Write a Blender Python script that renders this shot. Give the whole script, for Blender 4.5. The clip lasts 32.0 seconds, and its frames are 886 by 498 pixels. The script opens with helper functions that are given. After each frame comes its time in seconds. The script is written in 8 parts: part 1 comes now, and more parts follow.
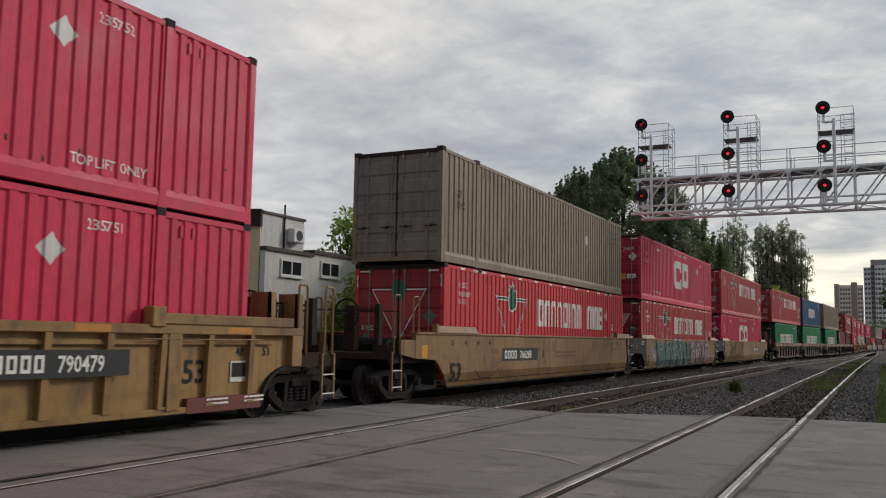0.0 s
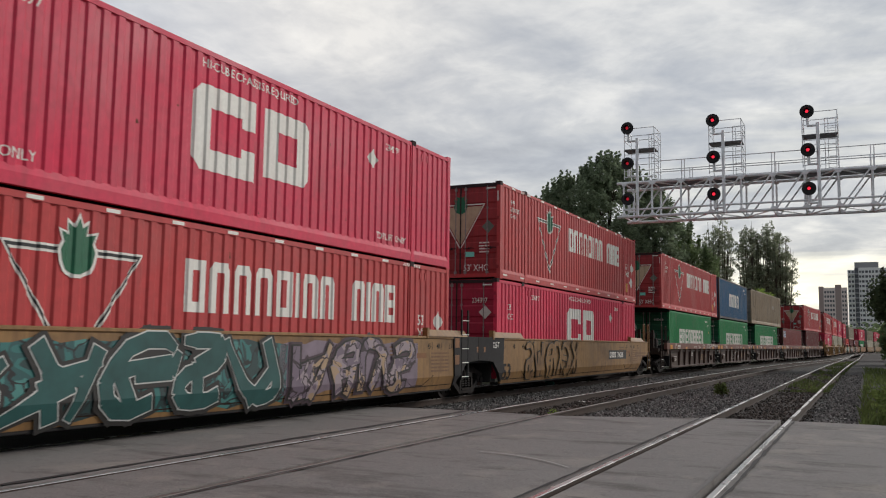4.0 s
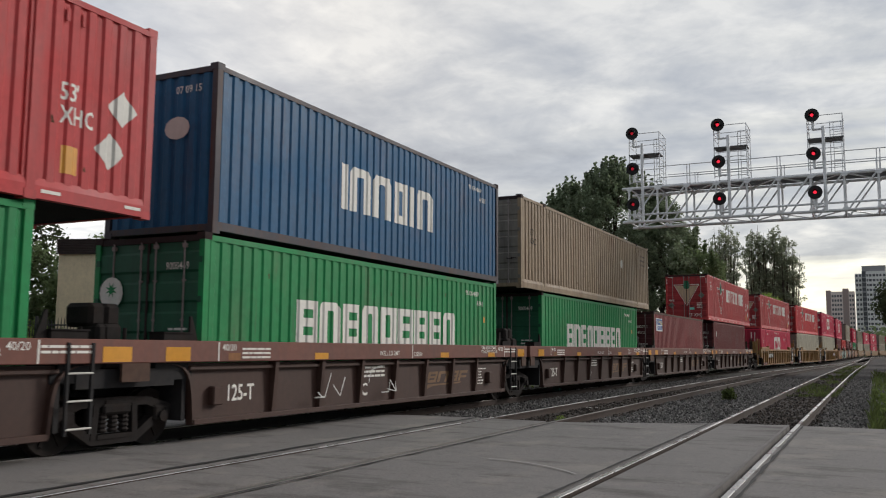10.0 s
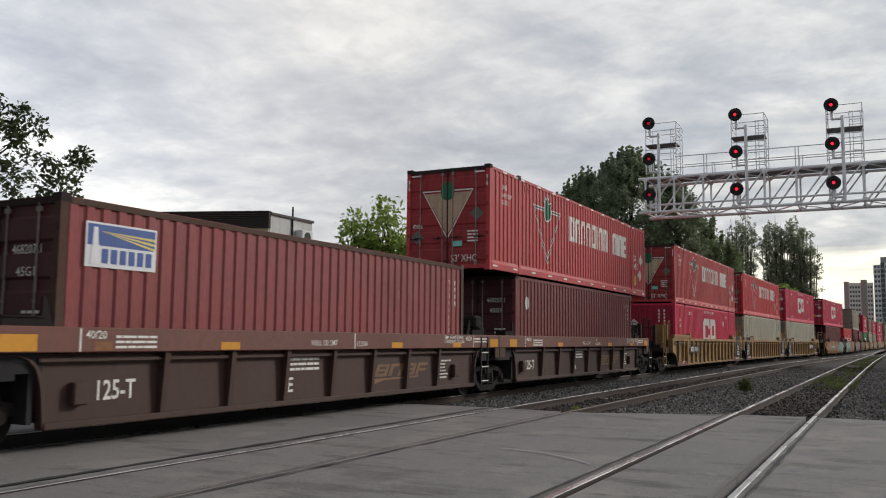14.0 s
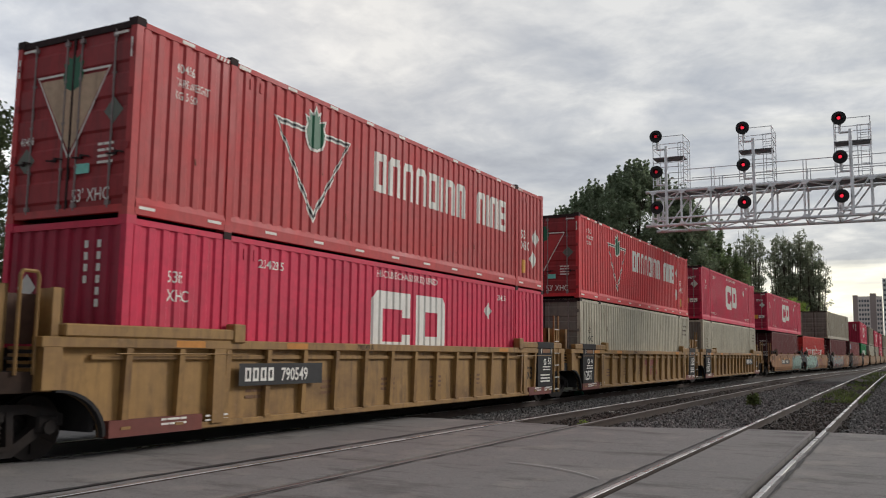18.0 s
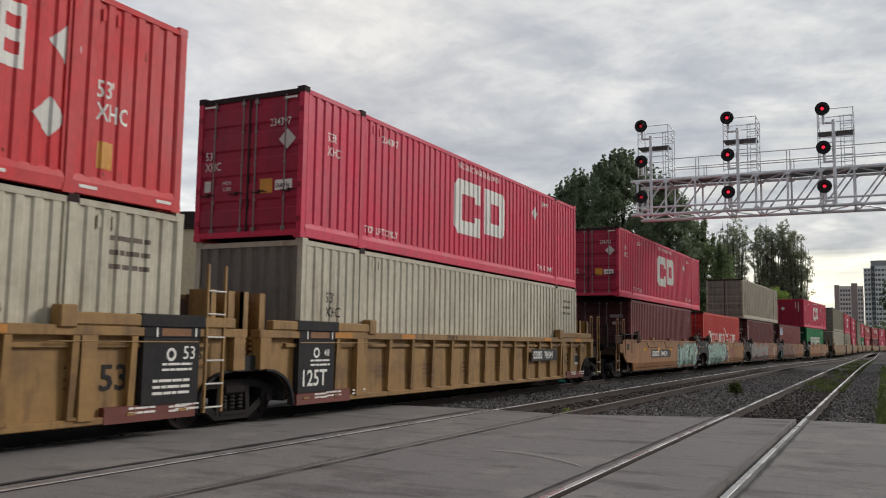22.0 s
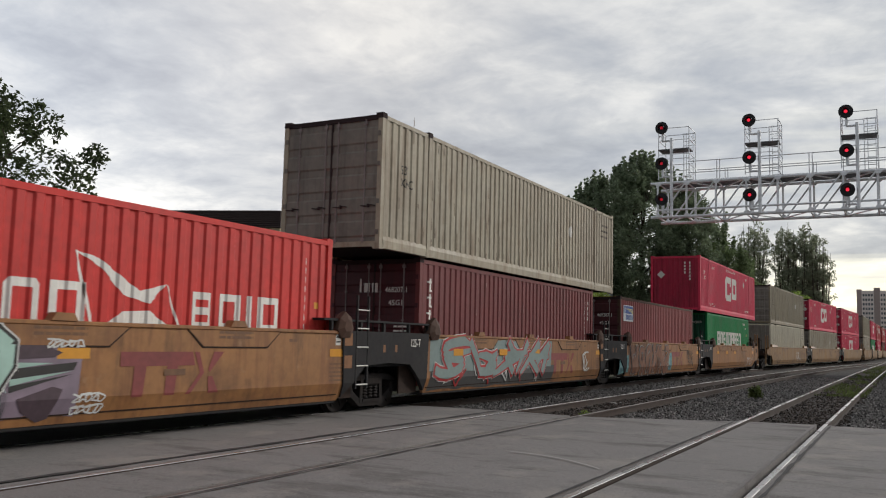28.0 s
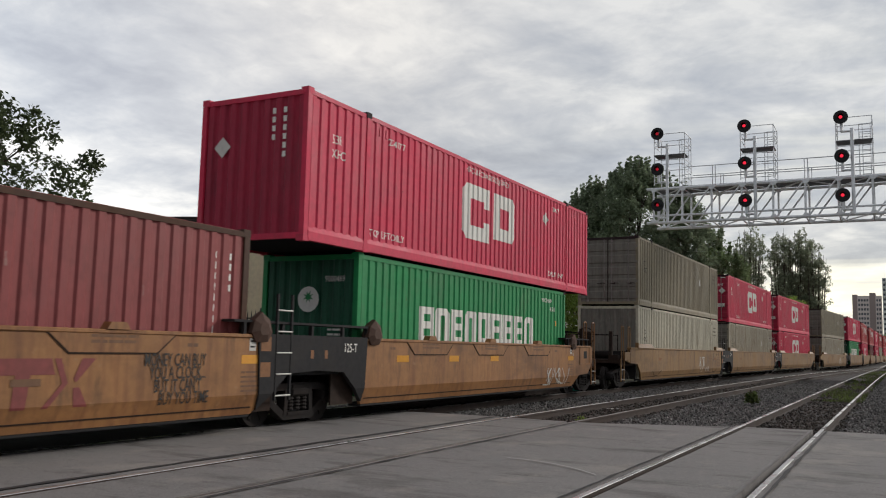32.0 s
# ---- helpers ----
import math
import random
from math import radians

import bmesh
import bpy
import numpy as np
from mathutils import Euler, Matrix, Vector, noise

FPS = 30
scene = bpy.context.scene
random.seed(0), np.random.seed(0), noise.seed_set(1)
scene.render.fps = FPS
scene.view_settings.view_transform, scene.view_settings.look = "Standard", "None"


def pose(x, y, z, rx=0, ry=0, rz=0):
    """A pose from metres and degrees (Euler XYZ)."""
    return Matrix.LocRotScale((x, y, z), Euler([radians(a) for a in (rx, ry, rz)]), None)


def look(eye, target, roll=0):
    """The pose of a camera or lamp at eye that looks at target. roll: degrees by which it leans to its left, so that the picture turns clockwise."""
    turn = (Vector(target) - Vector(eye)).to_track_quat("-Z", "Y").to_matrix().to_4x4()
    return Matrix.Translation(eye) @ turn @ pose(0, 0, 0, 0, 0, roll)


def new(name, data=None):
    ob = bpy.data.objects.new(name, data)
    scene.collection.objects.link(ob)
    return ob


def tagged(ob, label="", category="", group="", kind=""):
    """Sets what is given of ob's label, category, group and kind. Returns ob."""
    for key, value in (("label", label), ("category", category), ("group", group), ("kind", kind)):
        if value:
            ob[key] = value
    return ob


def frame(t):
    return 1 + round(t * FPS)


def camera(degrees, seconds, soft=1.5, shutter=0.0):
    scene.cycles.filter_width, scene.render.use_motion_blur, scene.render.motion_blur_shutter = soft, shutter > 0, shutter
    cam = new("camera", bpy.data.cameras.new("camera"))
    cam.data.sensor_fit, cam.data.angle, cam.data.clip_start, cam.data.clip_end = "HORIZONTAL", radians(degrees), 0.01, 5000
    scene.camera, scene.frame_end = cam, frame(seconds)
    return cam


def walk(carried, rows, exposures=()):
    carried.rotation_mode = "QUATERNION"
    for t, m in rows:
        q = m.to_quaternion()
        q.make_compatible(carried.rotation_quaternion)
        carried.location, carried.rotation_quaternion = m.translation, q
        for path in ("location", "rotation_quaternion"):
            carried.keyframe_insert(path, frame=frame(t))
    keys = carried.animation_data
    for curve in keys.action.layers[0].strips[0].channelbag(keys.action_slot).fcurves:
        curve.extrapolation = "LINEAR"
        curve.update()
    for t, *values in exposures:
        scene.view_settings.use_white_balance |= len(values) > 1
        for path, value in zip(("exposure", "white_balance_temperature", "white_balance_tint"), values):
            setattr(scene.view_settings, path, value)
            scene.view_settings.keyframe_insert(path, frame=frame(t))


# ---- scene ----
EYE_Z = 1.468
cam = camera(53.83, 32.0, soft=1.1, shutter=0.12)

# seconds, turn to the left of the track, tilt up, lean (degrees)
CAMERA_ROWS = [
    (0.0, 26.539, 5.831, 0.97), (0.5, 26.502, 5.431, 1.089), (1.0, 26.157, 5.469, 1.097), (1.5, 25.933, 5.683, 0.969),
    (2.0, 25.738, 5.7, 0.961), (2.5, 25.696, 5.676, 0.794), (3.0, 25.692, 5.762, 0.807), (3.5, 25.634, 6.112, 0.785),
    (5.5, 25.822, 5.836, 0.807), (6.0, 25.647, 5.869, 0.819), (6.5, 25.644, 6.124, 0.688), (7.0, 25.623, 6.633, 0.717),
    (7.5, 25.603, 6.814, 0.872), (8.0, 25.85, 6.681, 0.719), (8.5, 25.998, 6.57, 0.546), (9.0, 25.808, 6.694, 0.23),
    (9.5, 25.786, 6.685, 0.241), (10.0, 26.057, 6.526, 0.35), (10.5, 26.187, 6.503, 0.379), (11.0, 26.297, 6.526, 0.188),
    (11.5, 26.566, 6.494, 0.258), (12.0, 26.819, 6.426, 0.408), (12.5, 27.132, 6.314, 0.554), (13.0, 27.226, 6.115, 0.593),
    (13.5, 27.253, 5.946, 0.721), (14.0, 27.056, 5.86, 0.594), (14.5, 26.637, 5.96, 0.548), (16.5, 27.123, 6.558, 0.49),
    (17.0, 27.176, 6.559, 0.657), (17.5, 27.326, 6.579, 0.827), (18.0, 27.534, 6.705, 0.71), (18.5, 27.657, 6.583, 0.85),
    (19.0, 27.606, 6.462, 0.896), (19.5, 27.227, 6.474, 0.737), (20.0, 26.797, 6.396, 0.673), (20.5, 26.539, 6.356, 0.678),
    (21.0, 26.441, 6.25, 0.762), (21.5, 26.42, 6.071, 0.924), (22.0, 26.541, 5.957, 0.831), (22.5, 26.592, 5.916, 0.738),
    (23.0, 26.432, 5.961, 0.548), (23.5, 26.236, 5.963, 0.58), (24.0, 26.344, 5.84, 0.787), (24.5, 26.657, 5.781, 0.865),
    (25.0, 26.862, 5.838, 0.894), (25.5, 27.017, 5.832, 1.091), (27.5, 27.458, 5.926, 1.33), (28.0, 27.776, 5.984, 1.429),
    (28.5, 27.954, 6.266, 1.455), (29.0, 28.145, 6.446, 1.13), (29.5, 28.094, 6.412, 1.084), (30.0, 27.962, 6.458, 1.055),
    (30.5, 27.88, 6.524, 0.94), (31.0, 27.871, 6.496, 1.006), (31.5, 27.792, 6.413, 1.23), (32.0, 27.54, 6.377, 1.312),
]


def camera_pose(turn, tilt, lean):
    return pose(0, 0, EYE_Z, 0, 0, turn) @ pose(0, 0, 0, 90 + tilt) @ pose(0, 0, 0, 0, 0, lean)


walk(cam, [(t, camera_pose(a, b, c)) for t, a, b, c in CAMERA_ROWS], [(0.0, -0.2), (1.0, 0.0), (9.0, 0.0), (12.0, 0.08), (16.0, 0.0), (32.0, 0.0)])

# ---- world, sun ----
SUN_TURN, SUN_RISE = -38.0, 25.0    # low sun to the right of the line, behind thin cloud
world = bpy.data.worlds.new("world")
scene.world = world
world.use_nodes = True
wt = world.node_tree
wt.nodes.clear()


def wnode(kind, **values):
    n = wt.nodes.new(kind)
    for k, v in values.items():
        n.inputs[k].default_value = v
    return n


def wmath(op, a, b=None):
    n = wt.nodes.new("ShaderNodeMath")
    n.operation = op
    for i, v in enumerate((a, b)):
        if v is None:
            continue
        if isinstance(v, (int, float)):
            n.inputs[i].default_value = v
        else:
            wt.links.new(v, n.inputs[i])
    return n.outputs[0]


def wramp(value, stops):
    n = wt.nodes.new("ShaderNodeValToRGB")
    while len(n.color_ramp.elements) < len(stops):
        n.color_ramp.elements.new(0.5)
    for e, (at, c) in zip(n.color_ramp.elements, stops):
        e.position, e.color = at, (*c, 1)
    wt.links.new(value, n.inputs[0])
    return n.outputs[0]


def wmix(kind, fac, a, b):
    n = wt.nodes.new("ShaderNodeMix")
    n.data_type, n.blend_type = "RGBA", kind
    for i, v in ((0, fac), (6, a), (7, b)):
        if isinstance(v, (int, float)):
            n.inputs[i].default_value = v
        elif isinstance(v, tuple):
            n.inputs[i].default_value = (*v, 1)
        else:
            wt.links.new(v, n.inputs[i])
    return n.outputs[2]


coord = wt.nodes.new("ShaderNodeTexCoord").outputs["Generated"]
split = wt.nodes.new("ShaderNodeSeparateXYZ")
wt.links.new(coord, split.inputs[0])
sx, sy, sz = split.outputs
rise = wmath("MAXIMUM", sz, 0.0)
# the cloud layer as a flat sheet seen from below
flat = wmath("ADD", rise, 0.17)
sheet = wt.nodes.new("ShaderNodeCombineXYZ")
wt.links.new(wmath("DIVIDE", sx, flat), sheet.inputs[0])
wt.links.new(wmath("DIVIDE", sy, flat), sheet.inputs[1])


def wnoise(scale, detail, rough, shift):
    m = wt.nodes.new("ShaderNodeMapping")
    m.inputs["Location"].default_value = (shift, shift * 0.7, 0)
    wt.links.new(sheet.outputs[0], m.inputs[0])
    n = wnode("ShaderNodeTexNoise", Scale=scale, Detail=detail, Roughness=rough, Distortion=0.35)
    wt.links.new(m.outputs[0], n.inputs["Vector"])
    return n.outputs[0]


big, small = wnoise(0.8, 4, 0.5, 9.4), wnoise(2.5, 8, 0.6, 2.3)
lumps = wnoise(7.5, 4, 0.55, 5.1)
cloud = wmath("ADD", wmath("ADD", wmath("MULTIPLY", big, 0.40), wmath("MULTIPLY", small, 0.40)), wmath("MULTIPLY", lumps, 0.20))
clouds = wramp(cloud, [(0.39, (0.36, 0.39, 0.45)), (0.465, (0.46, 0.49, 0.54)), (0.525, (0.57, 0.59, 0.62)), (0.61, (0.80, 0.80, 0.79))])
# overcast law: three times as bright overhead as at the horizon
# the cloud bank thickens behind, away from the light
ahead = wnode("ShaderNodeMapRange")
for k, v in (("From Min", -0.65), ("From Max", 0.25), ("To Min", 0.72), ("To Max", 1.0)):
    ahead.inputs[k].default_value = v
wt.links.new(sy, ahead.inputs["Value"])
# the sheet is thinner and brighter toward the light
toward = wt.nodes.new("ShaderNodeVectorMath")
toward.operation = "DOT_PRODUCT"
aim = Vector((0.04, 1.0, 0.07)).normalized()
toward.inputs[1].default_value = aim
wt.links.new(coord, toward.inputs[0])
facing = wmath("MAXIMUM", toward.outputs["Value"], 0.0)
west = wnode("ShaderNodeMapRange")
for k, v in (("From Min", -0.50), ("From Max", -0.80), ("To Min", 0.0), ("To Max", 0.58)):
    west.inputs[k].default_value = v
wt.links.new(sx, west.inputs["Value"])
pale = wmath("ADD", 1.0, wmath("MULTIPLY", west.outputs[0], wmath("POWER", wmath("SUBTRACT", 1.0, rise), 1.0)))
lift = wmath("MULTIPLY", wmath("ADD", 1.03, wmath("MULTIPLY", rise, -0.12)), wmath("MULTIPLY", ahead.outputs[0], wmath("ADD", 0.93, wmath("MULTIPLY", wmath("POWER", facing, 6.0), 0.10))))
law = wt.nodes.new("ShaderNodeVectorMath")
law.operation = "SCALE"
wt.links.new(clouds, law.inputs[0])
wt.links.new(wmath("MULTIPLY", lift, pale), law.inputs[3])
# warm gap of clear sky low down where the sun stands
near = wmath("POWER", facing, 26.0)
low = wmath("POWER", wmath("SUBTRACT", 1.0, rise), 9.0)
glow = wmath("MULTIPLY", near, low)
warm = wmix("ADD", glow, law.outputs[0], (0.26, 0.20, 0.08))
# level bars of thin bright cloud near the horizon
bars_at = wt.nodes.new("ShaderNodeCombineXYZ")
for i, (v, k) in enumerate(((sx, 2.2), (sy, 2.2), (rise, 30.0))):
    wt.links.new(wmath("MULTIPLY", v, k), bars_at.inputs[i])
bar_noise = wnode("ShaderNodeTexNoise", Scale=1.0, Detail=4.0, Roughness=0.5, Distortion=0.3)
wt.links.new(bars_at.outputs[0], bar_noise.inputs["Vector"])
bar_cut = wnode("ShaderNodeMapRange")
for k, v in (("From Min", 0.44), ("From Max", 0.56), ("To Min", 0.0), ("To Max", 1.0)):
    bar_cut.inputs[k].default_value = v
wt.links.new(bar_noise.outputs[0], bar_cut.inputs["Value"])
bar_fade = wmath("MULTIPLY", wmath("POWER", facing, 20.0), wmath("POWER", wmath("SUBTRACT", 1.0, rise), 6.0))
warm = wmix("ADD", wmath("MULTIPLY", bar_cut.outputs[0], bar_fade), warm, (0.95, 0.86, 0.56))
sky = wt.nodes.new("ShaderNodeTexSky")
sky.sky_type, sky.sun_disc = "NISHITA", False
sky.sun_elevation, sky.sun_rotation = radians(SUN_RISE), radians(SUN_TURN)
clear = wmix("MULTIPLY", 1.0, sky.outputs[0], (0.10, 0.10, 0.10))
mixed = wmix("MIX", 0.93, clear, warm)
back = wnode("ShaderNodeBackground", Strength=1.0)
wt.links.new(mixed, back.inputs[0])
out = wt.nodes.new("ShaderNodeOutputWorld")
wt.links.new(back.outputs[0], out.inputs[0])

sun = new("sun", bpy.data.lights.new("sun", "SUN"))
sun.data.energy, sun.data.angle, sun.data.color = 1.9, radians(14), (1.0, 0.94, 0.88)
sun.matrix_world = look((0, 0, 60), (-60 * math.sin(radians(-SUN_TURN)), -60 * math.cos(radians(SUN_TURN)), 60 - 60 * math.tan(radians(SUN_RISE))))

# ---- materials ----
MATS = {}


def material(name, color, rough=0.6, metal=0.0, spread=0.18, grain=9.0, bump=0.25, dirt=0.0, dirt_color=(0.09, 0.06, 0.04),
             streak=False, spec=0.4, random_tint=0.0, big=0.7, bump_size=0.004):
    """Painted or raw surface: base colour varied by a coarse and a fine noise, with dirt that may run down in streaks."""
    if name in MATS:
        return MATS[name]
    m = bpy.data.materials.new(name)
    MATS[name] = m
    m.use_nodes = True
    t = m.node_tree
    b = t.nodes["Principled BSDF"]
    b.inputs["Roughness"].default_value, b.inputs["Metallic"].default_value = rough, metal
    b.inputs["Specular IOR Level"].default_value = spec

    def node(kind, **values):
        n = t.nodes.new(kind)
        for k, v in values.items():
            n.inputs[k].default_value = v
        return n

    tc = node("ShaderNodeTexCoord")
    info = node("ShaderNodeObjectInfo")
    shift = node("ShaderNodeVectorMath")
    shift.operation = "MULTIPLY_ADD"
    t.links.new(info.outputs["Random"], shift.inputs[0])
    shift.inputs[1].default_value = (37, 53, 71)
    t.links.new(tc.outputs["Object"], shift.inputs[2])
    fine = node("ShaderNodeTexNoise", Scale=grain, Detail=5.0, Roughness=0.6)
    coarse = node("ShaderNodeTexNoise", Scale=big, Detail=4.0, Roughness=0.55)
    t.links.new(shift.outputs[0], fine.inputs["Vector"])
    t.links.new(shift.outputs[0], coarse.inputs["Vector"])
    add = node("ShaderNodeMath")
    add.operation = "ADD"
    t.links.new(fine.outputs[0], add.inputs[0])
    t.links.new(coarse.outputs[0], add.inputs[1])
    ramp = node("ShaderNodeMapRange")
    ramp.inputs["From Min"].default_value, ramp.inputs["From Max"].default_value = 0.65, 1.35
    ramp.inputs["To Min"].default_value, ramp.inputs["To Max"].default_value = 1 - spread, 1 + spread
    t.links.new(add.outputs[0], ramp.inputs["Value"])
    scale = node("ShaderNodeVectorMath")
    scale.operation = "SCALE"
    scale.inputs[0].default_value = color
    t.links.new(ramp.outputs[0], scale.inputs[3])
    result = scale.outputs[0]
    if random_tint:
        hsv = node("ShaderNodeHueSaturation")
        rr = node("ShaderNodeMapRange")
        rr.inputs["To Min"].default_value, rr.inputs["To Max"].default_value = 1 - random_tint, 1 + random_tint
        t.links.new(info.outputs["Random"], rr.inputs["Value"])
        t.links.new(rr.outputs[0], hsv.inputs["Value"])
        t.links.new(result, hsv.inputs["Color"])
        result = hsv.outputs[0]
    if dirt:
        mapping = node("ShaderNodeMapping")
        mapping.inputs["Scale"].default_value = (5, 5, 0.45) if streak else (2.2, 2.2, 2.2)
        t.links.new(shift.outputs[0], mapping.inputs[0])
        run = node("ShaderNodeTexNoise", Scale=1.0, Detail=6.0, Roughness=0.65)
        t.links.new(mapping.outputs[0], run.inputs["Vector"])
        cut = node("ShaderNodeMapRange")
        cut.inputs["From Min"].default_value, cut.inputs["From Max"].default_value = 0.47, 0.75
        cut.inputs["To Max"].default_value = dirt
        t.links.new(run.outputs[0], cut.inputs["Value"])
        mix = node("ShaderNodeMix")
        mix.data_type = "RGBA"
        t.links.new(cut.outputs[0], mix.inputs[0])
        t.links.new(result, mix.inputs[6])
        mix.inputs[7].default_value = (*dirt_color, 1)
        result = mix.outputs[2]
    t.links.new(result, b.inputs["Base Color"])
    wear = node("ShaderNodeMapRange")
    wear.inputs["From Min"].default_value, wear.inputs["From Max"].default_value = 0.3, 0.7
    wear.inputs["To Min"].default_value, wear.inputs["To Max"].default_value = max(0.02, rough - 0.1), min(1, rough + 0.12)
    t.links.new(coarse.outputs[0], wear.inputs["Value"])
    t.links.new(wear.outputs[0], b.inputs["Roughness"])
    if bump:
        bp = node("ShaderNodeBump", Strength=bump, Distance=bump_size)
        t.links.new(fine.outputs[0], bp.inputs["Height"])
        t.links.new(bp.outputs[0], b.inputs["Normal"])
    return m


def glow_material(name, color, strength):
    m = bpy.data.materials.new(name)
    m.use_nodes = True
    b = m.node_tree.nodes["Principled BSDF"]
    b.inputs["Base Color"].default_value = (*color, 1)
    b.inputs["Emission Color"].default_value = (*color, 1)
    b.inputs["Emission Strength"].default_value = strength
    return m


def paint(name, color, dirt=0.35, **kw):
    return material(name, color, rough=0.55, spread=0.19, grain=7, dirt=dirt, streak=True, bump=0.12, spec=0.3, **kw)


CRIMSON = paint("crimson_paint", (0.60, 0.030, 0.078), 0.10)
TIRE_RED = paint("faded_red_paint", (0.47, 0.052, 0.053), 0.22, dirt_color=(0.16, 0.05, 0.045))
# door reds: side paints darkened for the shade on the ends, plus grime
DOOR_RED = paint("shaded_grimy_red_door_paint", (0.30, 0.028, 0.032), 0.55, dirt_color=(0.05, 0.02, 0.02))
DOOR_CRIMSON = paint("shaded_grimy_crimson_door_paint", (0.35, 0.018, 0.048), 0.45, dirt_color=(0.07, 0.012, 0.02))
TIRE_RED_FRESH = paint("red_paint", (0.59, 0.038, 0.044), 0.08)
GREY_TAUPE = paint("grey_taupe_paint", (0.245, 0.188, 0.118), 0.6, dirt_color=(0.07, 0.05, 0.035))
TAUPE = paint("taupe_paint", (0.29, 0.215, 0.138), 0.6, dirt_color=(0.085, 0.05, 0.03))
KHAKI = paint("khaki_paint", (0.25, 0.21, 0.14), 0.4, dirt_color=(0.09, 0.07, 0.05))
CREAM = paint("cream_paint", (0.52, 0.48, 0.37), 0.3, dirt_color=(0.14, 0.10, 0.07))
STONE = paint("stone_grey_paint", (0.38, 0.335, 0.25), 0.6, dirt_color=(0.13, 0.08, 0.045))
GREEN = paint("green_paint", (0.010, 0.235, 0.070), 0.15)
BLUE = paint("blue_paint", (0.010, 0.092, 0.205), 0.15, dirt_color=(0.06, 0.07, 0.08))
BLUE_WORN = paint("rust_worn_blue_paint", (0.05, 0.045, 0.055), 0.7, dirt_color=(0.10, 0.045, 0.025))
# green and maroon for the ends: overhang shade and grime both in the colour
DOOR_GREEN = paint("shaded_grimy_green_end_paint", (0.012, 0.095, 0.048), 0.4, dirt_color=(0.012, 0.03, 0.022))
DOOR_MAROON = paint("shaded_grimy_maroon_door_paint", (0.075, 0.018, 0.022), 0.4, dirt_color=(0.03, 0.015, 0.015))
MAROON = paint("maroon_paint", (0.165, 0.034, 0.034), 0.22)
BROWN_RED = paint("brown_red_paint", (0.26, 0.062, 0.060), 0.2)
ORANGE_RED = paint("orange_red_paint", (0.58, 0.044, 0.036), 0.1)
WHITE = material("white_lettering", (0.78, 0.76, 0.70), rough=0.6, spread=0.1, grain=14, bump=0.05, dirt=0.25, streak=True, dirt_color=(0.35, 0.2, 0.16))
BLACK = material("black_paint", (0.018, 0.018, 0.019), rough=0.5, spread=0.3, bump=0.1)
PLACARD_OLD = material("dull_green_placard", (0.115, 0.13, 0.105), rough=0.5, spread=0.2)
LEAF_GREEN = material("emblem_green", (0.008, 0.12, 0.055), rough=0.5)
PLACARD = material("placard_metal", (0.60, 0.58, 0.53), rough=0.45, spread=0.12)
YELLOW = material("reflector_yellow", (0.64, 0.29, 0.03), rough=0.35, spread=0.12)
TEAL_TAG = material("teal_sticker", (0.20, 0.62, 0.52), rough=0.5)
BEIGE_TRI = material("faded_emblem", (0.50, 0.36, 0.24), rough=0.6, dirt=0.4, streak=True)
STEEL = material("galvanised_steel", (0.82, 0.83, 0.85), rough=0.45, metal=0.2, spread=0.16, bump=0.1)
DARK_STEEL = material("dark_steel", (0.022, 0.019, 0.018), rough=0.85, metal=0.0, spread=0.4, dirt=0.5, dirt_color=(0.035, 0.022, 0.016), spec=0.15)
RUST = material("rusty_steel", (0.075, 0.038, 0.025), rough=0.8, spread=0.35, dirt=0.4)
RAIL_TOP = material("polished_rail", (0.62, 0.605, 0.59), rough=0.28, metal=0.9, spread=0.1, bump=0.05)
RAIL_DULL = material("dull_rail", (0.17, 0.155, 0.145), rough=0.5, metal=0.7, spread=0.2, bump=0.05)
RAIL_SIDE = material("rail_rust", (0.046, 0.030, 0.023), rough=0.8, spread=0.3)
TAN = material("tan_car_paint", (0.27, 0.150, 0.055), rough=0.55, spread=0.2, grain=6, dirt=0.75, streak=True, dirt_color=(0.135, 0.066, 0.03), bump=0.15)
TAN_ORANGE = material("orange_tan_car_paint", (0.30, 0.138, 0.048), rough=0.55, spread=0.24, grain=6, dirt=0.85, streak=True, dirt_color=(0.15, 0.055, 0.025), bump=0.15)
YELLOW_TAN = material("yellow_tan_car_paint", (0.30, 0.170, 0.054), rough=0.55, spread=0.2, grain=6, dirt=0.65, streak=True, dirt_color=(0.15, 0.08, 0.035), bump=0.15)
CAR_BROWN = material("brown_car_paint", (0.060, 0.030, 0.022), rough=0.6, spread=0.2, dirt=0.4, streak=True, dirt_color=(0.042, 0.026, 0.020))
SILL_BROWN = material("red_brown_sill_paint", (0.165, 0.062, 0.044), rough=0.55, spread=0.2, dirt=0.4, streak=True, dirt_color=(0.09, 0.06, 0.05))
SKIRT = material("maroon_skirt_paint", (0.15, 0.04, 0.03), rough=0.6, spread=0.2)
CHAR = material("soot_black_paint", (0.024, 0.023, 0.024), rough=0.75, spec=0.2, spread=0.3, dirt=0.3, dirt_color=(0.06, 0.05, 0.04))
ASPHALT = material("worn_asphalt", (0.212, 0.200, 0.192), rough=0.85, spread=0.16, grain=30, bump=0.6, big=0.35, spec=0.25, bump_size=0.006)


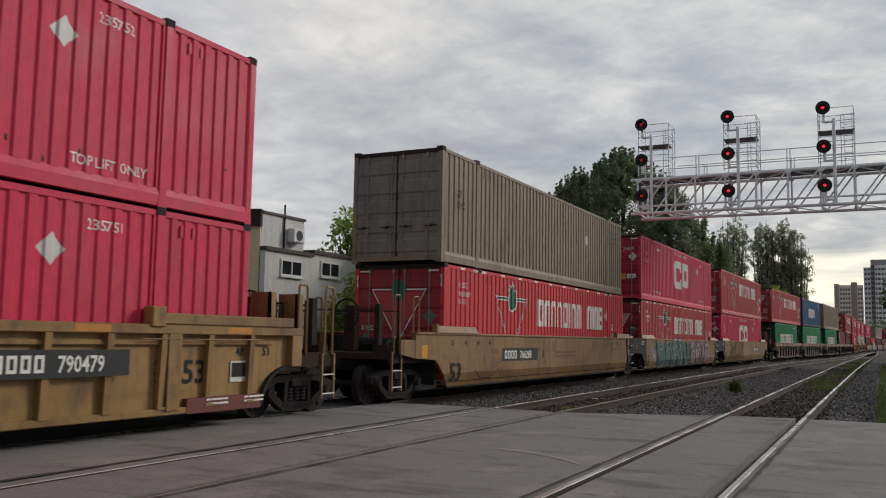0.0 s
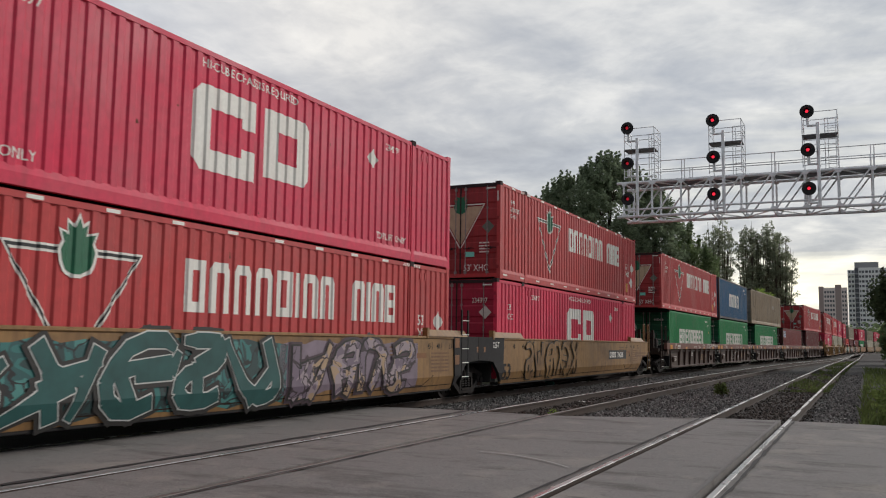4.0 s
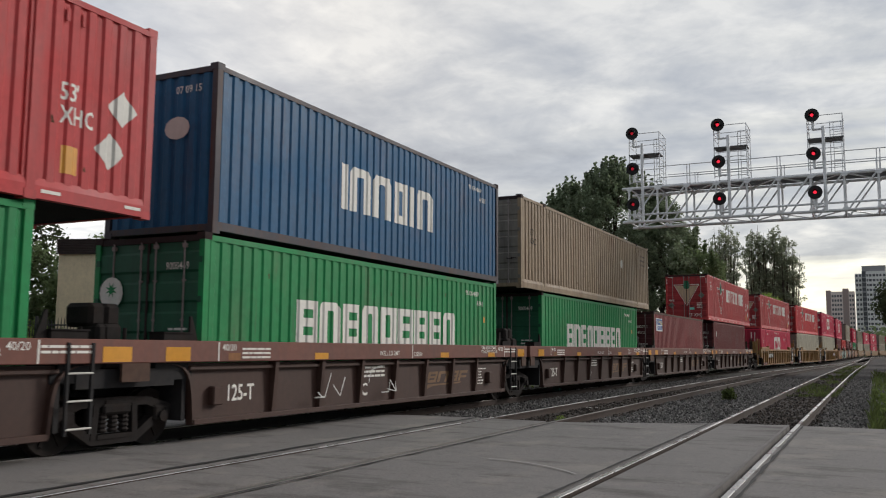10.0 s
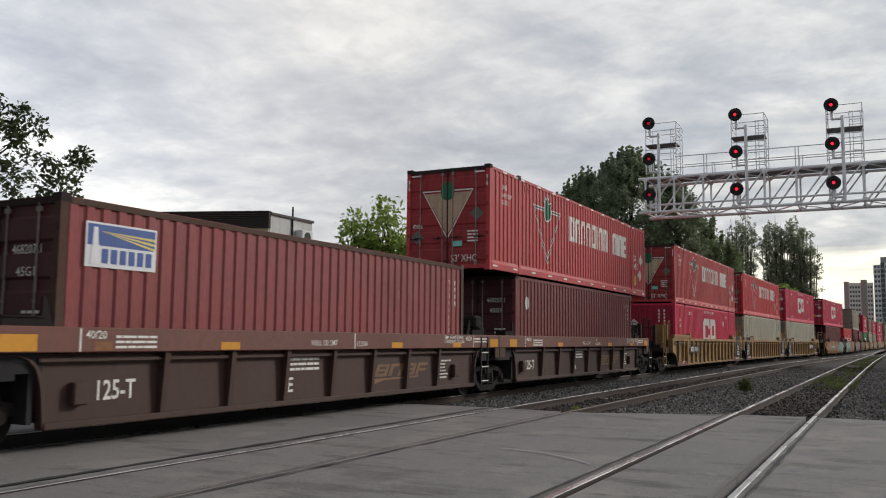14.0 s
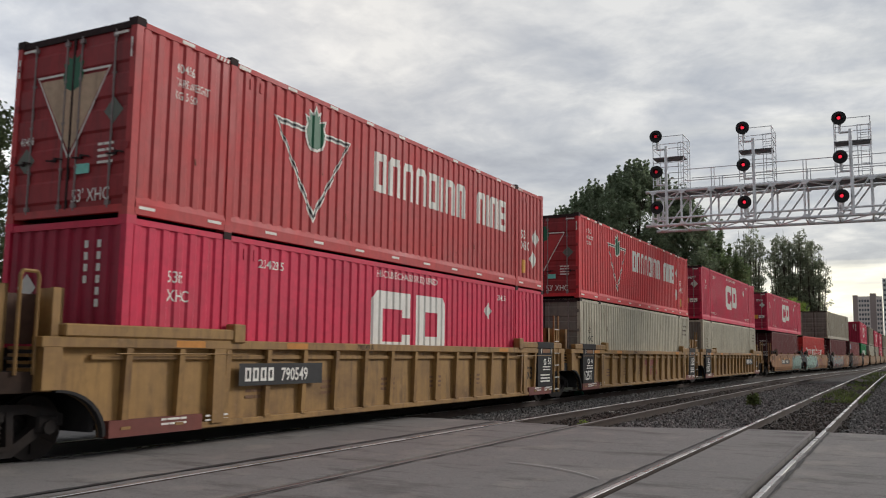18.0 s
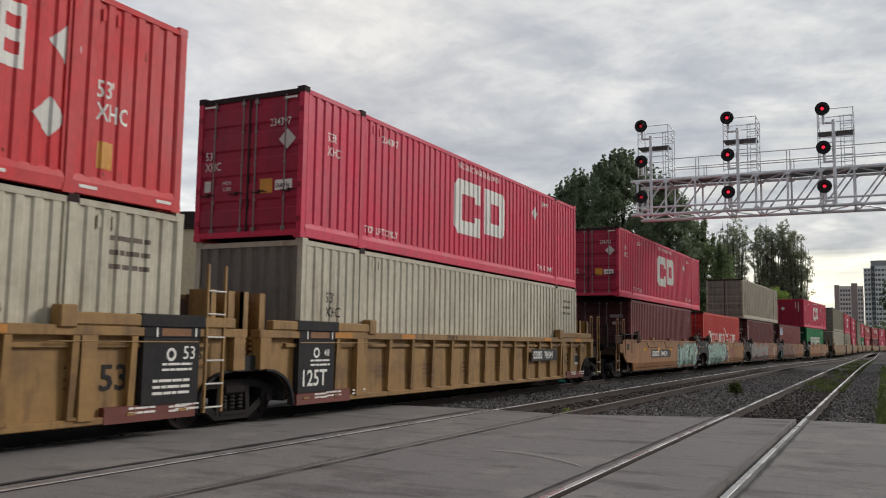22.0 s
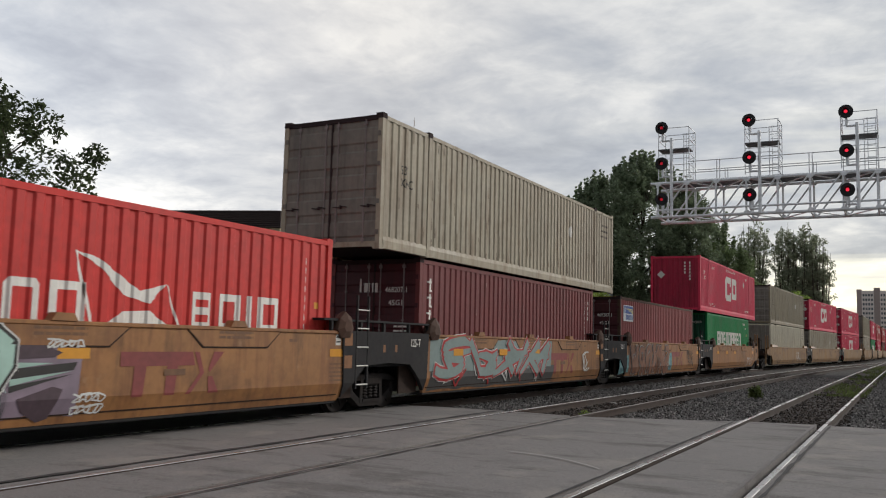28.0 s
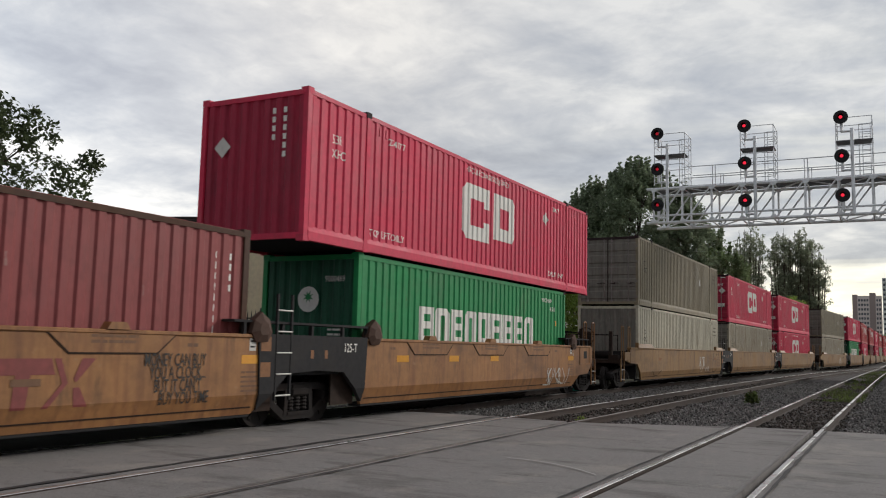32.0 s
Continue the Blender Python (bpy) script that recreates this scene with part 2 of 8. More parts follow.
def weather(m, layers):
    """Lays blotches over a material: stretch, size, where they begin and are full, colour, strength."""
    t = m.node_tree
    b = t.nodes["Principled BSDF"]
    color = b.inputs["Base Color"].links[0].from_socket
    tc = t.nodes.new("ShaderNodeTexCoord")
    info = t.nodes.new("ShaderNodeObjectInfo")
    place = t.nodes.new("ShaderNodeVectorMath")
    place.operation = "MULTIPLY_ADD"
    t.links.new(info.outputs["Random"], place.inputs[0])
    place.inputs[1].default_value = (19, 31, 43)
    t.links.new(tc.outputs["Object"], place.inputs[2])
    for size, scale, lo, hi, tone, depth in layers:
        mp = t.nodes.new("ShaderNodeMapping")
        mp.inputs["Scale"].default_value = size
        mp.inputs["Location"].default_value = (scale, 2 * scale, 0)
        t.links.new(place.outputs[0], mp.inputs[0])
        n = t.nodes.new("ShaderNodeTexNoise")
        n.inputs["Scale"].default_value, n.inputs["Detail"].default_value, n.inputs["Roughness"].default_value = scale, 5.0, 0.6
        t.links.new(mp.outputs[0], n.inputs["Vector"])
        r = t.nodes.new("ShaderNodeMapRange")
        r.inputs["From Min"].default_value, r.inputs["From Max"].default_value, r.inputs["To Max"].default_value = lo, hi, depth
        t.links.new(n.outputs[0], r.inputs["Value"])
        mx = t.nodes.new("ShaderNodeMix")
        mx.data_type = "RGBA"
        t.links.new(r.outputs[0], mx.inputs[0])
        t.links.new(color, mx.inputs[6])
        mx.inputs[7].default_value = (*tone, 1)
        color = mx.outputs[2]
    t.links.new(color, b.inputs["Base Color"])


# tyre-dark smears, bleached streaks and a coarse stone speckle
weather(ASPHALT, (((0.55, 1.7, 1), 1.3, 0.53, 0.68, (0.092, 0.084, 0.077), 0.75), ((1.2, 0.8, 1), 1.0, 0.55, 0.66, (0.30, 0.275, 0.245), 0.6), ((1, 1, 1), 55.0, 0.58, 0.66, (0.36, 0.335, 0.31), 0.65),
                  ((1, 1, 1), 38.0, 0.59, 0.68, (0.055, 0.052, 0.05), 0.7), ((1.0, 1.2, 1), 4.5, 0.57, 0.70, (0.085, 0.078, 0.072), 0.25), ((1, 1, 1), 9.0, 0.60, 0.70, (0.28, 0.255, 0.23), 0.45)))
# soot, rust bleed and scraped patches on the cars
for car_paint in (TAN, TAN_ORANGE, YELLOW_TAN):
    weather(car_paint, (((1, 0.45, 1.2), 0.9, 0.50, 0.70, (0.085, 0.040, 0.020), 0.60), ((1, 1, 0.35), 3.2, 0.55, 0.72, (0.055, 0.030, 0.018), 0.55), ((1, 0.8, 1), 6.0, 0.62, 0.72, (0.34, 0.20, 0.10), 0.45)))
for box_paint, stain in ((TAUPE, (0.16, 0.085, 0.045)), (STONE, (0.20, 0.125, 0.07)), (GREY_TAUPE, (0.10, 0.065, 0.04)), (CREAM, (0.26, 0.20, 0.13)), (KHAKI, (0.12, 0.09, 0.05))):
    weather(box_paint, (((1, 1, 0.25), 2.6, 0.54, 0.72, stain, 0.6), ((1, 0.7, 1), 0.8, 0.52, 0.72, stain, 0.3)))
for box_paint in (CRIMSON, TIRE_RED, TIRE_RED_FRESH, MAROON, BROWN_RED, GREEN, BLUE):
    weather(box_paint, (((1, 1, 0.22), 3.0, 0.57, 0.74, (0.10, 0.045, 0.04), 0.28), ((1, 0.8, 0.6), 1.1, 0.55, 0.72, (0.30, 0.17, 0.16), 0.14)))
BALLAST = material("ballast_bed", (0.062, 0.057, 0.053), rough=0.95, spread=0.5, grain=14, bump=1.0, bump_size=0.04, big=1.5)
STONE_CHIP = material("ballast_stone", (0.150, 0.142, 0.134), rough=0.9, spread=0.2, grain=20)


def vary_stones(m):
    """Every stone has a tone of its own."""
    t = m.node_tree
    b = t.nodes["Principled BSDF"]
    link = b.inputs["Base Color"].links[0].from_socket
    geo = t.nodes.new("ShaderNodeNewGeometry")
    rr = t.nodes.new("ShaderNodeMapRange")
    rr.inputs["To Min"].default_value, rr.inputs["To Max"].default_value = 0.25, 1.75
    t.links.new(geo.outputs["Random Per Island"], rr.inputs["Value"])
    sc = t.nodes.new("ShaderNodeVectorMath")
    sc.operation = "SCALE"
    t.links.new(link, sc.inputs[0])
    t.links.new(rr.outputs[0], sc.inputs[3])
    t.links.new(sc.outputs[0], b.inputs["Base Color"])


vary_stones(STONE_CHIP)
FOUL_CHIP = material("fouled_ballast_stone", (0.062, 0.050, 0.042), rough=0.9, spread=0.3, grain=20)
vary_stones(FOUL_CHIP)
FOUL_BED = material("oily_ballast_bed", (0.040, 0.032, 0.027), rough=0.95, spread=0.5, grain=14, bump=1.0, bump_size=0.04, big=1.5)
SOIL = material("dry_ground", (0.09, 0.085, 0.055), rough=0.95, spread=0.4, grain=5, bump=0.8, bump_size=0.03, dirt=0.5, dirt_color=(0.05, 0.075, 0.03))
# the train's shadow put into the asphalt colour
SHADOW_ASPHALT = material("train_shadow_asphalt", (0.060, 0.055, 0.051), rough=0.75, spread=0.35, grain=24, bump=0.6, big=0.8, spec=0.25, bump_size=0.006, dirt=0.5, dirt_color=(0.10, 0.092, 0.085))
TIE = material("tie_wood", (0.075, 0.06, 0.05), rough=0.9, spread=0.3, grain=15)


def leaf_material(name, color, spread=0.45):
    m = material(name, color, rough=0.7, spread=spread, grain=1.7, bump=0, big=0.4, spec=0.2)
    t = m.node_tree
    b = t.nodes["Principled BSDF"]
    link = b.inputs["Base Color"].links[0].from_socket
    geo = t.nodes.new("ShaderNodeNewGeometry")
    rr = t.nodes.new("ShaderNodeMapRange")
    rr.inputs["To Min"].default_value, rr.inputs["To Max"].default_value = 0.72, 1.28
    t.links.new(geo.outputs["Random Per Island"], rr.inputs["Value"])
    sc = t.nodes.new("ShaderNodeVectorMath")
    sc.operation = "SCALE"
    t.links.new(link, sc.inputs[0])
    t.links.new(rr.outputs[0], sc.inputs[3])
    t.links.new(sc.outputs[0], b.inputs["Base Color"])
    through_leaf = t.nodes.new("ShaderNodeBsdfTranslucent")
    t.links.new(sc.outputs[0], through_leaf.inputs["Color"])
    mix = t.nodes.new("ShaderNodeMixShader")
    mix.inputs[0].default_value = 0.48
    t.links.new(b.outputs[0], mix.inputs[1])
    t.links.new(through_leaf.outputs[0], mix.inputs[2])
    t.links.new(mix.outputs[0], t.nodes["Material Output"].inputs["Surface"])
    return m


# leaf green darkened to paint in the silhouette against bright sky
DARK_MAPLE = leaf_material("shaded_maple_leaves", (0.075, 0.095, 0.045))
LEAVES = leaf_material("maple_leaves", (0.175, 0.23, 0.11))
POPLAR = leaf_material("poplar_leaves", (0.33, 0.36, 0.25))
DEEP_MAPLE = leaf_material("deep_green_maple_leaves", (0.235, 0.285, 0.180))
SHRUB = leaf_material("shrub_leaves", (0.27, 0.36, 0.09))
GRASS = leaf_material("grass_blades", (0.105, 0.135, 0.045))
WEED = leaf_material("weed_leaves", (0.15, 0.20, 0.06))
BARK = material("bark", (0.07, 0.055, 0.042), rough=0.95, spread=0.3, grain=12, bump=0.8, bump_size=0.02)

# ---- mesh helpers ----
def box(bm, x0, x1, y0, y1, z0, z1):
    v = [bm.verts.new((x, y, z)) for x in (x0, x1) for y in (y0, y1) for z in (z0, z1)]
    for f in ((0, 1, 3, 2), (4, 6, 7, 5), (0, 4, 5, 1), (2, 3, 7, 6), (0, 2, 6, 4), (1, 5, 7, 3)):
        bm.faces.new([v[i] for i in f])


def rounded_box(bm, x0, x1, y0, y1, z0, z1, r=0.012):
    tmp = bmesh.new()
    box(tmp, x0, x1, y0, y1, z0, z1)
    bmesh.ops.bevel(tmp, geom=list(tmp.edges), offset=r, segments=1, affect="EDGES")
    merge(bm, tmp)


def merge(bm, tmp, m=None):
    if m is not None:
        tmp.transform(m)
    keep = bpy.data.meshes.new("tmp")
    tmp.to_mesh(keep)
    tmp.free()
    bm.from_mesh(keep)
    bpy.data.meshes.remove(keep)


def prism(bm, outline, axis, a, b):
    """A flat outline pushed along an axis from a to b. Outline in the other two axes, in x, y, z order."""
    def place(p, d):
        p = list(p)
        p.insert("xyz".index(axis), d)
        return p
    lo = [bm.verts.new(place(p, a)) for p in outline]
    hi = [bm.verts.new(place(p, b)) for p in outline]
    n = len(outline)
    bm.faces.new(lo)
    bm.faces.new(hi[::-1])
    for i in range(n):
        bm.faces.new((lo[i], hi[i], hi[(i + 1) % n], lo[(i + 1) % n]))


def rod(bm, p, q, r, n=8, r2=None):
    p, q = Vector(p), Vector(q)
    d = (q - p)
    turn = d.to_track_quat("Z", "Y").to_matrix()
    r2 = r if r2 is None else r2
    a = [bm.verts.new(p + turn @ Vector((r * math.cos(6.28318 * i / n), r * math.sin(6.28318 * i / n), 0))) for i in range(n)]
    b = [bm.verts.new(q + turn @ Vector((r2 * math.cos(6.28318 * i / n), r2 * math.sin(6.28318 * i / n), 0))) for i in range(n)]
    for i in range(n):
        bm.faces.new((a[i], a[(i + 1) % n], b[(i + 1) % n], b[i]))
    bm.faces.new(a[::-1])
    bm.faces.new(b)


def mesh_from(bm, name, smooth=False):
    bmesh.ops.recalc_face_normals(bm, faces=bm.faces)
    me = bpy.data.meshes.new(name)
    bm.to_mesh(me)
    bm.free()
    if smooth:
        for p in me.polygons:
            p.use_smooth = True
    return me


def put(name, me, mat, parent=None, m=None, label=""):
    """One object on shared mesh data, with a material of its own."""
    ob = new(name, me)
    if not me.materials:
        me.materials.append(None)
    ob.material_slots[0].link = "OBJECT"
    ob.material_slots[0].material = mat
    if parent:
        ob.parent = parent
    if m is not None:
        ob.matrix_basis = m
    return tagged(ob, label) if label else ob


def part(name, bm, mat, parent=None, label="", smooth=False):
    return put(name, mesh_from(bm, name, smooth), mat, parent, None, label)


def thing(name, label, category, group="", kind=""):
    return tagged(new(name), label, category, group, kind)


STORE = {}


def shared(key, build):
    """The mesh for a key, built once."""
    if key not in STORE:
        bm = bmesh.new()
        build(bm)
        STORE[key] = mesh_from(bm, key if isinstance(key, str) else key[0])
    return STORE[key]


def letters(text, height, squeeze=1.0):
    """Flat outline of a text: lower left at 0, 0, in u (right) and v (up)."""
    cu = bpy.data.curves.new("text", "FONT")
    cu.body, cu.size, cu.resolution_u, cu.offset = text, height / 0.72, 2, height * (0.022 if height > 0.2 else 0.008)
    ob = bpy.data.objects.new("text", cu)
    me = bpy.data.meshes.new_from_object(ob)
    bm = bmesh.new()
    bm.from_mesh(me)
    bpy.data.objects.remove(ob)
    bpy.data.curves.remove(cu)
    bpy.data.meshes.remove(me)
    if bm.verts:
        x0 = min(v.co.x for v in bm.verts)
        for v in bm.verts:
            v.co = ((v.co.x - x0) * squeeze, v.co.y, 0)
    return bm


def polygon(bm, pts):
    bm.faces.new([bm.verts.new((p[0], p[1], 0)) for p in pts])


def ring(bm, outer, inner):
    a = [bm.verts.new((p[0], p[1], 0)) for p in outer]
    b = [bm.verts.new((p[0], p[1], 0)) for p in inner]
    n = len(a)
    for i in range(n):
        bm.faces.new((a[i], a[(i + 1) % n], b[(i + 1) % n], b[i]))


# how far the line has bent to the right, at distances along it
BEND = ((15, 0.0), (30, 0.10), (44, 0.30), (60, 0.67), (74, 1.17), (90, 2.08), (105, 3.28), (119, 4.30), (133, 4.93), (150, 5.28), (185, 5.90), (220, 6.65), (247, 8.2), (275, 10.6), (320, 15.4), (700, 58.0))
STEEP = [0.0] + [(BEND[i + 1][1] - BEND[i - 1][1]) / (BEND[i + 1][0] - BEND[i - 1][0]) for i in range(1, len(BEND) - 1)] + [0.112]


def along(y, rate):
    """The bend, or its rate, by a smooth curve through the table."""
    if y <= BEND[0][0]:
        return 0.0
    i = 0
    while i < len(BEND) - 2 and y > BEND[i + 1][0]:
        i += 1
    (y0, b0), (y1, b1) = BEND[i], BEND[i + 1]
    d = y1 - y0
    u = (y - y0) / d
    m0, m1 = STEEP[i] * d, STEEP[i + 1] * d
    if rate:
        return ((6 * u * u - 6 * u) * b0 + (3 * u * u - 4 * u + 1) * m0 + (6 * u - 6 * u * u) * b1 + (3 * u * u - 2 * u) * m1) / d
    return (2 * u ** 3 - 3 * u * u + 1) * b0 + (u ** 3 - 2 * u * u + u) * m0 + (3 * u * u - 2 * u ** 3) * b1 + (u ** 3 - u * u) * m1


def cx(y):
    """How far the line has bent to the right at y."""
    return along(y, False)


def slope(y):
    return along(y, True)

# ---- ground, crossing, tracks ----
def path_strip(bm, xs, zs, y0, y1, step=4.0, bend=1.0):
    """A strip of given cross-section that follows the bend of the line."""
    ys = list(np.arange(y0, y1, step)) + [y1]
    rows = [[bm.verts.new((x + bend * cx(y), y, z)) for x, z in zip(xs, zs)] for y in ys]
    for a, b in zip(rows, rows[1:]):
        for i in range(len(xs) - 1):
            bm.faces.new((a[i], a[i + 1], b[i + 1], b[i]))


bm = bmesh.new()
R_ = 2600
box(bm, -R_, R_, -R_, R_, -0.95, -0.55)
tagged(part("ground", bm, SOIL), "dry gravelly ground with thin grass beside the railway", "ground", kind="structure")

bm = bmesh.new()
path_strip(bm, [-14.6, -13.2, -8.9, -8.3, -4.9, -4.3, -0.3, 0.25, 2.6, 4.5], [-0.56, -0.17, -0.17, -0.2, -0.17, -0.17, -0.17, -0.24, -0.35, -0.56], 16.8, 520, 6)
bed = tagged(part("ballast_bed", bm, BALLAST), "grey crushed stone ballast under the tracks", "ballast", kind="structure")

TRACKS = (-10.84, -6.72, -2.15)
BENDS = (1.0, 1.0, 0.17)      # the nearest track bends less


def rail_section(bm, x, y0, y1, bend):
    path_strip(bm, [x - 0.07, x - 0.07, x - 0.012, x - 0.012, x - 0.036, x - 0.036], [-0.185, -0.165, -0.15, -0.05, -0.045, -0.006], y0, y1, 6, bend)
    path_strip(bm, [x + 0.036, x + 0.036, x + 0.012, x + 0.012, x + 0.07, x + 0.07], [-0.006, -0.045, -0.05, -0.15, -0.165, -0.185], y0, y1, 6, bend)


def rail_head(bm, x, y0, y1, bend):
    path_strip(bm, [x - 0.036, x - 0.030, x + 0.030, x + 0.036], [-0.006, 0.0, 0.0, -0.006], y0, y1, 6, bend)


for i, tx in enumerate(TRACKS):
    t = thing("track", "worn steel railway track of two rails on wooden ties", "railway track", "railway tracks", "structure")
    for s in (-0.753, 0.753):
        bm = bmesh.new()
        rail_section(bm, tx + s, -45, 480, BENDS[i])
        r = part("rail", bm, RAIL_SIDE, t)
        bm = bmesh.new()
        rail_head(bm, tx + s, -45, 480, BENDS[i])
        dull = i == 1 and s > 0
        part("rail_head", bm, RAIL_DULL if dull else RAIL_TOP, r, "dull running surface" if dull else "bright worn running surface")
    bm = bmesh.new()
    path_strip(bm, [tx - 1.05, tx - 0.85, tx + 0.85, tx + 1.05], [-0.172, -0.163, -0.163, -0.172], 17.6, 470, 6, BENDS[i])
    part("oily_bed", bm, FOUL_BED, t, "ballast fouled dark with oil and rust between the rails")
    tie = shared("tie", lambda bm: rounded_box(bm, -1.28, 1.28, -0.11, 0.11, -0.31, -0.160, 0.012))
    for k in range(90 if i else 40):
        y = 19.4 + k * 0.53
        put("tie", tie, TIE, t, pose(tx + BENDS[i] * cx(y), y, random.uniform(-0.02, 0.0), 0, 0, random.uniform(-1, 1)))

# asphalt between and beside the rails, with flangeways left open
EDGE = {-30: 17.3, -13: 17.4, -7.4: 17.4, -5.9: 17.4, -4.2: 18.1, -2.8: 18.6, -1.5: 18.9, 0.3: 18.9, 8: 18.9, 40: 19.0}


def edge_y(x):
    ks = sorted(EDGE)
    for a, b in zip(ks, ks[1:]):
        if a <= x <= b:
            return EDGE[a] + (EDGE[b] - EDGE[a]) * (x - a) / (b - a)
    return 18.0


road = thing("road", "worn grey asphalt roadway over the level crossing", "road", kind="structure")
cuts = []
for tx in TRACKS:
    for s in (-0.753, 0.753):
        inner = (tx + s + 0.038, tx + s + 0.14) if s < 0 else (tx + s - 0.14, tx + s - 0.038)
        lo, hi = min(tx + s - 0.04, inner[0]), max(tx + s + 0.04, inner[1])
        cuts.append((lo, hi))
spans, x = [], -34.0
for lo, hi in sorted(cuts):
    spans.append((x, lo))
    x = hi
spans.append((x, 30.0))
for a, b in spans:
    bm = bmesh.new()
    n = max(1, int((b - a) / 0.7))
    xs = np.linspace(a, b, n + 1)
    ys = list(np.linspace(-40, 4, 12)) + list(np.linspace(5.5, 16.5, 12))
    lo = []
    for k, xx in enumerate(xs):
        col = []
        for yy in ys + [edge_y(float(xx)) + random.uniform(-0.12, 0.12)]:
            z = -0.004 + 0.009 * noise.noise((xx * 0.6, yy * 0.6, 3.0)) - (0.004 if 0 < k < n else 0.0)
            col.append(bm.verts.new((float(xx), float(yy), z)))
        col.append(bm.verts.new((float(xx), col[-1].co.y + 0.12, -0.25)))
        lo.append(col)
    for c, d in zip(lo, lo[1:]):
        for i in range(len(c) - 1):
            bm.faces.new((c[i], d[i], d[i + 1], c[i + 1]))
    for col in (lo[0], lo[-1]):                 # walls of the flangeways
        low = [bm.verts.new((v.co.x, v.co.y, -0.12)) for v in col]
        for i in range(len(col) - 1):
            bm.faces.new((col[i], col[i + 1], low[i + 1], low[i]))
    # panels under the train get the asphalt with its shadow painted in
    part("asphalt_panel", bm, SHADOW_ASPHALT if -12.2 < a and b < -9.4 else ASPHALT, road)
# cracks and tar seams in the asphalt
TAR = material("old_tar", (0.045, 0.043, 0.042), rough=0.8, spread=0.3, grain=20)
rng_road = random.Random(8)


def crack(x, y, heading, n, w):
    bm = bmesh.new()
    left, right = [], []
    for k in range(n):
        heading += rng_road.uniform(-0.5, 0.5)
        x, y = x + 0.16 * math.cos(heading), y + 0.16 * math.sin(heading)
        if any(lo - 0.05 < x < hi + 0.05 for lo, hi in cuts) or y > edge_y(x) - 0.2:
            break
        d = w * rng_road.uniform(0.3, 1.0)
        nx, ny = -math.sin(heading) * d, math.cos(heading) * d
        left.append(bm.verts.new((x + nx, y + ny, 0.008)))
        right.append(bm.verts.new((x - nx, y - ny, 0.008)))
    for i in range(len(left) - 1):
        bm.faces.new((left[i], right[i], right[i + 1], left[i + 1]))
    if len(left) > 2:
        part("crack", bm, TAR, road)
    else:
        bm.free()


for k in range(9):
    crack(rng_road.uniform(-9, 4), rng_road.uniform(3.5, 17), rng_road.uniform(-0.6, 0.6) + (1.57 if k % 3 == 0 else 0), rng_road.randint(6, 22), 0.007)


# pale curved scrape left by something dragged
bm = bmesh.new()
edge = [[bm.verts.new((-4.7 + 1.5 * u, 11.02 - 0.85 * u * u + d, 0.009)) for d in (-0.018, 0.018)] for u in np.linspace(0, 1, 14)]
for p, q in zip(edge, edge[1:]):
    bm.faces.new((p[0], q[0], q[1], p[1]))
part("scrape", bm, material("pale_scrape", (0.34, 0.33, 0.315), rough=0.85, spread=0.2, grain=20), road)
# broken dark seam in the asphalt on the outer side of each rail
for tx in TRACKS[1:]:
    for side in (-1, 1):
        bm = bmesh.new()
        wide = 2.2 if tx < -5 and side < 0 else 1.0
        x0 = tx + side * (0.753 + 0.10 * wide + 0.02)
        y, left, right = 2.0, [], []
        while y < edge_y(x0) - 0.1:
            w = wide * 0.014 + wide * 0.022 * max(0.0, noise.noise((x0, y * 2.3, 4.0)) + 0.25)
            j = 0.018 * noise.noise((x0 * 3, y * 1.7, 9.0))
            left.append(bm.verts.new((x0 + j - w, y, 0.009)))
            right.append(bm.verts.new((x0 + j + w, y, 0.009)))
            y += 0.12
        for i in range(len(left) - 1):
            bm.faces.new((left[i], right[i], right[i + 1], left[i + 1]))
        part("seam", bm, TAR, road)
# steel guards along the rail nearest to the footway
for x0 in (-2.15 + 0.753 - 0.195, -2.15 + 0.753 + 0.085, -2.15 - 0.753 - 0.085):
    bm = bmesh.new()
    box(bm, x0, x0 + 0.05, 2.0, 18.9, -0.1, 0.004)
    part("flange_guard", bm, RAIL_DULL, road, "bright steel strip beside the rail")

# ---- signal bridge ----
BY = 45.0
bridge = thing("signal_bridge", "galvanised steel lattice signal bridge over the tracks", "signal bridge", kind="")
bridge.location = (0, BY, 0)
X0, X1, ZB, ZT = -11.33, 6.0, 8.03, 9.79
FAR_Y = 1.65                # the far face of the lattice
GRATING = material("dark_walkway_grating", (0.16, 0.16, 0.165), rough=0.7, metal=0.2, spread=0.2)
for y in (-0.55, FAR_Y):
    for z in (ZB, ZT):
        bm = bmesh.new()
        rod(bm, (X0, y, z), (X1, y, z), 0.075, 8)
        part("chord", bm, STEEL, bridge)
bm = bmesh.new()
rod(bm, (X0 + 0.3, -0.6, ZB + 0.36), (X1, -0.6, ZB + 0.36), 0.05, 8)
part("cable_pipe", bm, STEEL, bridge)
bays = [-10.97 + 1.452 * k for k in range(12)]
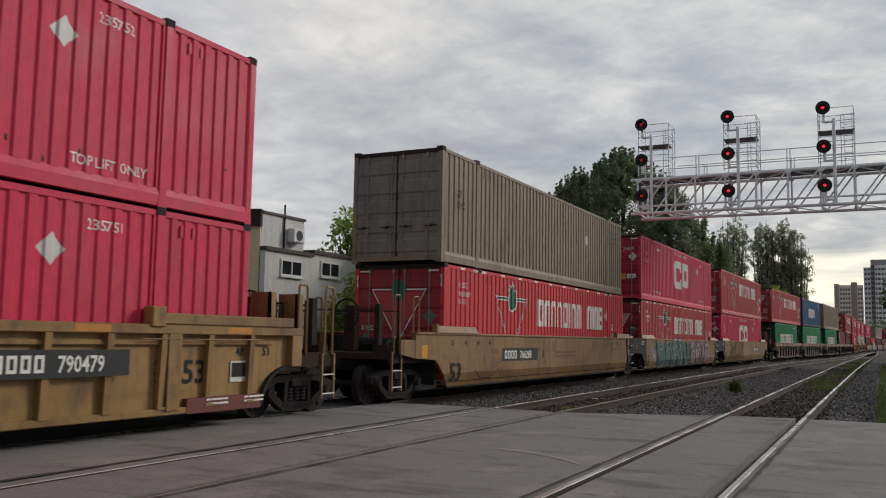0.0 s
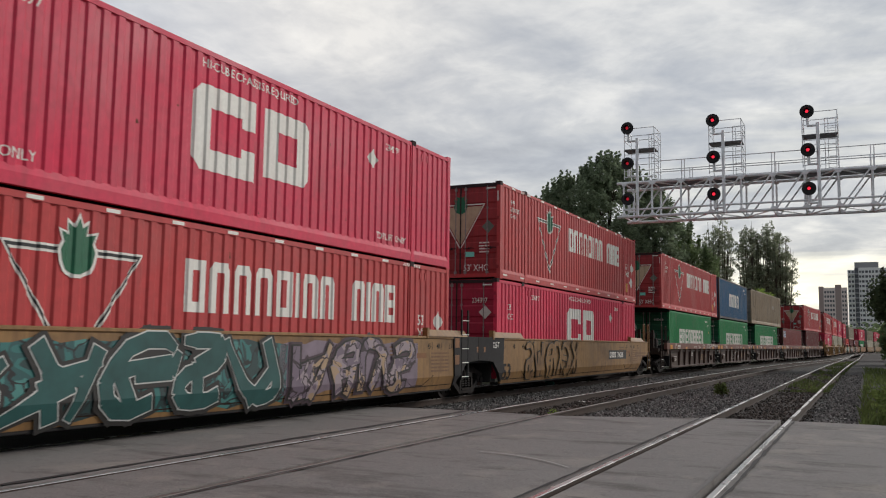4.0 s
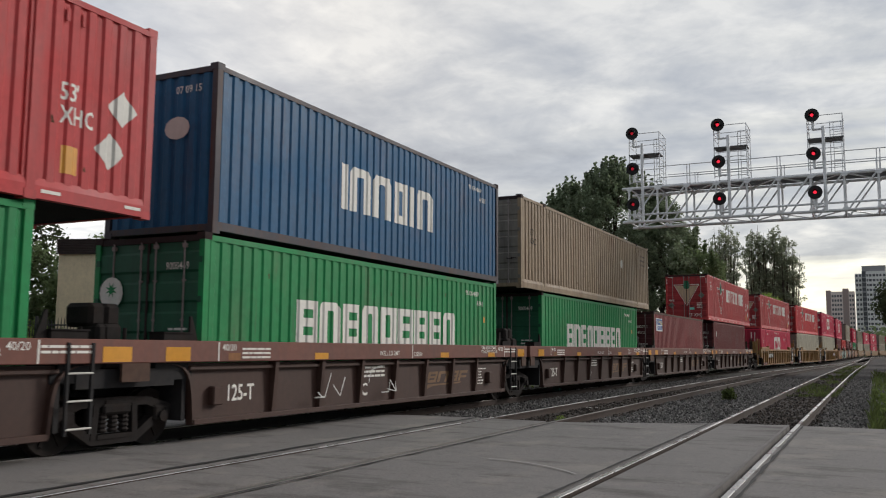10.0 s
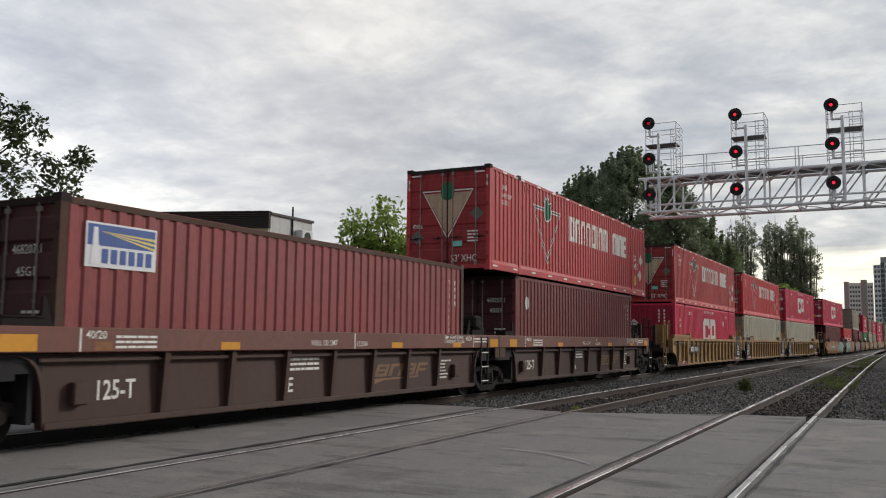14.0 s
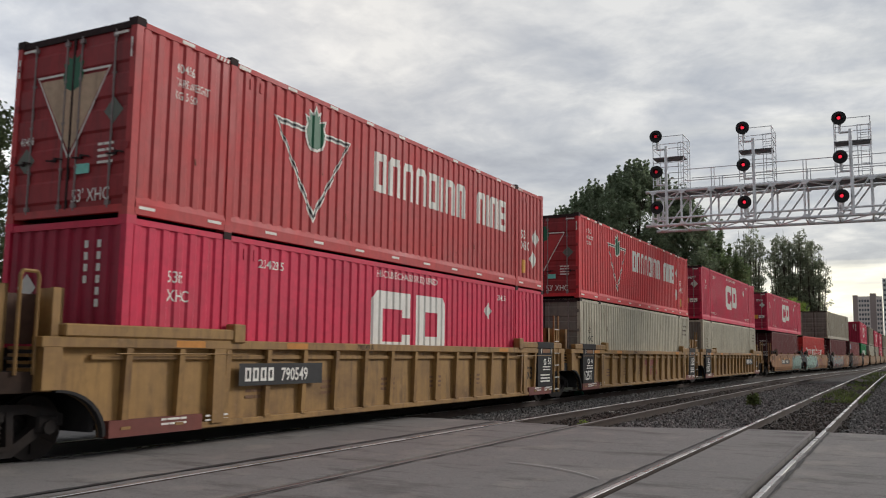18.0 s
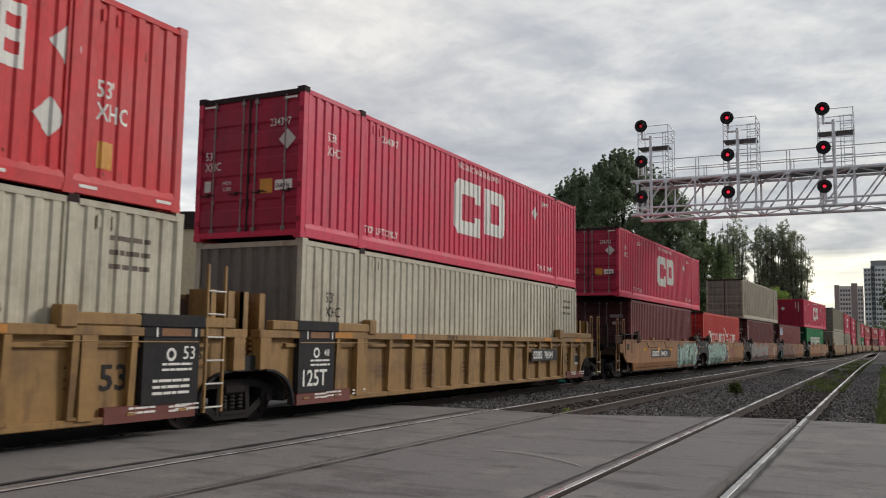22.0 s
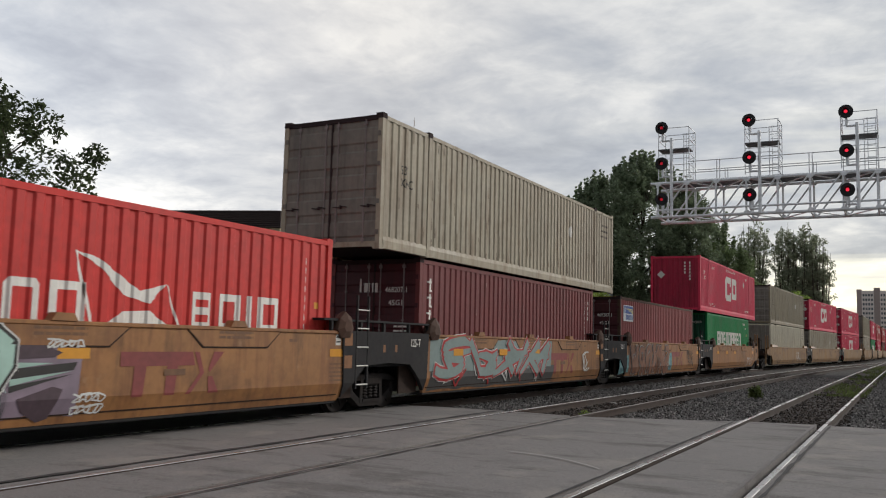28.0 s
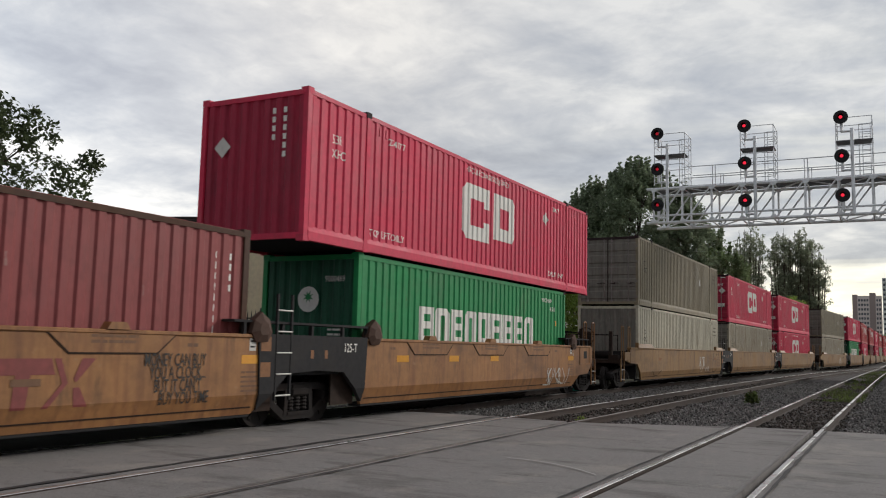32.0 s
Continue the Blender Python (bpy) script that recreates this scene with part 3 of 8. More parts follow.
for y in (-0.55, FAR_Y):
    for k, (a, b) in enumerate(zip(bays, bays[1:])):
        bm = bmesh.new()
        rod(bm, (a + 0.12, y, ZB), (b - 0.05, y, ZT), 0.045, 6)
        part("diagonal", bm, STEEL, bridge)
        bm = bmesh.new()
        rod(bm, (a, y, ZB), (a, y, ZT), 0.055, 6)
        part("upright", bm, STEEL, bridge)
        for z, d in ((ZB, 0.16), (ZT, -0.16)):
            bm = bmesh.new()
            prism(bm, [(a - 0.16, z), (a + 0.26, z), (a + 0.10, z + d), (a - 0.06, z + d)], "y", y - 0.09, y - 0.07)
            part("gusset", bm, STEEL, bridge)
for z in (ZB, ZT):
    for k, (a, b) in enumerate(zip(bays, bays[1:])):
        bm = bmesh.new()
        rod(bm, (a, -0.55, z), (a, FAR_Y, z), 0.04, 6)
        rod(bm, (a, -0.55 if k % 2 else FAR_Y, z), (b, FAR_Y if k % 2 else -0.55, z), 0.035, 6)
        part("cross_brace", bm, STEEL, bridge)
bm = bmesh.new()
for k in range(18):
    box(bm, X0 + 0.3, X1, -0.48 + k * 0.115, -0.41 + k * 0.115, ZT + 0.07, ZT + 0.10)
part("walkway_grating", bm, GRATING, bridge)
for y in (-0.62, FAR_Y + 0.07):
    for z in (ZT + 0.46, ZT + 1.04):
        bm = bmesh.new()
        rod(bm, (X0 + 1.9, y, z), (X1, y, z), 0.024, 6)
        part("handrail", bm, STEEL, bridge)
    for x in (-8.0, -7.86, -3.72, -3.58, 0.6, 0.74):
        bm = bmesh.new()
        rod(bm, (x, y, ZT), (x, y, ZT + 1.04), 0.026, 6)
        part("handrail_post", bm, STEEL, bridge)
# leg on the near side of the line, outside the view
for y in (-0.55, FAR_Y):
    bm = bmesh.new()
    rod(bm, (X1 - 0.3, y, -0.95), (X1 - 0.3, y, ZT), 0.13, 8)
    part("leg", bm, STEEL, bridge)

LENS_RED = glow_material("red_signal_lens", (1.0, 0.025, 0.06), 0.95)
LENS_DIM = glow_material("dim_signal_lens", (0.6, 0.012, 0.03), 0.45)
SIGNAL_BLACK = material("signal_black", (0.012, 0.012, 0.013), rough=0.55, spread=0.2, bump=0)


def signal_mast(x):
    """Three round signal heads on a post with a service cage behind it."""
    g = thing("signal_mast", "three black round signal heads with red lamps", "railway signal", "signal masts on the bridge")
    g.location = (x, BY, 10.0)
    top = 2.70
    bm = bmesh.new()
    rod(bm, (0.45, -0.68, -2.0), (0.45, -0.68, 2.1), 0.08, 10)
    part("mast", bm, STEEL, g)
    for px, py in ((-0.25, -0.5), (1.3, -0.5), (1.3, 1.05), (0.7, 1.05), (-0.25, 1.05)):
        bm = bmesh.new()
        rod(bm, (px, py, 0), (px, py, top), 0.025, 6)
        part("cage_post", bm, STEEL, g)
    for z in (0.1, 0.42, 0.74, 1.06, 1.30, 2.04, 2.28, 2.68):
        for a, b in (((-0.25, -0.5), (1.3, -0.5)), ((1.3, -0.5), (1.3, 1.05)), ((1.3, 1.05), (0.7, 1.05)), ((-0.25, -0.5), (-0.25, 1.05)))[:4 if z > 1.9 else 2]:
            bm = bmesh.new()
            rod(bm, (*a, z), (*b, z), 0.02, 5)
            part("cage_rail", bm, STEEL, g)
    bm = bmesh.new()
    box(bm, -0.25, 1.33, -0.60, 0.35, 1.52, 1.57)
    part("cage_floor", bm, GRATING, g)
    bm = bmesh.new()
    for px in (0.85, 1.2):
        rod(bm, (px, 0.98, 0), (px, 0.98, 2.7), 0.018, 5)
    for k in range(8):
        rod(bm, (0.85, 0.98, 0.2 + k * 0.28), (1.2, 0.98, 0.2 + k * 0.28), 0.014, 5)
    part("ladder", bm, STEEL, g)
    for i, z in enumerate((2.62, 0.76, -1.10)):
        bm = bmesh.new()
        rod(bm, (0, -0.92, z), (0, -0.88, z), 0.325, 24)
        head = part("signal_head", bm, SIGNAL_BLACK, g)
        bm = bmesh.new()
        rod(bm, (0, -0.88, z), (0, -0.55, z), 0.17, 12)
        part("lamp_case", bm, SIGNAL_BLACK, head)
        bm = bmesh.new()
        n = 14
        arc = [-0.5 + 4.14 * k / n for k in range(n + 1)]    # hood over the lens, open below
        rings = [[bm.verts.new((r * math.cos(a), y, z + r * math.sin(a))) for a in arc] for r, y in ((0.14, -0.92), (0.14, -1.14), (0.165, -1.14), (0.165, -0.92))]
        for p, q in zip(rings, rings[1:]):
            for k in range(n):
                bm.faces.new((p[k], p[k + 1], q[k + 1], q[k]))
        part("hood", bm, SIGNAL_BLACK, head)
        bm = bmesh.new()
        rod(bm, (0, -0.935, z), (0, -0.919, z), 0.078, 16)
        part("lens", bm, LENS_DIM if x < -9 else LENS_RED, head, "red glass lens")
        bm = bmesh.new()
        rod(bm, (0.02, -0.7, z - 0.05), (0.02, -0.7, z - 0.66), 0.075, 8)
        rod(bm, (-0.02, -0.7, z - 0.66), (0.45, -0.68, z - 0.66), 0.055, 8)
        part("bracket", bm, STEEL, g)
    return g


for x in (-10.69, -6.41, -2.07):
    signal_mast(x)

# ---- containers ----
TRACK_X = -10.84            # middle of the line on which the train runs
PITCH, DEPTH = 0.278, 0.028
FEET53, FEET40 = 16.154, 12.192
HIGH = 2.896
MID = 2.07                  # post of a long container, from its end


def profile(y):
    u = ((y - 0.16) % PITCH) / PITCH
    if u < 0.42:
        return 0.0
    if u < 0.54:
        return DEPTH * (u - 0.42) / 0.12
    if u < 0.86:
        return DEPTH
    return DEPTH * (1 - (u - 0.86) / 0.14)


def breaks(a, b):
    """Where the corrugation bends between a and b."""
    out = []
    k = math.floor((a - 0.16) / PITCH) - 1
    while 0.16 + k * PITCH < b:
        out += [0.16 + (k + u) * PITCH for u in (0.0, 0.42, 0.54, 0.86)]
        k += 1
    return [y for y in out if a + 0.003 < y < b - 0.003]


def side_mesh(width, length):
    def build(bm):
        ys = [0.12] + breaks(0.12, length - 0.12) + [length - 0.12]
        outer = [(width / 2 - 0.006 - profile(y), y) for y in ys]
        prism(bm, outer + [(width / 2 - 0.07, length - 0.12), (width / 2 - 0.07, 0.12)], "z", 0.12, HIGH - 0.08)
    return shared(("corrugated_side", width, length), build)


def end_mesh(width):
    def build(bm):
        xs = [-width / 2 + 0.1] + [x - width / 2 for x in breaks(0.1, width - 0.1)] + [width / 2 - 0.1]
        prism(bm, [(x, 0.02 + 1.3 * profile(x + width / 2)) for x in xs] + [(width / 2 - 0.1, 0.1), (-width / 2 + 0.1, 0.1)], "z", 0.12, HIGH - 0.1)
    return shared(("corrugated_end", width), build)


def door_mesh(width):
    def build(bm):
        w = width / 2 - 0.09
        line = [(0.09, HIGH - 0.12), (0.09, 0.14), (0.036, 0.14)]
        for i in range(5):                      # swages stand proud between flat bands
            z = 0.2 + i * 0.5
            line += [(0.036, z + 0.05), (0.014, z + 0.09), (0.014, z + 0.37), (0.036, z + 0.41)]
        prism(bm, line + [(0.036, HIGH - 0.12)], "x", 0.0, w)
    return shared(("door_leaf", width), build)


def rail_mesh(key, x0, x1, y0, y1, z0, z1):
    return shared((key, x0, x1, y0, y1, z0, z1), lambda bm: box(bm, x0, x1, y0, y1, z0, z1))


HEADER_SOOT = material("sooty_container_frame", (0.035, 0.022, 0.022), rough=0.8, spread=0.35, spec=0.2)
ROD_STEEL = material("dull_lock_rod", (0.24, 0.20, 0.19), rough=0.6, spread=0.3)


def rod_mesh():
    def build(bm):
        rod(bm, (0, 0, 0.12), (0, 0, HIGH - 0.12), 0.017, 6)
        for z in (0.16, 2.66):
            box(bm, -0.04, 0.04, -0.02, 0.03, z, z + 0.07)
        for z in (0.75, 1.45, 2.1):
            box(bm, -0.03, 0.03, -0.012, 0.03, z, z + 0.035)
    return shared("lock_rod", build)


def handle_mesh():
    def build(bm):
        prism(bm, [(-0.02, 0.905), (0.10, 0.89), (0.24, 0.915), (0.34, 0.895), (0.34, 0.915), (0.24, 0.937), (0.10, 0.912), (-0.02, 0.927)], "y", -0.035, -0.018)
        box(bm, 0.14, 0.18, -0.03, 0.02, 0.88, 0.95)
    return shared("lock_handle", build)


def hinge_mesh():
    return shared("hinges", lambda bm: [box(bm, -0.05, 0.03, -0.012, 0.03, z, z + 0.10) for z in (0.3, 0.95, 1.75, 2.4)])


def decal(key, flat, y0, z0, width, on="side", proud=0.004):
    """A flat painted shape laid on a corrugated side (u to y) or on an end (u to x)."""
    if key in STORE:
        flat.free()
        return STORE[key]
    if on == "side":
        for v in flat.verts:
            v.co.x += y0
            v.co.y += z0
        lo, hi = min(v.co.x for v in flat.verts), max(v.co.x for v in flat.verts)
        for y in breaks(lo, hi):
            bmesh.ops.bisect_plane(flat, geom=flat.verts[:] + flat.edges[:] + flat.faces[:], plane_co=(y, 0, 0), plane_no=(1, 0, 0), dist=1e-5)
        for v in flat.verts:
            u, w = v.co.x, v.co.y
            v.co = (width / 2 - 0.006 - profile(u) + proud, u, w)
    else:
        for v in flat.verts:
            v.co = (v.co.x + y0, 0.0, v.co.y + z0)
    me = bpy.data.meshes.new("marking")
    flat.to_mesh(me)
    flat.free()
    STORE[key] = me
    return me


def flat_shape(*polys):
    bm = bmesh.new()
    for p in polys:
        polygon(bm, p)
    return bm


def rect(u0, v0, u1, v1):
    return [(u0, v0), (u1, v0), (u1, v1), (u0, v1)]


def diamond(u, v, s):
    return [(u, v - s), (u + s, v), (u, v + s), (u - s, v)]


def slab(w, height, hole, style="o"):
    """One plain upright block: a frame, an arch, a block with two slots, or a bar where it is narrow."""
    bm = bmesh.new()
    t = w * (1 - hole) / 2
    if w < 0.25 * height or style == "|":
        polygon(bm, rect(0, 0, w, height))
    elif style == "n":                          # arch, open below
        a = [(0, 0), (0, height * 0.86), (w * 0.14, height), (w * 0.86, height), (w, height * 0.86), (w, 0)]
        b = [(t, 0), (t, height * 0.76), (t * 1.1, height * 0.8), (w - t * 1.1, height * 0.8), (w - t, height * 0.76), (w - t, 0)]
        va, vb = [[bm.verts.new((*p, 0)) for p in q] for q in (a, b)]
        for i in range(5):
            bm.faces.new((va[i], va[i + 1], vb[i + 1], vb[i]))
    elif style == "b":                          # two closed slots
        us, vs = (0, t, w - t * 0.5, w), (0, height * 0.2, height * 0.4, height * 0.6, height * 0.8, height)
        g = [[bm.verts.new((u, v, 0)) for v in vs] for u in us]
        for i in range(3):
            for j in range(5):
                if i == 1 and j in (1, 3):
                    continue
                bm.faces.new((g[i][j], g[i + 1][j], g[i + 1][j + 1], g[i][j + 1]))
    else:
        ring(bm, rect(0, 0, w, height), rect(t, 0.2 * height, w - t, 0.8 * height))
    return bm


def blocks(widths, height, gap, hole=0.36):
    """A row of slabs as one flat shape."""
    out, u = bmesh.new(), 0.0
    for i, w in enumerate(widths):
        merge(out, slab(w, height, hole), Matrix.Translation((u, 0, 0)))
        u += w + gap
    return out


def word(c, key, widths, height, gap, hole, y0, z0, mat, styles="o"):
    """A painted trade mark on a container's side: a row of slabs, each a part."""
    u = y0
    for i, w in enumerate(widths):
        mark(c, (key, i), lambda: slab(w, height, hole, styles[i % len(styles)]), round(u, 3), z0, mat, "trade_mark")
        u += w + gap


def bars(rows, u, v, w, pitch, h):
    """Plain bars for small writing that cannot be read."""
    bm = bmesh.new()
    for r in range(rows):
        x = 0.0
        k = 0
        while x < w:
            step = 0.10 + 0.05 * ((r * 5 + k * 3) % 4)
            step = min(step, w - x)
            polygon(bm, rect(u + x, v - r * pitch, u + x + step, v - r * pitch + h))
            x += step + h * 0.5
            k += 1
    return bm


def at(key, flat_maker, y0, z0, width, on="side"):
    if key in STORE:
        return STORE[key]
    return decal(key, flat_maker(), y0, z0, width, on)


def container(label, size, paint_, doors=True, frame_paint=None, group="stacked containers", end_paint=None):
    """A steel freight container: y from 0 to its length, bottom at z = 0."""
    length, width = (FEET53, 2.591) if size == 53 else (FEET40, 2.438)
    base = thing("freight_container", label, "freight container", group)
    fp = frame_paint or paint_
    ep = end_paint or paint_
    turned = pose(0, length, 0, 0, 0, 180)
    hw = width / 2
    for m in (pose(0, 0, 0), turned):
        put("side_panel", side_mesh(width, length), paint_, base, m)
        put("top_rail", rail_mesh("top_rail", hw - 0.07, hw + 0.002, 0.08, length - 0.08, HIGH - 0.13, HIGH - 0.045), fp, base, m)
        if size == 53:
            ledge = shared(("ledge_rail", width), lambda bm: prism(bm, [(hw - 0.1, 0.02), (hw + 0.012, 0.02), (hw + 0.012, 0.185), (hw - 0.012, 0.285), (hw - 0.1, 0.285)], "y", 0.14, length - 0.14))
            put("bottom_rail", ledge, fp, base, m)
        else:
            put("bottom_rail", rail_mesh("bottom_rail", hw - 0.08, hw + 0.002, 0.08, length - 0.08, 0.055, 0.20), fp, base, m)
        for y in ((MID, length - MID) if size == 53 else ()):
            put("lifting_post", rail_mesh("lifting_post", hw - 0.07, hw + 0.016, -0.065, 0.065, 0.02, HIGH - 0.02), fp, base, m @ pose(0, y, 0))
            for d in (-0.095, 0.095):
                put("post_flange", rail_mesh("post_flange", hw - 0.06, hw - 0.006, -0.03, 0.03, 0.2, HIGH - 0.13), fp, base, m @ pose(0, y + d, 0))
            for z in (0.0, HIGH - 0.115):
                put("corner_casting", rail_mesh("lift_casting", hw - 0.16, hw + 0.019, -0.09, 0.09, 0.0, 0.118), fp if z < 1 else HEADER_SOOT, base, m @ pose(0, y, z))
            plates = (shared(("lashing_plates", width), lambda bm: [box(bm, hw - 0.01, hw + 0.008, d, d + 0.055, HIGH - 0.40, HIGH - 0.22) for d in (0.42, 0.68)]))
            tagged(put("lashing_plates", plates, fp, base, m @ pose(0, y, 0)), kind="stuff")
    for m, has in ((pose(0, 0, 0), doors), (turned, not doors)):
        for x in (-1, 1):
            put("corner_post", rail_mesh("corner_post", hw - 0.11, hw + 0.003, 0.0, 0.13, 0.1, HIGH - 0.1), fp, base, m if x > 0 else m @ pose(-(width - 0.107), 0, 0))
            for z in (0.0, HIGH - 0.118):
                put("corner_casting", rail_mesh("corner_casting", -0.165, 0.006, -0.006, 0.17, 0, 0.118), fp if z < 1 or not has else HEADER_SOOT, base, m @ pose(hw if x > 0 else -hw + 0.159, 0, z))
        put("end_header", rail_mesh("end_header", -hw + 0.11, hw - 0.11, 0.006, 0.1, HIGH - 0.14, HIGH - 0.04), HEADER_SOOT if has else fp, base, m)
        put("end_sill", rail_mesh("end_sill", -hw + 0.11, hw - 0.11, 0.006, 0.1, 0.05, 0.16), fp, base, m)
        if has:
            for s in (0, 1):
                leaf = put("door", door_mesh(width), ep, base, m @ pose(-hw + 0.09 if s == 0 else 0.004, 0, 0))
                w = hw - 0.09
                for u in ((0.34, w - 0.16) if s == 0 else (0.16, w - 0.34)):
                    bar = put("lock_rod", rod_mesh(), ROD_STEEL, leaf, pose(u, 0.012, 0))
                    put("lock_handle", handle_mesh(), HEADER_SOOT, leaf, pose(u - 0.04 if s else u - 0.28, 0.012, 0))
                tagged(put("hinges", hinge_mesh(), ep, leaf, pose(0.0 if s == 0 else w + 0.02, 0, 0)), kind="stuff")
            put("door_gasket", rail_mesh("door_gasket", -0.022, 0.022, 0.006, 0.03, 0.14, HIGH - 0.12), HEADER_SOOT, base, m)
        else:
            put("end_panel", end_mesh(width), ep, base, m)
    put("roof", shared(("roof", width, length), lambda bm: box(bm, -hw + 0.07, hw - 0.07, 0.1, length - 0.1, HIGH - 0.06, HIGH - 0.025)), paint_, base)
    put("floor", shared(("floor", width, length), lambda bm: box(bm, -hw + 0.08, hw - 0.08, 0.1, length - 0.1, 0.06, 0.16)), DARK_STEEL, base)
    base["long"], base["wide"] = length, width
    return base


def mark(c, key, maker, y0, z0, mat, name="lettering", on="side", label=""):
    me = at((key, on, y0, z0, round(c["wide"], 3)), maker, y0, z0, c["wide"], on)
    return put(name, me, mat, c, None, label)


def triangle_outline(u0, u1, v1, v0, w):
    """A downward triangle drawn as a band."""
    c = (u0 + u1) / 2
    bm = bmesh.new()
    k = w * 1.7
    ring(bm, [(u0, v1), (u1, v1), (c, v0)], [(u0 + k * 0.75, v1 - w), (u1 - k * 0.75, v1 - w), (c, v0 + k * 1.1)])
    return bm


def emblem(s):
    """A ragged leaf, taller than wide."""
    half = [(0.0, 1.0), (0.12, 0.70), (0.32, 0.84), (0.28, 0.48), (0.56, 0.56), (0.46, 0.26), (0.56, 0.02), (0.50, -0.30), (0.40, -0.52), (0.12, -0.66)]
    return flat_shape([(s * 1.12 * u, s * v) for u, v in half] + [(-s * 1.12 * u, s * v) for u, v in half[:0:-1]])


def reflectors(c, n):
    me = shared(("reflective_strip", c["wide"]), lambda bm: box(bm, c["wide"] / 2 + 0.001, c["wide"] / 2 + 0.017, -0.15, 0.15, 0.10, 0.145))
    for i in range(n):
        put("reflective_strip", me, WHITE, c, pose(0, 0.35 + i * (c["long"] - 0.7) / (n - 1), 0))
    top = shared(("top_strips", c["wide"]), lambda bm: [box(bm, c["wide"] / 2 + 0.001, c["wide"] / 2 + 0.006, y, y + 0.26, HIGH - 0.115, HIGH - 0.06) for y in np.arange(0.9, c["long"] - 0.9, 1.31)])
    tagged(put("reflective_strips", top, WHITE, c), kind="stuff")
    hazard = shared(("hazard_stripes", c["wide"]), lambda bm: [prism(bm, [(d, HIGH - 0.125), (d + 0.04, HIGH - 0.125), (d + 0.075, HIGH - 0.055), (d + 0.035, HIGH - 0.055)], "x", c["wide"] / 2 + 0.001, c["wide"] / 2 + 0.007) for d in (-0.42, -0.34, -0.26, -0.18, 0.12, 0.20, 0.28, 0.36)])
    for y in (MID, c["long"] - MID):
        tagged(put("hazard_stripes", hazard, WHITE, c, pose(0, y, 0)), kind="stuff")


RUST_STAIN = material("rust_stain", (0.085, 0.042, 0.022), rough=0.9, spread=0.4, grain=12)
OLD_STAIN = material("grime_stain", (0.19, 0.145, 0.10), rough=0.9, spread=0.3, grain=10)


SCUFF = material("pale_scuff", (0.30, 0.17, 0.15), rough=0.8, spread=0.3, grain=14)


def rust_spots(c, n, seed, mat, z0=0.2, z1=0.75, tall=0.3):
    """Ragged rust blotches on the ribs, mostly low down."""
    r = random.Random(seed)
    bm = bmesh.new()
    for i in range(n):
        k = r.randint(1, int(c["long"] / PITCH) - 2)
        valley = r.random() < 0.5
        y0 = 0.16 + (k + (0.54 if valley else 0.0)) * PITCH
        x = c["wide"] / 2 - 0.006 - (DEPTH if valley else 0.0) + 0.0025
        z = z0 + (z1 - z0) * r.random() ** 2
        h = tall * r.uniform(0.25, 1.0)
        a, b = y0 + r.uniform(0.0, 0.02), y0 + r.uniform(0.05, 0.076)
        m_ = 5
        left = [bm.verts.new((x, a + r.uniform(0, 0.015), z + h * j / m_)) for j in range(m_ + 1)]
        right = [bm.verts.new((x, b - r.uniform(0, 0.02) - 0.02 * (j / m_), z + h * j / m_)) for j in range(m_ + 1)]
        for j in range(m_):
            bm.faces.new((left[j], right[j], right[j + 1], left[j + 1]))
    ob = part("rust_stains", bm, mat, c)
    tagged(ob, kind="stuff")


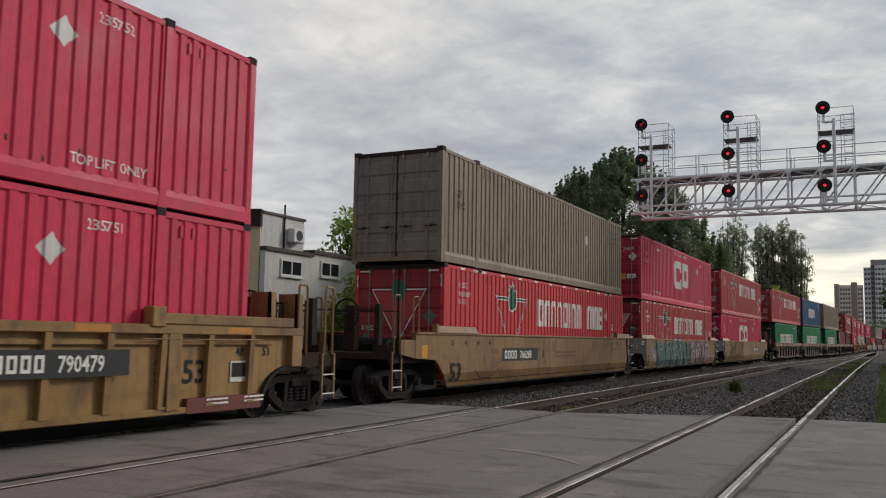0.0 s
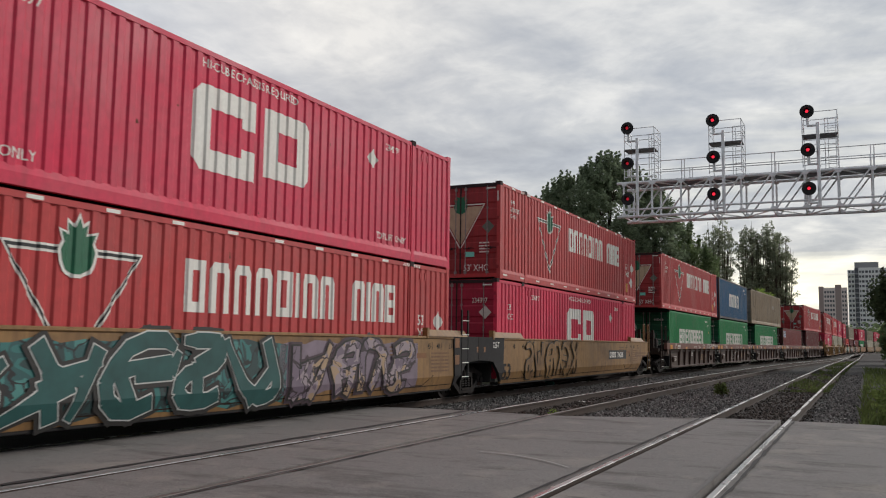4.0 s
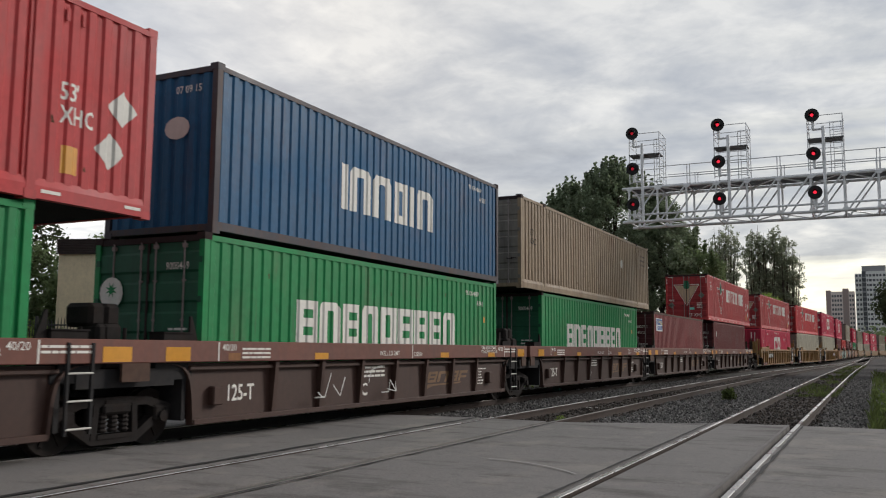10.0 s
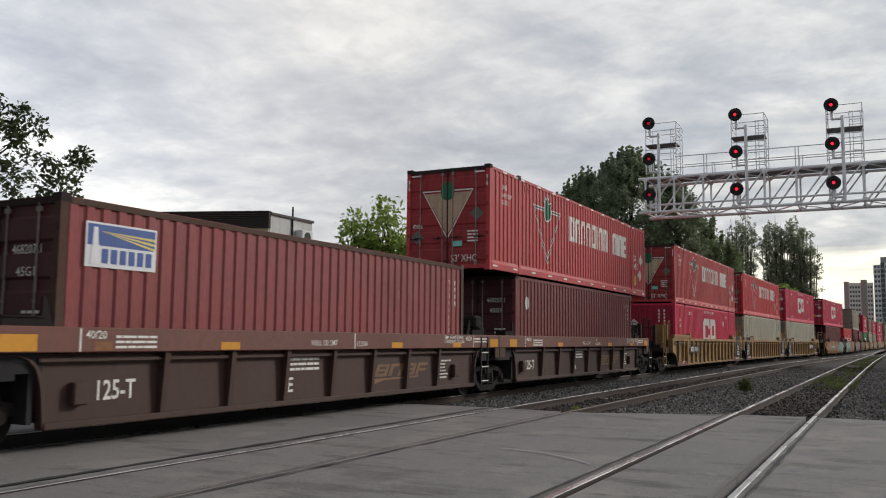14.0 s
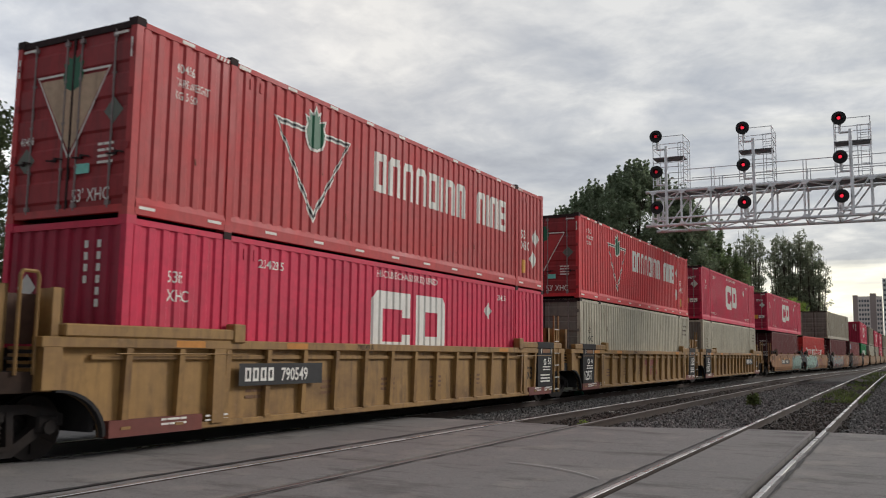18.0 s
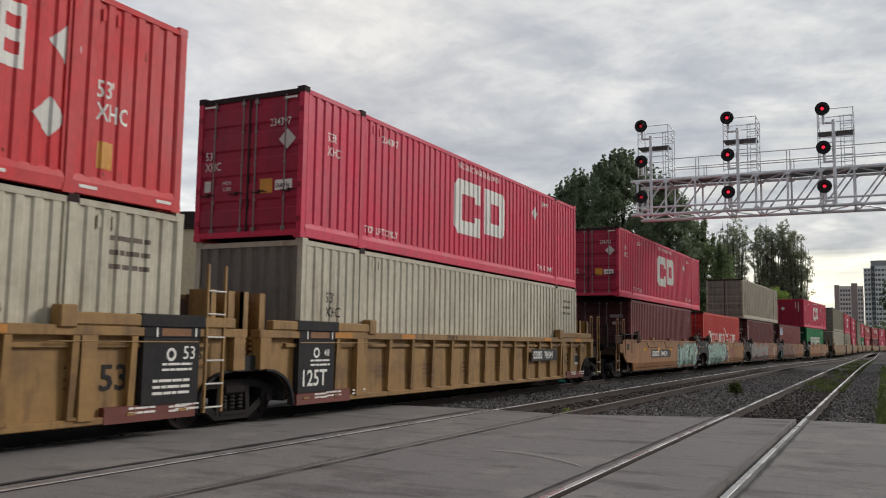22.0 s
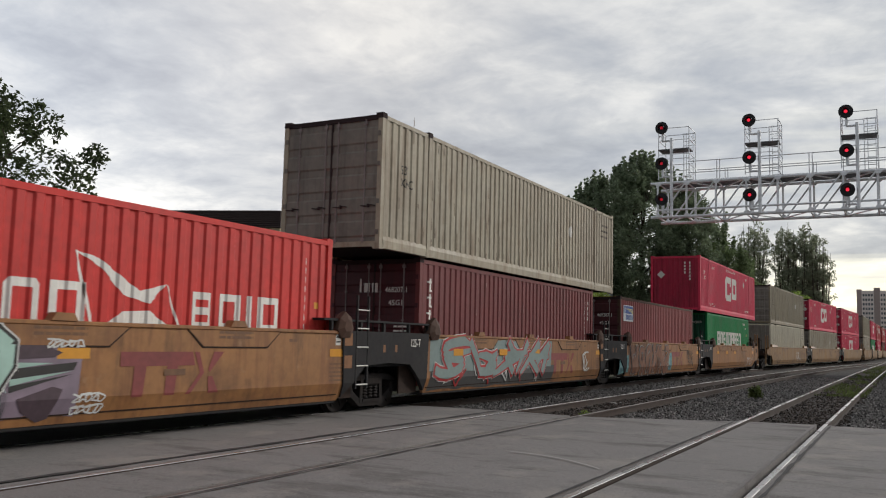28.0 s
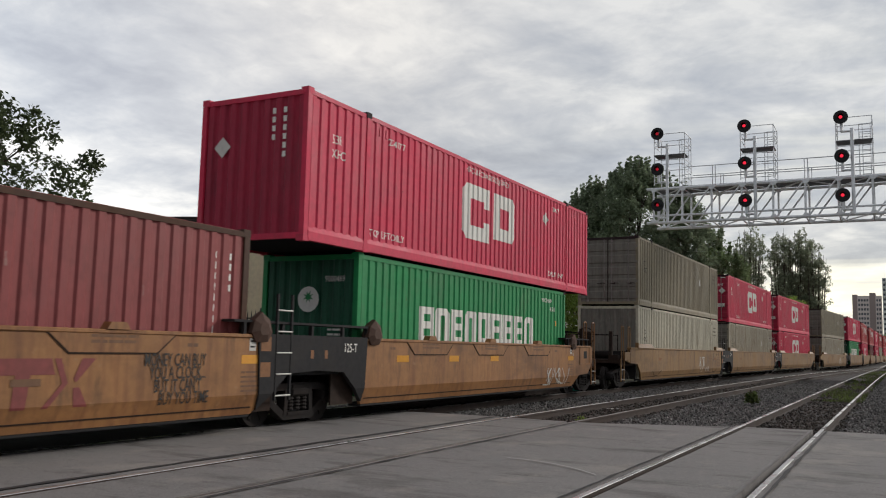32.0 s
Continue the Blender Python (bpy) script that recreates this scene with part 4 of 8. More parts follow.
def retailer_box(label, doors=True, fresh=False, number="40456"):
    """Long red container with a triangle emblem and a white row of blocks."""
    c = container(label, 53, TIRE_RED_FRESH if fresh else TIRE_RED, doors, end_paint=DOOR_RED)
    mark(c, "tri_black", lambda: triangle_outline(3.18, 5.58, 2.24, 0.46, 0.115), 0, 0, WHITE, "emblem_outline")
    mark(c, "tri_white", lambda: triangle_outline(3.235, 5.525, 2.207, 0.525, 0.045), 0, 0.0, BLACK, "emblem_band").location.x = 0.004
    mark(c, "leaf_rim", lambda: emblem(0.54), 4.38, 2.17, WHITE, "emblem_rim").location.x = 0.008
    mark(c, "leaf", lambda: emblem(0.46), 4.38, 2.17, LEAF_GREEN, "emblem_leaf").location.x = 0.012
    word(c, "word_long", [0.47, 0.5, 0.47, 0.5, 0.5, 0.13, 0.5, 0.47], 0.84, 0.105, 0.36, 6.5, 1.44, WHITE, "onnno|nn")
    word(c, "word_short", [0.47, 0.13, 0.47, 0.42], 0.84, 0.105, 0.36, 11.5, 1.44, WHITE, "n|nb")
    mark(c, ("serial", number), lambda: letters(number, 0.15, 0.8), 0.82, 2.32, WHITE_THIN, "serial_number")
    mark(c, "tare", lambda: letters("TARE WEIGHT", 0.13, 0.62), 0.82, 2.10, WHITE_THIN, "notice")
    mark(c, "tare_kg", lambda: letters("KG 5150", 0.13, 0.7), 0.82, 1.9, WHITE_THIN, "notice")
    mark(c, "type_code", lambda: letters("53'", 0.25, 0.75), 14.5, 1.42, WHITE)
    mark(c, "type_code_2", lambda: letters("XHC", 0.25, 0.75), 14.5, 1.1, WHITE)
    for u, v in ((15.56, 1.52), (15.36, 0.87)) if not fresh else ((13.95, 1.97), (13.75, 0.95)):
        mark(c, ("dia", u), lambda: flat_shape(diamond(0, 0, 0.27)), u, v, PLACARD, "placard")
    mark(c, "caution", lambda: flat_shape(rect(0, 0, 0.27, 0.38)), 14.55, 0.42, YELLOW, "caution_label")
    reflectors(c, 12)
    rust_spots(c, 14, label + number, RUST_STAIN, 0.22, 2.6, 0.13)
    if doors:
        mark(c, "end_tri", lambda: flat_shape([(-0.72, 2.12), (0.72, 2.12), (0, 0.95)]), 0, 0.05, BEIGE_TRI if not fresh else TIRE_RED, "emblem_field", "end").location.y = 0.0105
        mark(c, "end_tri_line", lambda: triangle_outline(-0.80, 0.80, 2.2, 0.82, 0.035), 0, 0.05, WHITE, "emblem_outline", "end").location.y = 0.009
        mark(c, "end_leaf", lambda: emblem(0.36), 0, 2.2, LEAF_GREEN, "emblem_leaf", "end").location.y = 0.008
        mark(c, "end_53", lambda: letters("53' XHC", 0.2, 0.8), 0.12, 0.24, WHITE, "type_code", "end").location.y = 0.008
        mark(c, "end_bars", lambda: bars(4, 0, 0.3, 0.32, 0.09, 0.04), 0.62, 0.75, WHITE, "data_panel", "end").location.y = 0.008
        mark(c, ("end_ser", number), lambda: letters(number, 0.13, 0.7), -1.1, 1.2, WHITE_THIN, "serial_number", "end").location.y = 0.008
        mark(c, "end_teal", lambda: flat_shape(rect(0, 0, 0.3, 0.15)), 0.16, 0.66, TEAL_TAG, "sticker", "end").location.y = 0.008
        for u, v in ((0.9, 1.55), (-0.95, 0.95)):
            mark(c, ("end_dia", u), lambda: flat_shape(diamond(0, 0, 0.2)), u, v, PLACARD_OLD, "placard", "end").location.y = 0.01
        for s in (-1, 1):
            mark(c, ("end_strip", s), lambda: flat_shape(rect(-0.14, 0, 0.14, 0.04)), s * 1.0, 2.68, WHITE, "reflective_strip", "end").location.y = -0.01
            mark(c, ("end_strip_v", s), lambda: flat_shape(rect(-0.02, 0, 0.02, 0.3)), s * 1.22, 2.3, WHITE, "reflective_strip", "end").location.y = -0.012
    return c


def railway_box(label, doors=True, number="234397"):
    """Long crimson container with two large white shapes."""
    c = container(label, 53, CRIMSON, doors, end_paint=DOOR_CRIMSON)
    rust_spots(c, 8, label + number, RUST_STAIN, 0.22, 2.6, 0.1)

    def big_marks():
        bm = bmesh.new()
        for p in (rect(0, 0.18, 0.42, 1.24), [(0, 1.24), (0.42, 1.24), (0.42, 1.42), (0.18, 1.42)], [(0.18, 0), (0.42, 0), (0.42, 0.18), (0, 0.18)], rect(0.42, 1.05, 1.62, 1.42), rect(0.42, 0, 1.62, 0.36), rect(1.22, 0.88, 1.62, 1.05), rect(1.22, 0.36, 1.62, 0.52),
                  rect(1.85, 0.16, 2.27, 1.42), rect(2.27, 1.05, 2.85, 1.42), rect(2.27, 0.16, 2.85, 0.5), rect(2.85, 0.34, 3.26, 1.24), [(2.85, 1.24), (3.26, 1.24), (3.10, 1.42), (2.85, 1.42)], [(2.85, 0.16), (3.10, 0.16), (3.26, 0.34), (2.85, 0.34)]):
            polygon(bm, p)
        return bm
    mark(c, "big_marks", big_marks, 6.5, 0.86, WHITE, "trade_mark")
    mark(c, "cp_small", lambda: letters("HI-CUBE CHASSIS REQUIRED", 0.15, 1.0), 6.7, 2.56, WHITE, "notice")
    mark(c, "cp_dia", lambda: flat_shape(diamond(0, 0, 0.22)), 12.2, 2.1, PLACARD, "placard")
    mark(c, "cp_lift", lambda: letters("TOP LIFT ONLY", 0.15, 0.95), 2.25, 0.36, WHITE, "notice")
    mark(c, "cp_lift2", lambda: letters("TOP LIFT ONLY", 0.15, 0.95), 12.4, 0.38, WHITE, "notice")
    mark(c, "cp_type", lambda: letters("53ft", 0.18, 0.8), 0.85, 2.0, WHITE, "type_code")
    mark(c, "cp_type2", lambda: letters("XHC", 0.18, 0.8), 0.85, 1.72, WHITE, "type_code")
    mark(c, ("cp_ser", number), lambda: letters(number, 0.15, 1.1), 12.75, 2.42, WHITE_THIN, "serial_number")
    mark(c, ("cp_ser2", number), lambda: letters(number, 0.15, 1.1), 2.9, 2.4, WHITE_THIN, "serial_number")
    if doors:
        for key, (u, v, w, h, mt) in {"a": (0.3, 0.88, 0.3, 0.28, YELLOW), "b": (0.66, 0.92, 0.4, 0.2, WHITE), "d": (-1.08, 0.98, 0.16, 0.22, PLACARD)}.items():
            mark(c, "cpe" + key, lambda: flat_shape(rect(0, 0, w, h)), u, v, mt, "sticker", "end").location.y = 0.008
        mark(c, "cpe_lbs", lambda: letters("24,000 lbs", 0.09, 0.62), 0.69, 0.97, CHAR, "load_limit", "end").location.y = 0.005
        mark(c, "cpe_cube", lambda: letters("HIGH", 0.08, 0.8), -0.62, 1.1, WHITE, "notice", "end").location.y = 0.008
        mark(c, "cpe_cube2", lambda: letters("CUBE", 0.08, 0.8), -0.62, 0.98, WHITE, "notice", "end").location.y = 0.008
        mark(c, "cpe_53", lambda: letters("53'", 0.17, 0.8), -1.08, 1.62, WHITE, "type_code", "end").location.y = 0.008
        mark(c, "cpe_xhc", lambda: letters("XHC", 0.17, 0.8), -1.08, 1.40, WHITE, "type_code", "end").location.y = 0.008
        mark(c, "cpe_dia", lambda: flat_shape(diamond(0, 0, 0.2)), 0.92, 1.9, PLACARD, "placard", "end").location.y = 0.008
        mark(c, ("cpe_ser", number), lambda: letters(number, 0.15, 0.8), 0.5, 2.18, WHITE_THIN, "serial_number", "end").location.y = 0.008
        for s in (-1, 1):
            mark(c, ("end_strip", s), lambda: flat_shape(rect(-0.14, 0, 0.14, 0.04)), s * 1.0, 2.68, WHITE, "reflective_strip", "end").location.y = -0.01
    else:
        mark(c, "cpf_dia", lambda: flat_shape(diamond(0, 0, 0.21)), -0.75, 1.9, PLACARD, "placard", "end").location.y = 0.012
        mark(c, "cpf_num", lambda: flat_shape(*[rect(0.72 - 0.26 * k, 2.45 - i * 0.17, 0.80 - 0.26 * k, 2.56 - i * 0.17) for k in (0, 1) for i in range(6 if k == 0 else 4)]), 0, 0, WHITE, "serial_number", "end").location.y = 0.012
    return c


# dark grey that carries the shade between containers as well as soot
GREY_DOOR = paint("shaded_sooty_grey_door_paint", (0.20, 0.18, 0.15), 0.6, dirt_color=(0.05, 0.042, 0.036))


DULL_INK = material("faded_dark_stencil", (0.13, 0.10, 0.08), rough=0.7, spread=0.3)


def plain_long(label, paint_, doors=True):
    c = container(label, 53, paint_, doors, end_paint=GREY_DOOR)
    mark(c, "pl_dia", lambda: flat_shape(diamond(0, 0, 0.21)), 11.6, 1.75 if paint_ is not CREAM else 1.0, PLACARD, "placard")
    if paint_ is TAUPE:
        rust_spots(c, 70, label, RUST_STAIN, 0.18, 0.9, 0.35)
        rust_spots(c, 40, label + "b", OLD_STAIN, 0.3, 2.6, 0.6)
    elif paint_ is STONE:
        rust_spots(c, 36, label, RUST_STAIN, 0.2, 1.6, 0.3)
        rust_spots(c, 40, label + "b", OLD_STAIN, 0.3, 2.5, 0.6)
    elif paint_ is GREY_TAUPE:
        rust_spots(c, 30, label, RUST_STAIN, 0.2, 1.2, 0.3)
    elif paint_ is CREAM:
        rust_spots(c, 14, label, OLD_STAIN, 0.25, 2.2, 0.2)
    mark(c, "pl_type", lambda: letters("53'", 0.2, 0.8), 0.85, 1.72, CHAR, "type_code")
    mark(c, "pl_type2", lambda: letters("XHC", 0.2, 0.8), 0.85, 1.44, CHAR, "type_code")
    mark(c, "pl_ser", lambda: bars(3, 0, 0.4, 0.75, 0.2, 0.07), 14.75, 1.95, DULL_INK, "serial_number")
    return c


def green_box(label, doors=True):
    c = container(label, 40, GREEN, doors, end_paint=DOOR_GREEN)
    rust_spots(c, 12, label, RUST_STAIN, 0.2, 2.5, 0.14)
    word(c, "wide_word", [0.66, 0.72, 0.66, 0.70, 0.70, 0.70, 0.66, 0.66, 0.70], 0.83, 0.09, 0.30, 2.6, 1.10, WHITE, "bnbnobbbn")
    mark(c, "g_ser", lambda: letters("90 00 46 9", 0.13, 1.1), 10.15, 2.45, WHITE_THIN, "serial_number")
    mark(c, "g_type", lambda: letters("45G1", 0.13), 10.9, 2.2, WHITE, "type_code")
    mark(c, "g_cau", lambda: flat_shape(rect(0, 0, 0.14, 0.16)), 11.3, 1.75, YELLOW, "caution_label")
    mark(c, "ge_ser", lambda: letters("9000469", 0.13, 0.8), 0.4, 2.3, WHITE_THIN, "serial_number", "end").location.y = 0.008
    mark(c, "ge_dat", lambda: bars(5, 0, 0.3, 0.4, 0.1, 0.04), 0.5, 1.0, WHITE, "data_panel", "end").location.y = 0.008
    u, up = (-0.80, 0.008) if doors else (0.0, 0.012)
    disc = mark(c, "ge_disc", lambda: flat_shape([(0.27 * math.cos(k * 0.3927), 0.27 * math.sin(k * 0.3927)) for k in range(16)]), u, 1.94, WHITE, "emblem_disc", "end")
    disc.location.y = up - 0.016
    star = at(("ge_star", "end", u, 1.99), lambda: flat_shape([((0.14 if k % 2 else 0.055) * math.cos(k * 0.3927), (0.14 if k % 2 else 0.055) * math.sin(k * 0.3927)) for k in range(16)]), u, 1.99, c["wide"], "end")
    put("emblem_star", star, GREEN, disc).location.y = -0.003
    return c


def blue_box(label):
    c = container(label, 40, BLUE, False, BLUE_WORN)
    word(c, "word_five", [0.24, 0.8, 0.82, 0.62, 0.24, 0.82], 0.95, 0.12, 0.34, 3.85, 0.98, WHITE, "|nno|n")
    mark(c, "g_ser", lambda: letters("90 00 46 9", 0.13, 1.1), 10.15, 2.45, WHITE_THIN, "serial_number")
    mark(c, "g_type", lambda: letters("45G1", 0.13), 10.9, 2.2, WHITE, "type_code")
    mark(c, "b_ser", lambda: letters("07 09 15", 0.13, 0.9), 0.3, 2.45, WHITE_THIN, "serial_number", "end").location.y = 0.012
    mark(c, "b_oval", lambda: flat_shape([(0.28 * math.cos(k * 0.5236), 0.2 * math.sin(k * 0.5236)) for k in range(12)]), 0.35, 1.85, PLACARD, "emblem_disc", "end").location.y = 0.012
    return c


def lessor_box(label, paint_, style=""):
    """Forty-foot dark red container."""
    c = container(label, 40, paint_, True, RUST if style == "sign" else None, end_paint=DOOR_MAROON)
    rust_spots(c, 16, label, SCUFF, 0.3, 2.6, 0.22)
    rust_spots(c, 14, label + "b", RUST_STAIN, 0.2, 1.0, 0.2)
    for k in range(10):
        mark(c, ("v_ser", k), lambda: flat_shape(rect(0, 0, 0.05, 0.11)), 11.38, 2.35 - k * 0.17, WHITE, "serial_number")
    for k in range(4):
        mark(c, ("v_typ", k), lambda: flat_shape(rect(0, 0, 0.05, 0.11)), 11.74, 2.35 - k * 0.17, WHITE, "type_code")
    mark(c, "le_ser", lambda: letters("468207 1", 0.13, 0.9), 0.3, 2.1, WHITE_THIN, "serial_number", "end").location.y = 0.008
    mark(c, "le_typ", lambda: letters("45G1", 0.13), 0.4, 1.8, WHITE, "type_code", "end").location.y = 0.008
    mark(c, "le_dat", lambda: bars(5, 0, 0.3, 0.35, 0.1, 0.04), 0.55, 1.0, WHITE, "data_panel", "end").location.y = 0.008
    if style == "sign":
        board = put("sign_board", shared("sign_board", lambda bm: box(bm, 1.216, 1.222, 0.0, 1.28, 0.0, 0.62)), SIGN_WHITE, c, pose(0, 0.42, 1.95))
        put("sign_sky", shared("sign_sky", lambda bm: box(bm, 1.2225, 1.2245, 0.03, 1.25, 0.30, 0.59)), SIGN_BLUE, board)
        put("sign_rays", shared("sign_rays", lambda bm: [prism(bm, [(0.25, 0.5), (1.25, 0.44 - i * 0.07), (1.25, 0.48 - i * 0.07)], "x", 1.2250, 1.2262) for i in range(3)]), SIGN_YELLOW, board)
        put("sign_tower", shared("sign_tower", lambda bm: prism(bm, [(0.09, 0.04), (0.24, 0.04), (0.20, 0.55), (0.13, 0.55)], "x", 1.2264, 1.2276)), SIGN_WHITE, board)
        tagged(put("sign_word", shared("sign_word", lambda bm: [box(bm, 1.2264, 1.2272, 0.28 + i * 0.16, 0.28 + i * 0.16 + 0.11, 0.06, 0.26) for i in range(6)]), SIGN_BLUE, board), kind="stuff")
    elif style == "script":
        def glyphs():
            bm = bmesh.new()
            for i in range(3):
                v = 2.12 - i * 0.36
                polygon(bm, rect(0.05, v, 0.12, v + 0.3))
                polygon(bm, rect(-0.02, v + 0.2, 0.2, v + 0.24))
                polygon(bm, rect(0.12, v, 0.22, v + 0.04))
            return bm
        mark(c, "script", glyphs, 0.42, 0.02, WHITE, "trade_mark")
        mark(c, "script_end", lambda: flat_shape(rect(0, 0, 0.05, 0.32), rect(0.12, 0, 0.28, 0.22), rect(0.34, 0, 0.5, 0.22)), -0.4, 2.1, WHITE, "trade_mark", "end").location.y = 0.008
    elif style == "spot":
        mark(c, "spot", lambda: flat_shape([(0.16 * math.cos(k * 0.5236), 0.2 * math.sin(k * 0.5236)) for k in range(12)]), 0.9, 2.1, PLACARD, "emblem_disc")
    elif style == "triangle":
        mark(c, "warn", lambda: flat_shape([(-0.1, 0), (0.1, 0), (0, 0.2)]), 11.75, 0.75, YELLOW, "caution_label")
        mark(c, "warn_end", lambda: flat_shape([(-0.1, 0), (0.1, 0), (0, 0.2)]), -0.2, 1.2, YELLOW, "caution_label", "end").location.y = 0.008
    return c


def shipping_box(label):
    c = container(label, 40, ORANGE_RED, True)
    word(c, "ham1", [0.62], 0.72, 0.1, 0.5, 1.55, 1.1, WHITE, "n")
    word(c, "ham2", [0.52, 0.66, 0.5, 0.13, 0.5, 0.5, 0.56], 0.58, 0.14, 0.58, 2.35, 1.1, WHITE, "nnnb|no")
    word(c, "ham3", [0.42, 0.5, 0.10, 0.55], 0.58, 0.18, 0.55, 8.55, 1.1, WHITE, "bo|o")
    mark(c, "pennant", lambda: flat_shape([(6.35, 2.1), (6.75, 2.03), (7.5, 1.62), (8.0, 1.75), (7.7, 1.45), (7.2, 1.55), (6.8, 1.9)], [(6.9, 1.1), (7.2, 1.32), (7.7, 1.35), (8.15, 1.1)],
                                              [(6.35, 2.1), (6.40, 2.08), (6.72, 1.1), (6.66, 1.1)], [(8.0, 1.75), (8.04, 1.72), (8.32, 1.1), (8.27, 1.1)]), 0, 0, WHITE, "pennant_emblem")
    for k in range(8):
        mark(c, ("v_ser", k), lambda: flat_shape(rect(0, 0, 0.05, 0.11)), 11.38, 2.35 - k * 0.17, WHITE, "serial_number")
    mark(c, "h_cau", lambda: flat_shape(rect(0, 0, 0.1, 0.12)), 11.72, 1.55, YELLOW, "caution_label")
    return c


WHITE_THIN = WHITE
SIGN_WHITE = material("sign_white", (0.75, 0.76, 0.76), rough=0.45, spread=0.08)
SIGN_BLUE = material("sign_blue", (0.05, 0.10, 0.32), rough=0.45, spread=0.15)
SIGN_YELLOW = material("sign_yellow", (0.75, 0.62, 0.18), rough=0.45)


# ---- well cars ----
FADED_GOLD = material("faded_gold_paint", (0.22, 0.095, 0.035), rough=0.6, spread=0.3)
SIDE_X = 1.47               # half width of a car over its sides


def wheelset_mesh():
    def build(bm):
        for s in (-1, 1):
            x = s * 0.72
            rod(bm, (x, 0, 0), (x + s * 0.11, 0, 0), 0.42, 24)
            rod(bm, (x - s * 0.03, 0, 0), (x, 0, 0), 0.445, 24)
            for k in range(6):      # raised web marks
                a = k * 1.0472
                tmp = bmesh.new()
                box(tmp, -0.02, 0.02, 0.12, 0.33, -0.035, 0.035)
                merge(bm, tmp, Matrix.Translation((x + s * 0.115, 0, 0)) @ Matrix.Rotation(a, 4, "X"))
            rod(bm, (x + s * 0.1, 0, 0), (x + s * 0.3, 0, 0), 0.1, 10)
        rod(bm, (-0.72, 0, 0), (0.72, 0, 0), 0.08, 8)
    return shared("wheelset", build)


def frame_side_mesh():
    def build(bm):
        for s in (-1, 1):                       # top arm, slanting tension arm, column
            prism(bm, [(0, 0.62), (0, 0.76), (s * 0.62, 0.74), (s * 1.14, 0.60), (s * 1.14, 0.44), (s * 0.6, 0.62)], "x", -0.08, 0.08)
            prism(bm, [(s * 1.06, 0.50), (s * 0.84, 0.52), (s * 0.34, 0.20), (0, 0.20), (0, 0.10), (s * 0.42, 0.10)], "x", -0.08, 0.08)
            prism(bm, [(s * 0.33, 0.18), (s * 0.43, 0.18), (s * 0.40, 0.66), (s * 0.30, 0.66)], "x", -0.09, 0.09)
        rounded_box(bm, -0.1, 0.14, -0.26, 0.26, 0.52, 0.66, 0.03)
        box(bm, -0.06, 0.10, -0.32, 0.32, 0.18, 0.24)
        for s in (-1, 1):
            rounded_box(bm, -0.12, 0.12, s * 0.89 - 0.16, s * 0.89 + 0.16, 0.36, 0.60, 0.03)
            rod(bm, (0.1, s * 0.89, 0.44), (0.16, s * 0.89, 0.44), 0.09, 8)
    return shared("side_frame", build)


def spring_mesh():
    def build(bm):
        n, rings = 8, []
        for k in range(11):
            z, r = 0.26 + k * 0.03, 0.078 if k % 2 else 0.055
            rings.append([bm.verts.new((r * math.cos(6.28318 * i / n), r * math.sin(6.28318 * i / n), z)) for i in range(n)])
        for p, q in zip(rings, rings[1:]):
            for i in range(n):
                bm.faces.new((p[i], p[(i + 1) % n], q[(i + 1) % n], q[i]))
    return shared("spring", build)


WHEELS = {-1: [], 1: []}


def truck(car, y):
    """A four-wheel truck: bolster, two side frames with springs, two wheelsets."""
    t = put("truck", shared("bolster", lambda bm: (rounded_box(bm, -1.1, 1.1, -0.22, 0.22, 0.5, 0.74, 0.03), rod(bm, (0, 0, 0.7), (0, 0, 0.86), 0.3, 12))), DARK_STEEL, car, pose(0, y, 0))
    for s in (-1, 1):
        put("side_frame", frame_side_mesh(), DARK_STEEL, t, pose(s * 1.0, 0, 0))
        for y_ in (-0.2, 0.0, 0.2):
            put("spring", spring_mesh(), DARK_RUST, t, pose(s * 1.03, y_, 0))
        w = put("wheelset", wheelset_mesh(), WHEEL_STEEL, t, pose(0, s * 0.89, 0.42))
        WHEELS[s].append(w)
    return t


DARK_RUST = material("dark_rust", (0.018, 0.013, 0.011), rough=0.85, spread=0.3)
WHEEL_STEEL = material("wheel_steel", (0.024, 0.020, 0.018), rough=0.8, spread=0.3, dirt=0.5, dirt_color=(0.05, 0.032, 0.024), spec=0.2)


def ladder_mesh(high):
    def build(bm):
        for x in (-0.2, 0.2):
            box(bm, -0.03, 0.012, x - 0.022, x + 0.022, 0, high)
    return shared(("ladder", high), build)


def rung_mesh():
    return shared("rung", lambda bm: (rod(bm, (0.012, -0.2, 0), (0.012, 0.2, 0), 0.014, 6), box(bm, -0.03, 0.012, -0.2, 0.2, -0.012, 0.012)))


def ladder(car, m, y, z0, high, mat, x=SIDE_X + 0.03):
    """A side ladder; its rungs are painted pale for the light they catch."""
    lad = put("ladder", ladder_mesh(high), mat, car, m @ pose(x, y, z0))
    for i in range(int(high / 0.36)):
        put("rung", rung_mesh(), PLACARD, lad, pose(0, 0, 0.08 + i * 0.36))


def grab_mesh():
    def build(bm):
        pts = [(0, -0.13, 0), (0, -0.13, 1.22), (0, -0.10, 1.28), (0, 0.10, 1.28), (0, 0.13, 1.22), (0, 0.13, 0)]
        for a, b in zip(pts, pts[1:]):
            rod(bm, a, b, 0.024, 6)
    return shared("grab_rail", build)


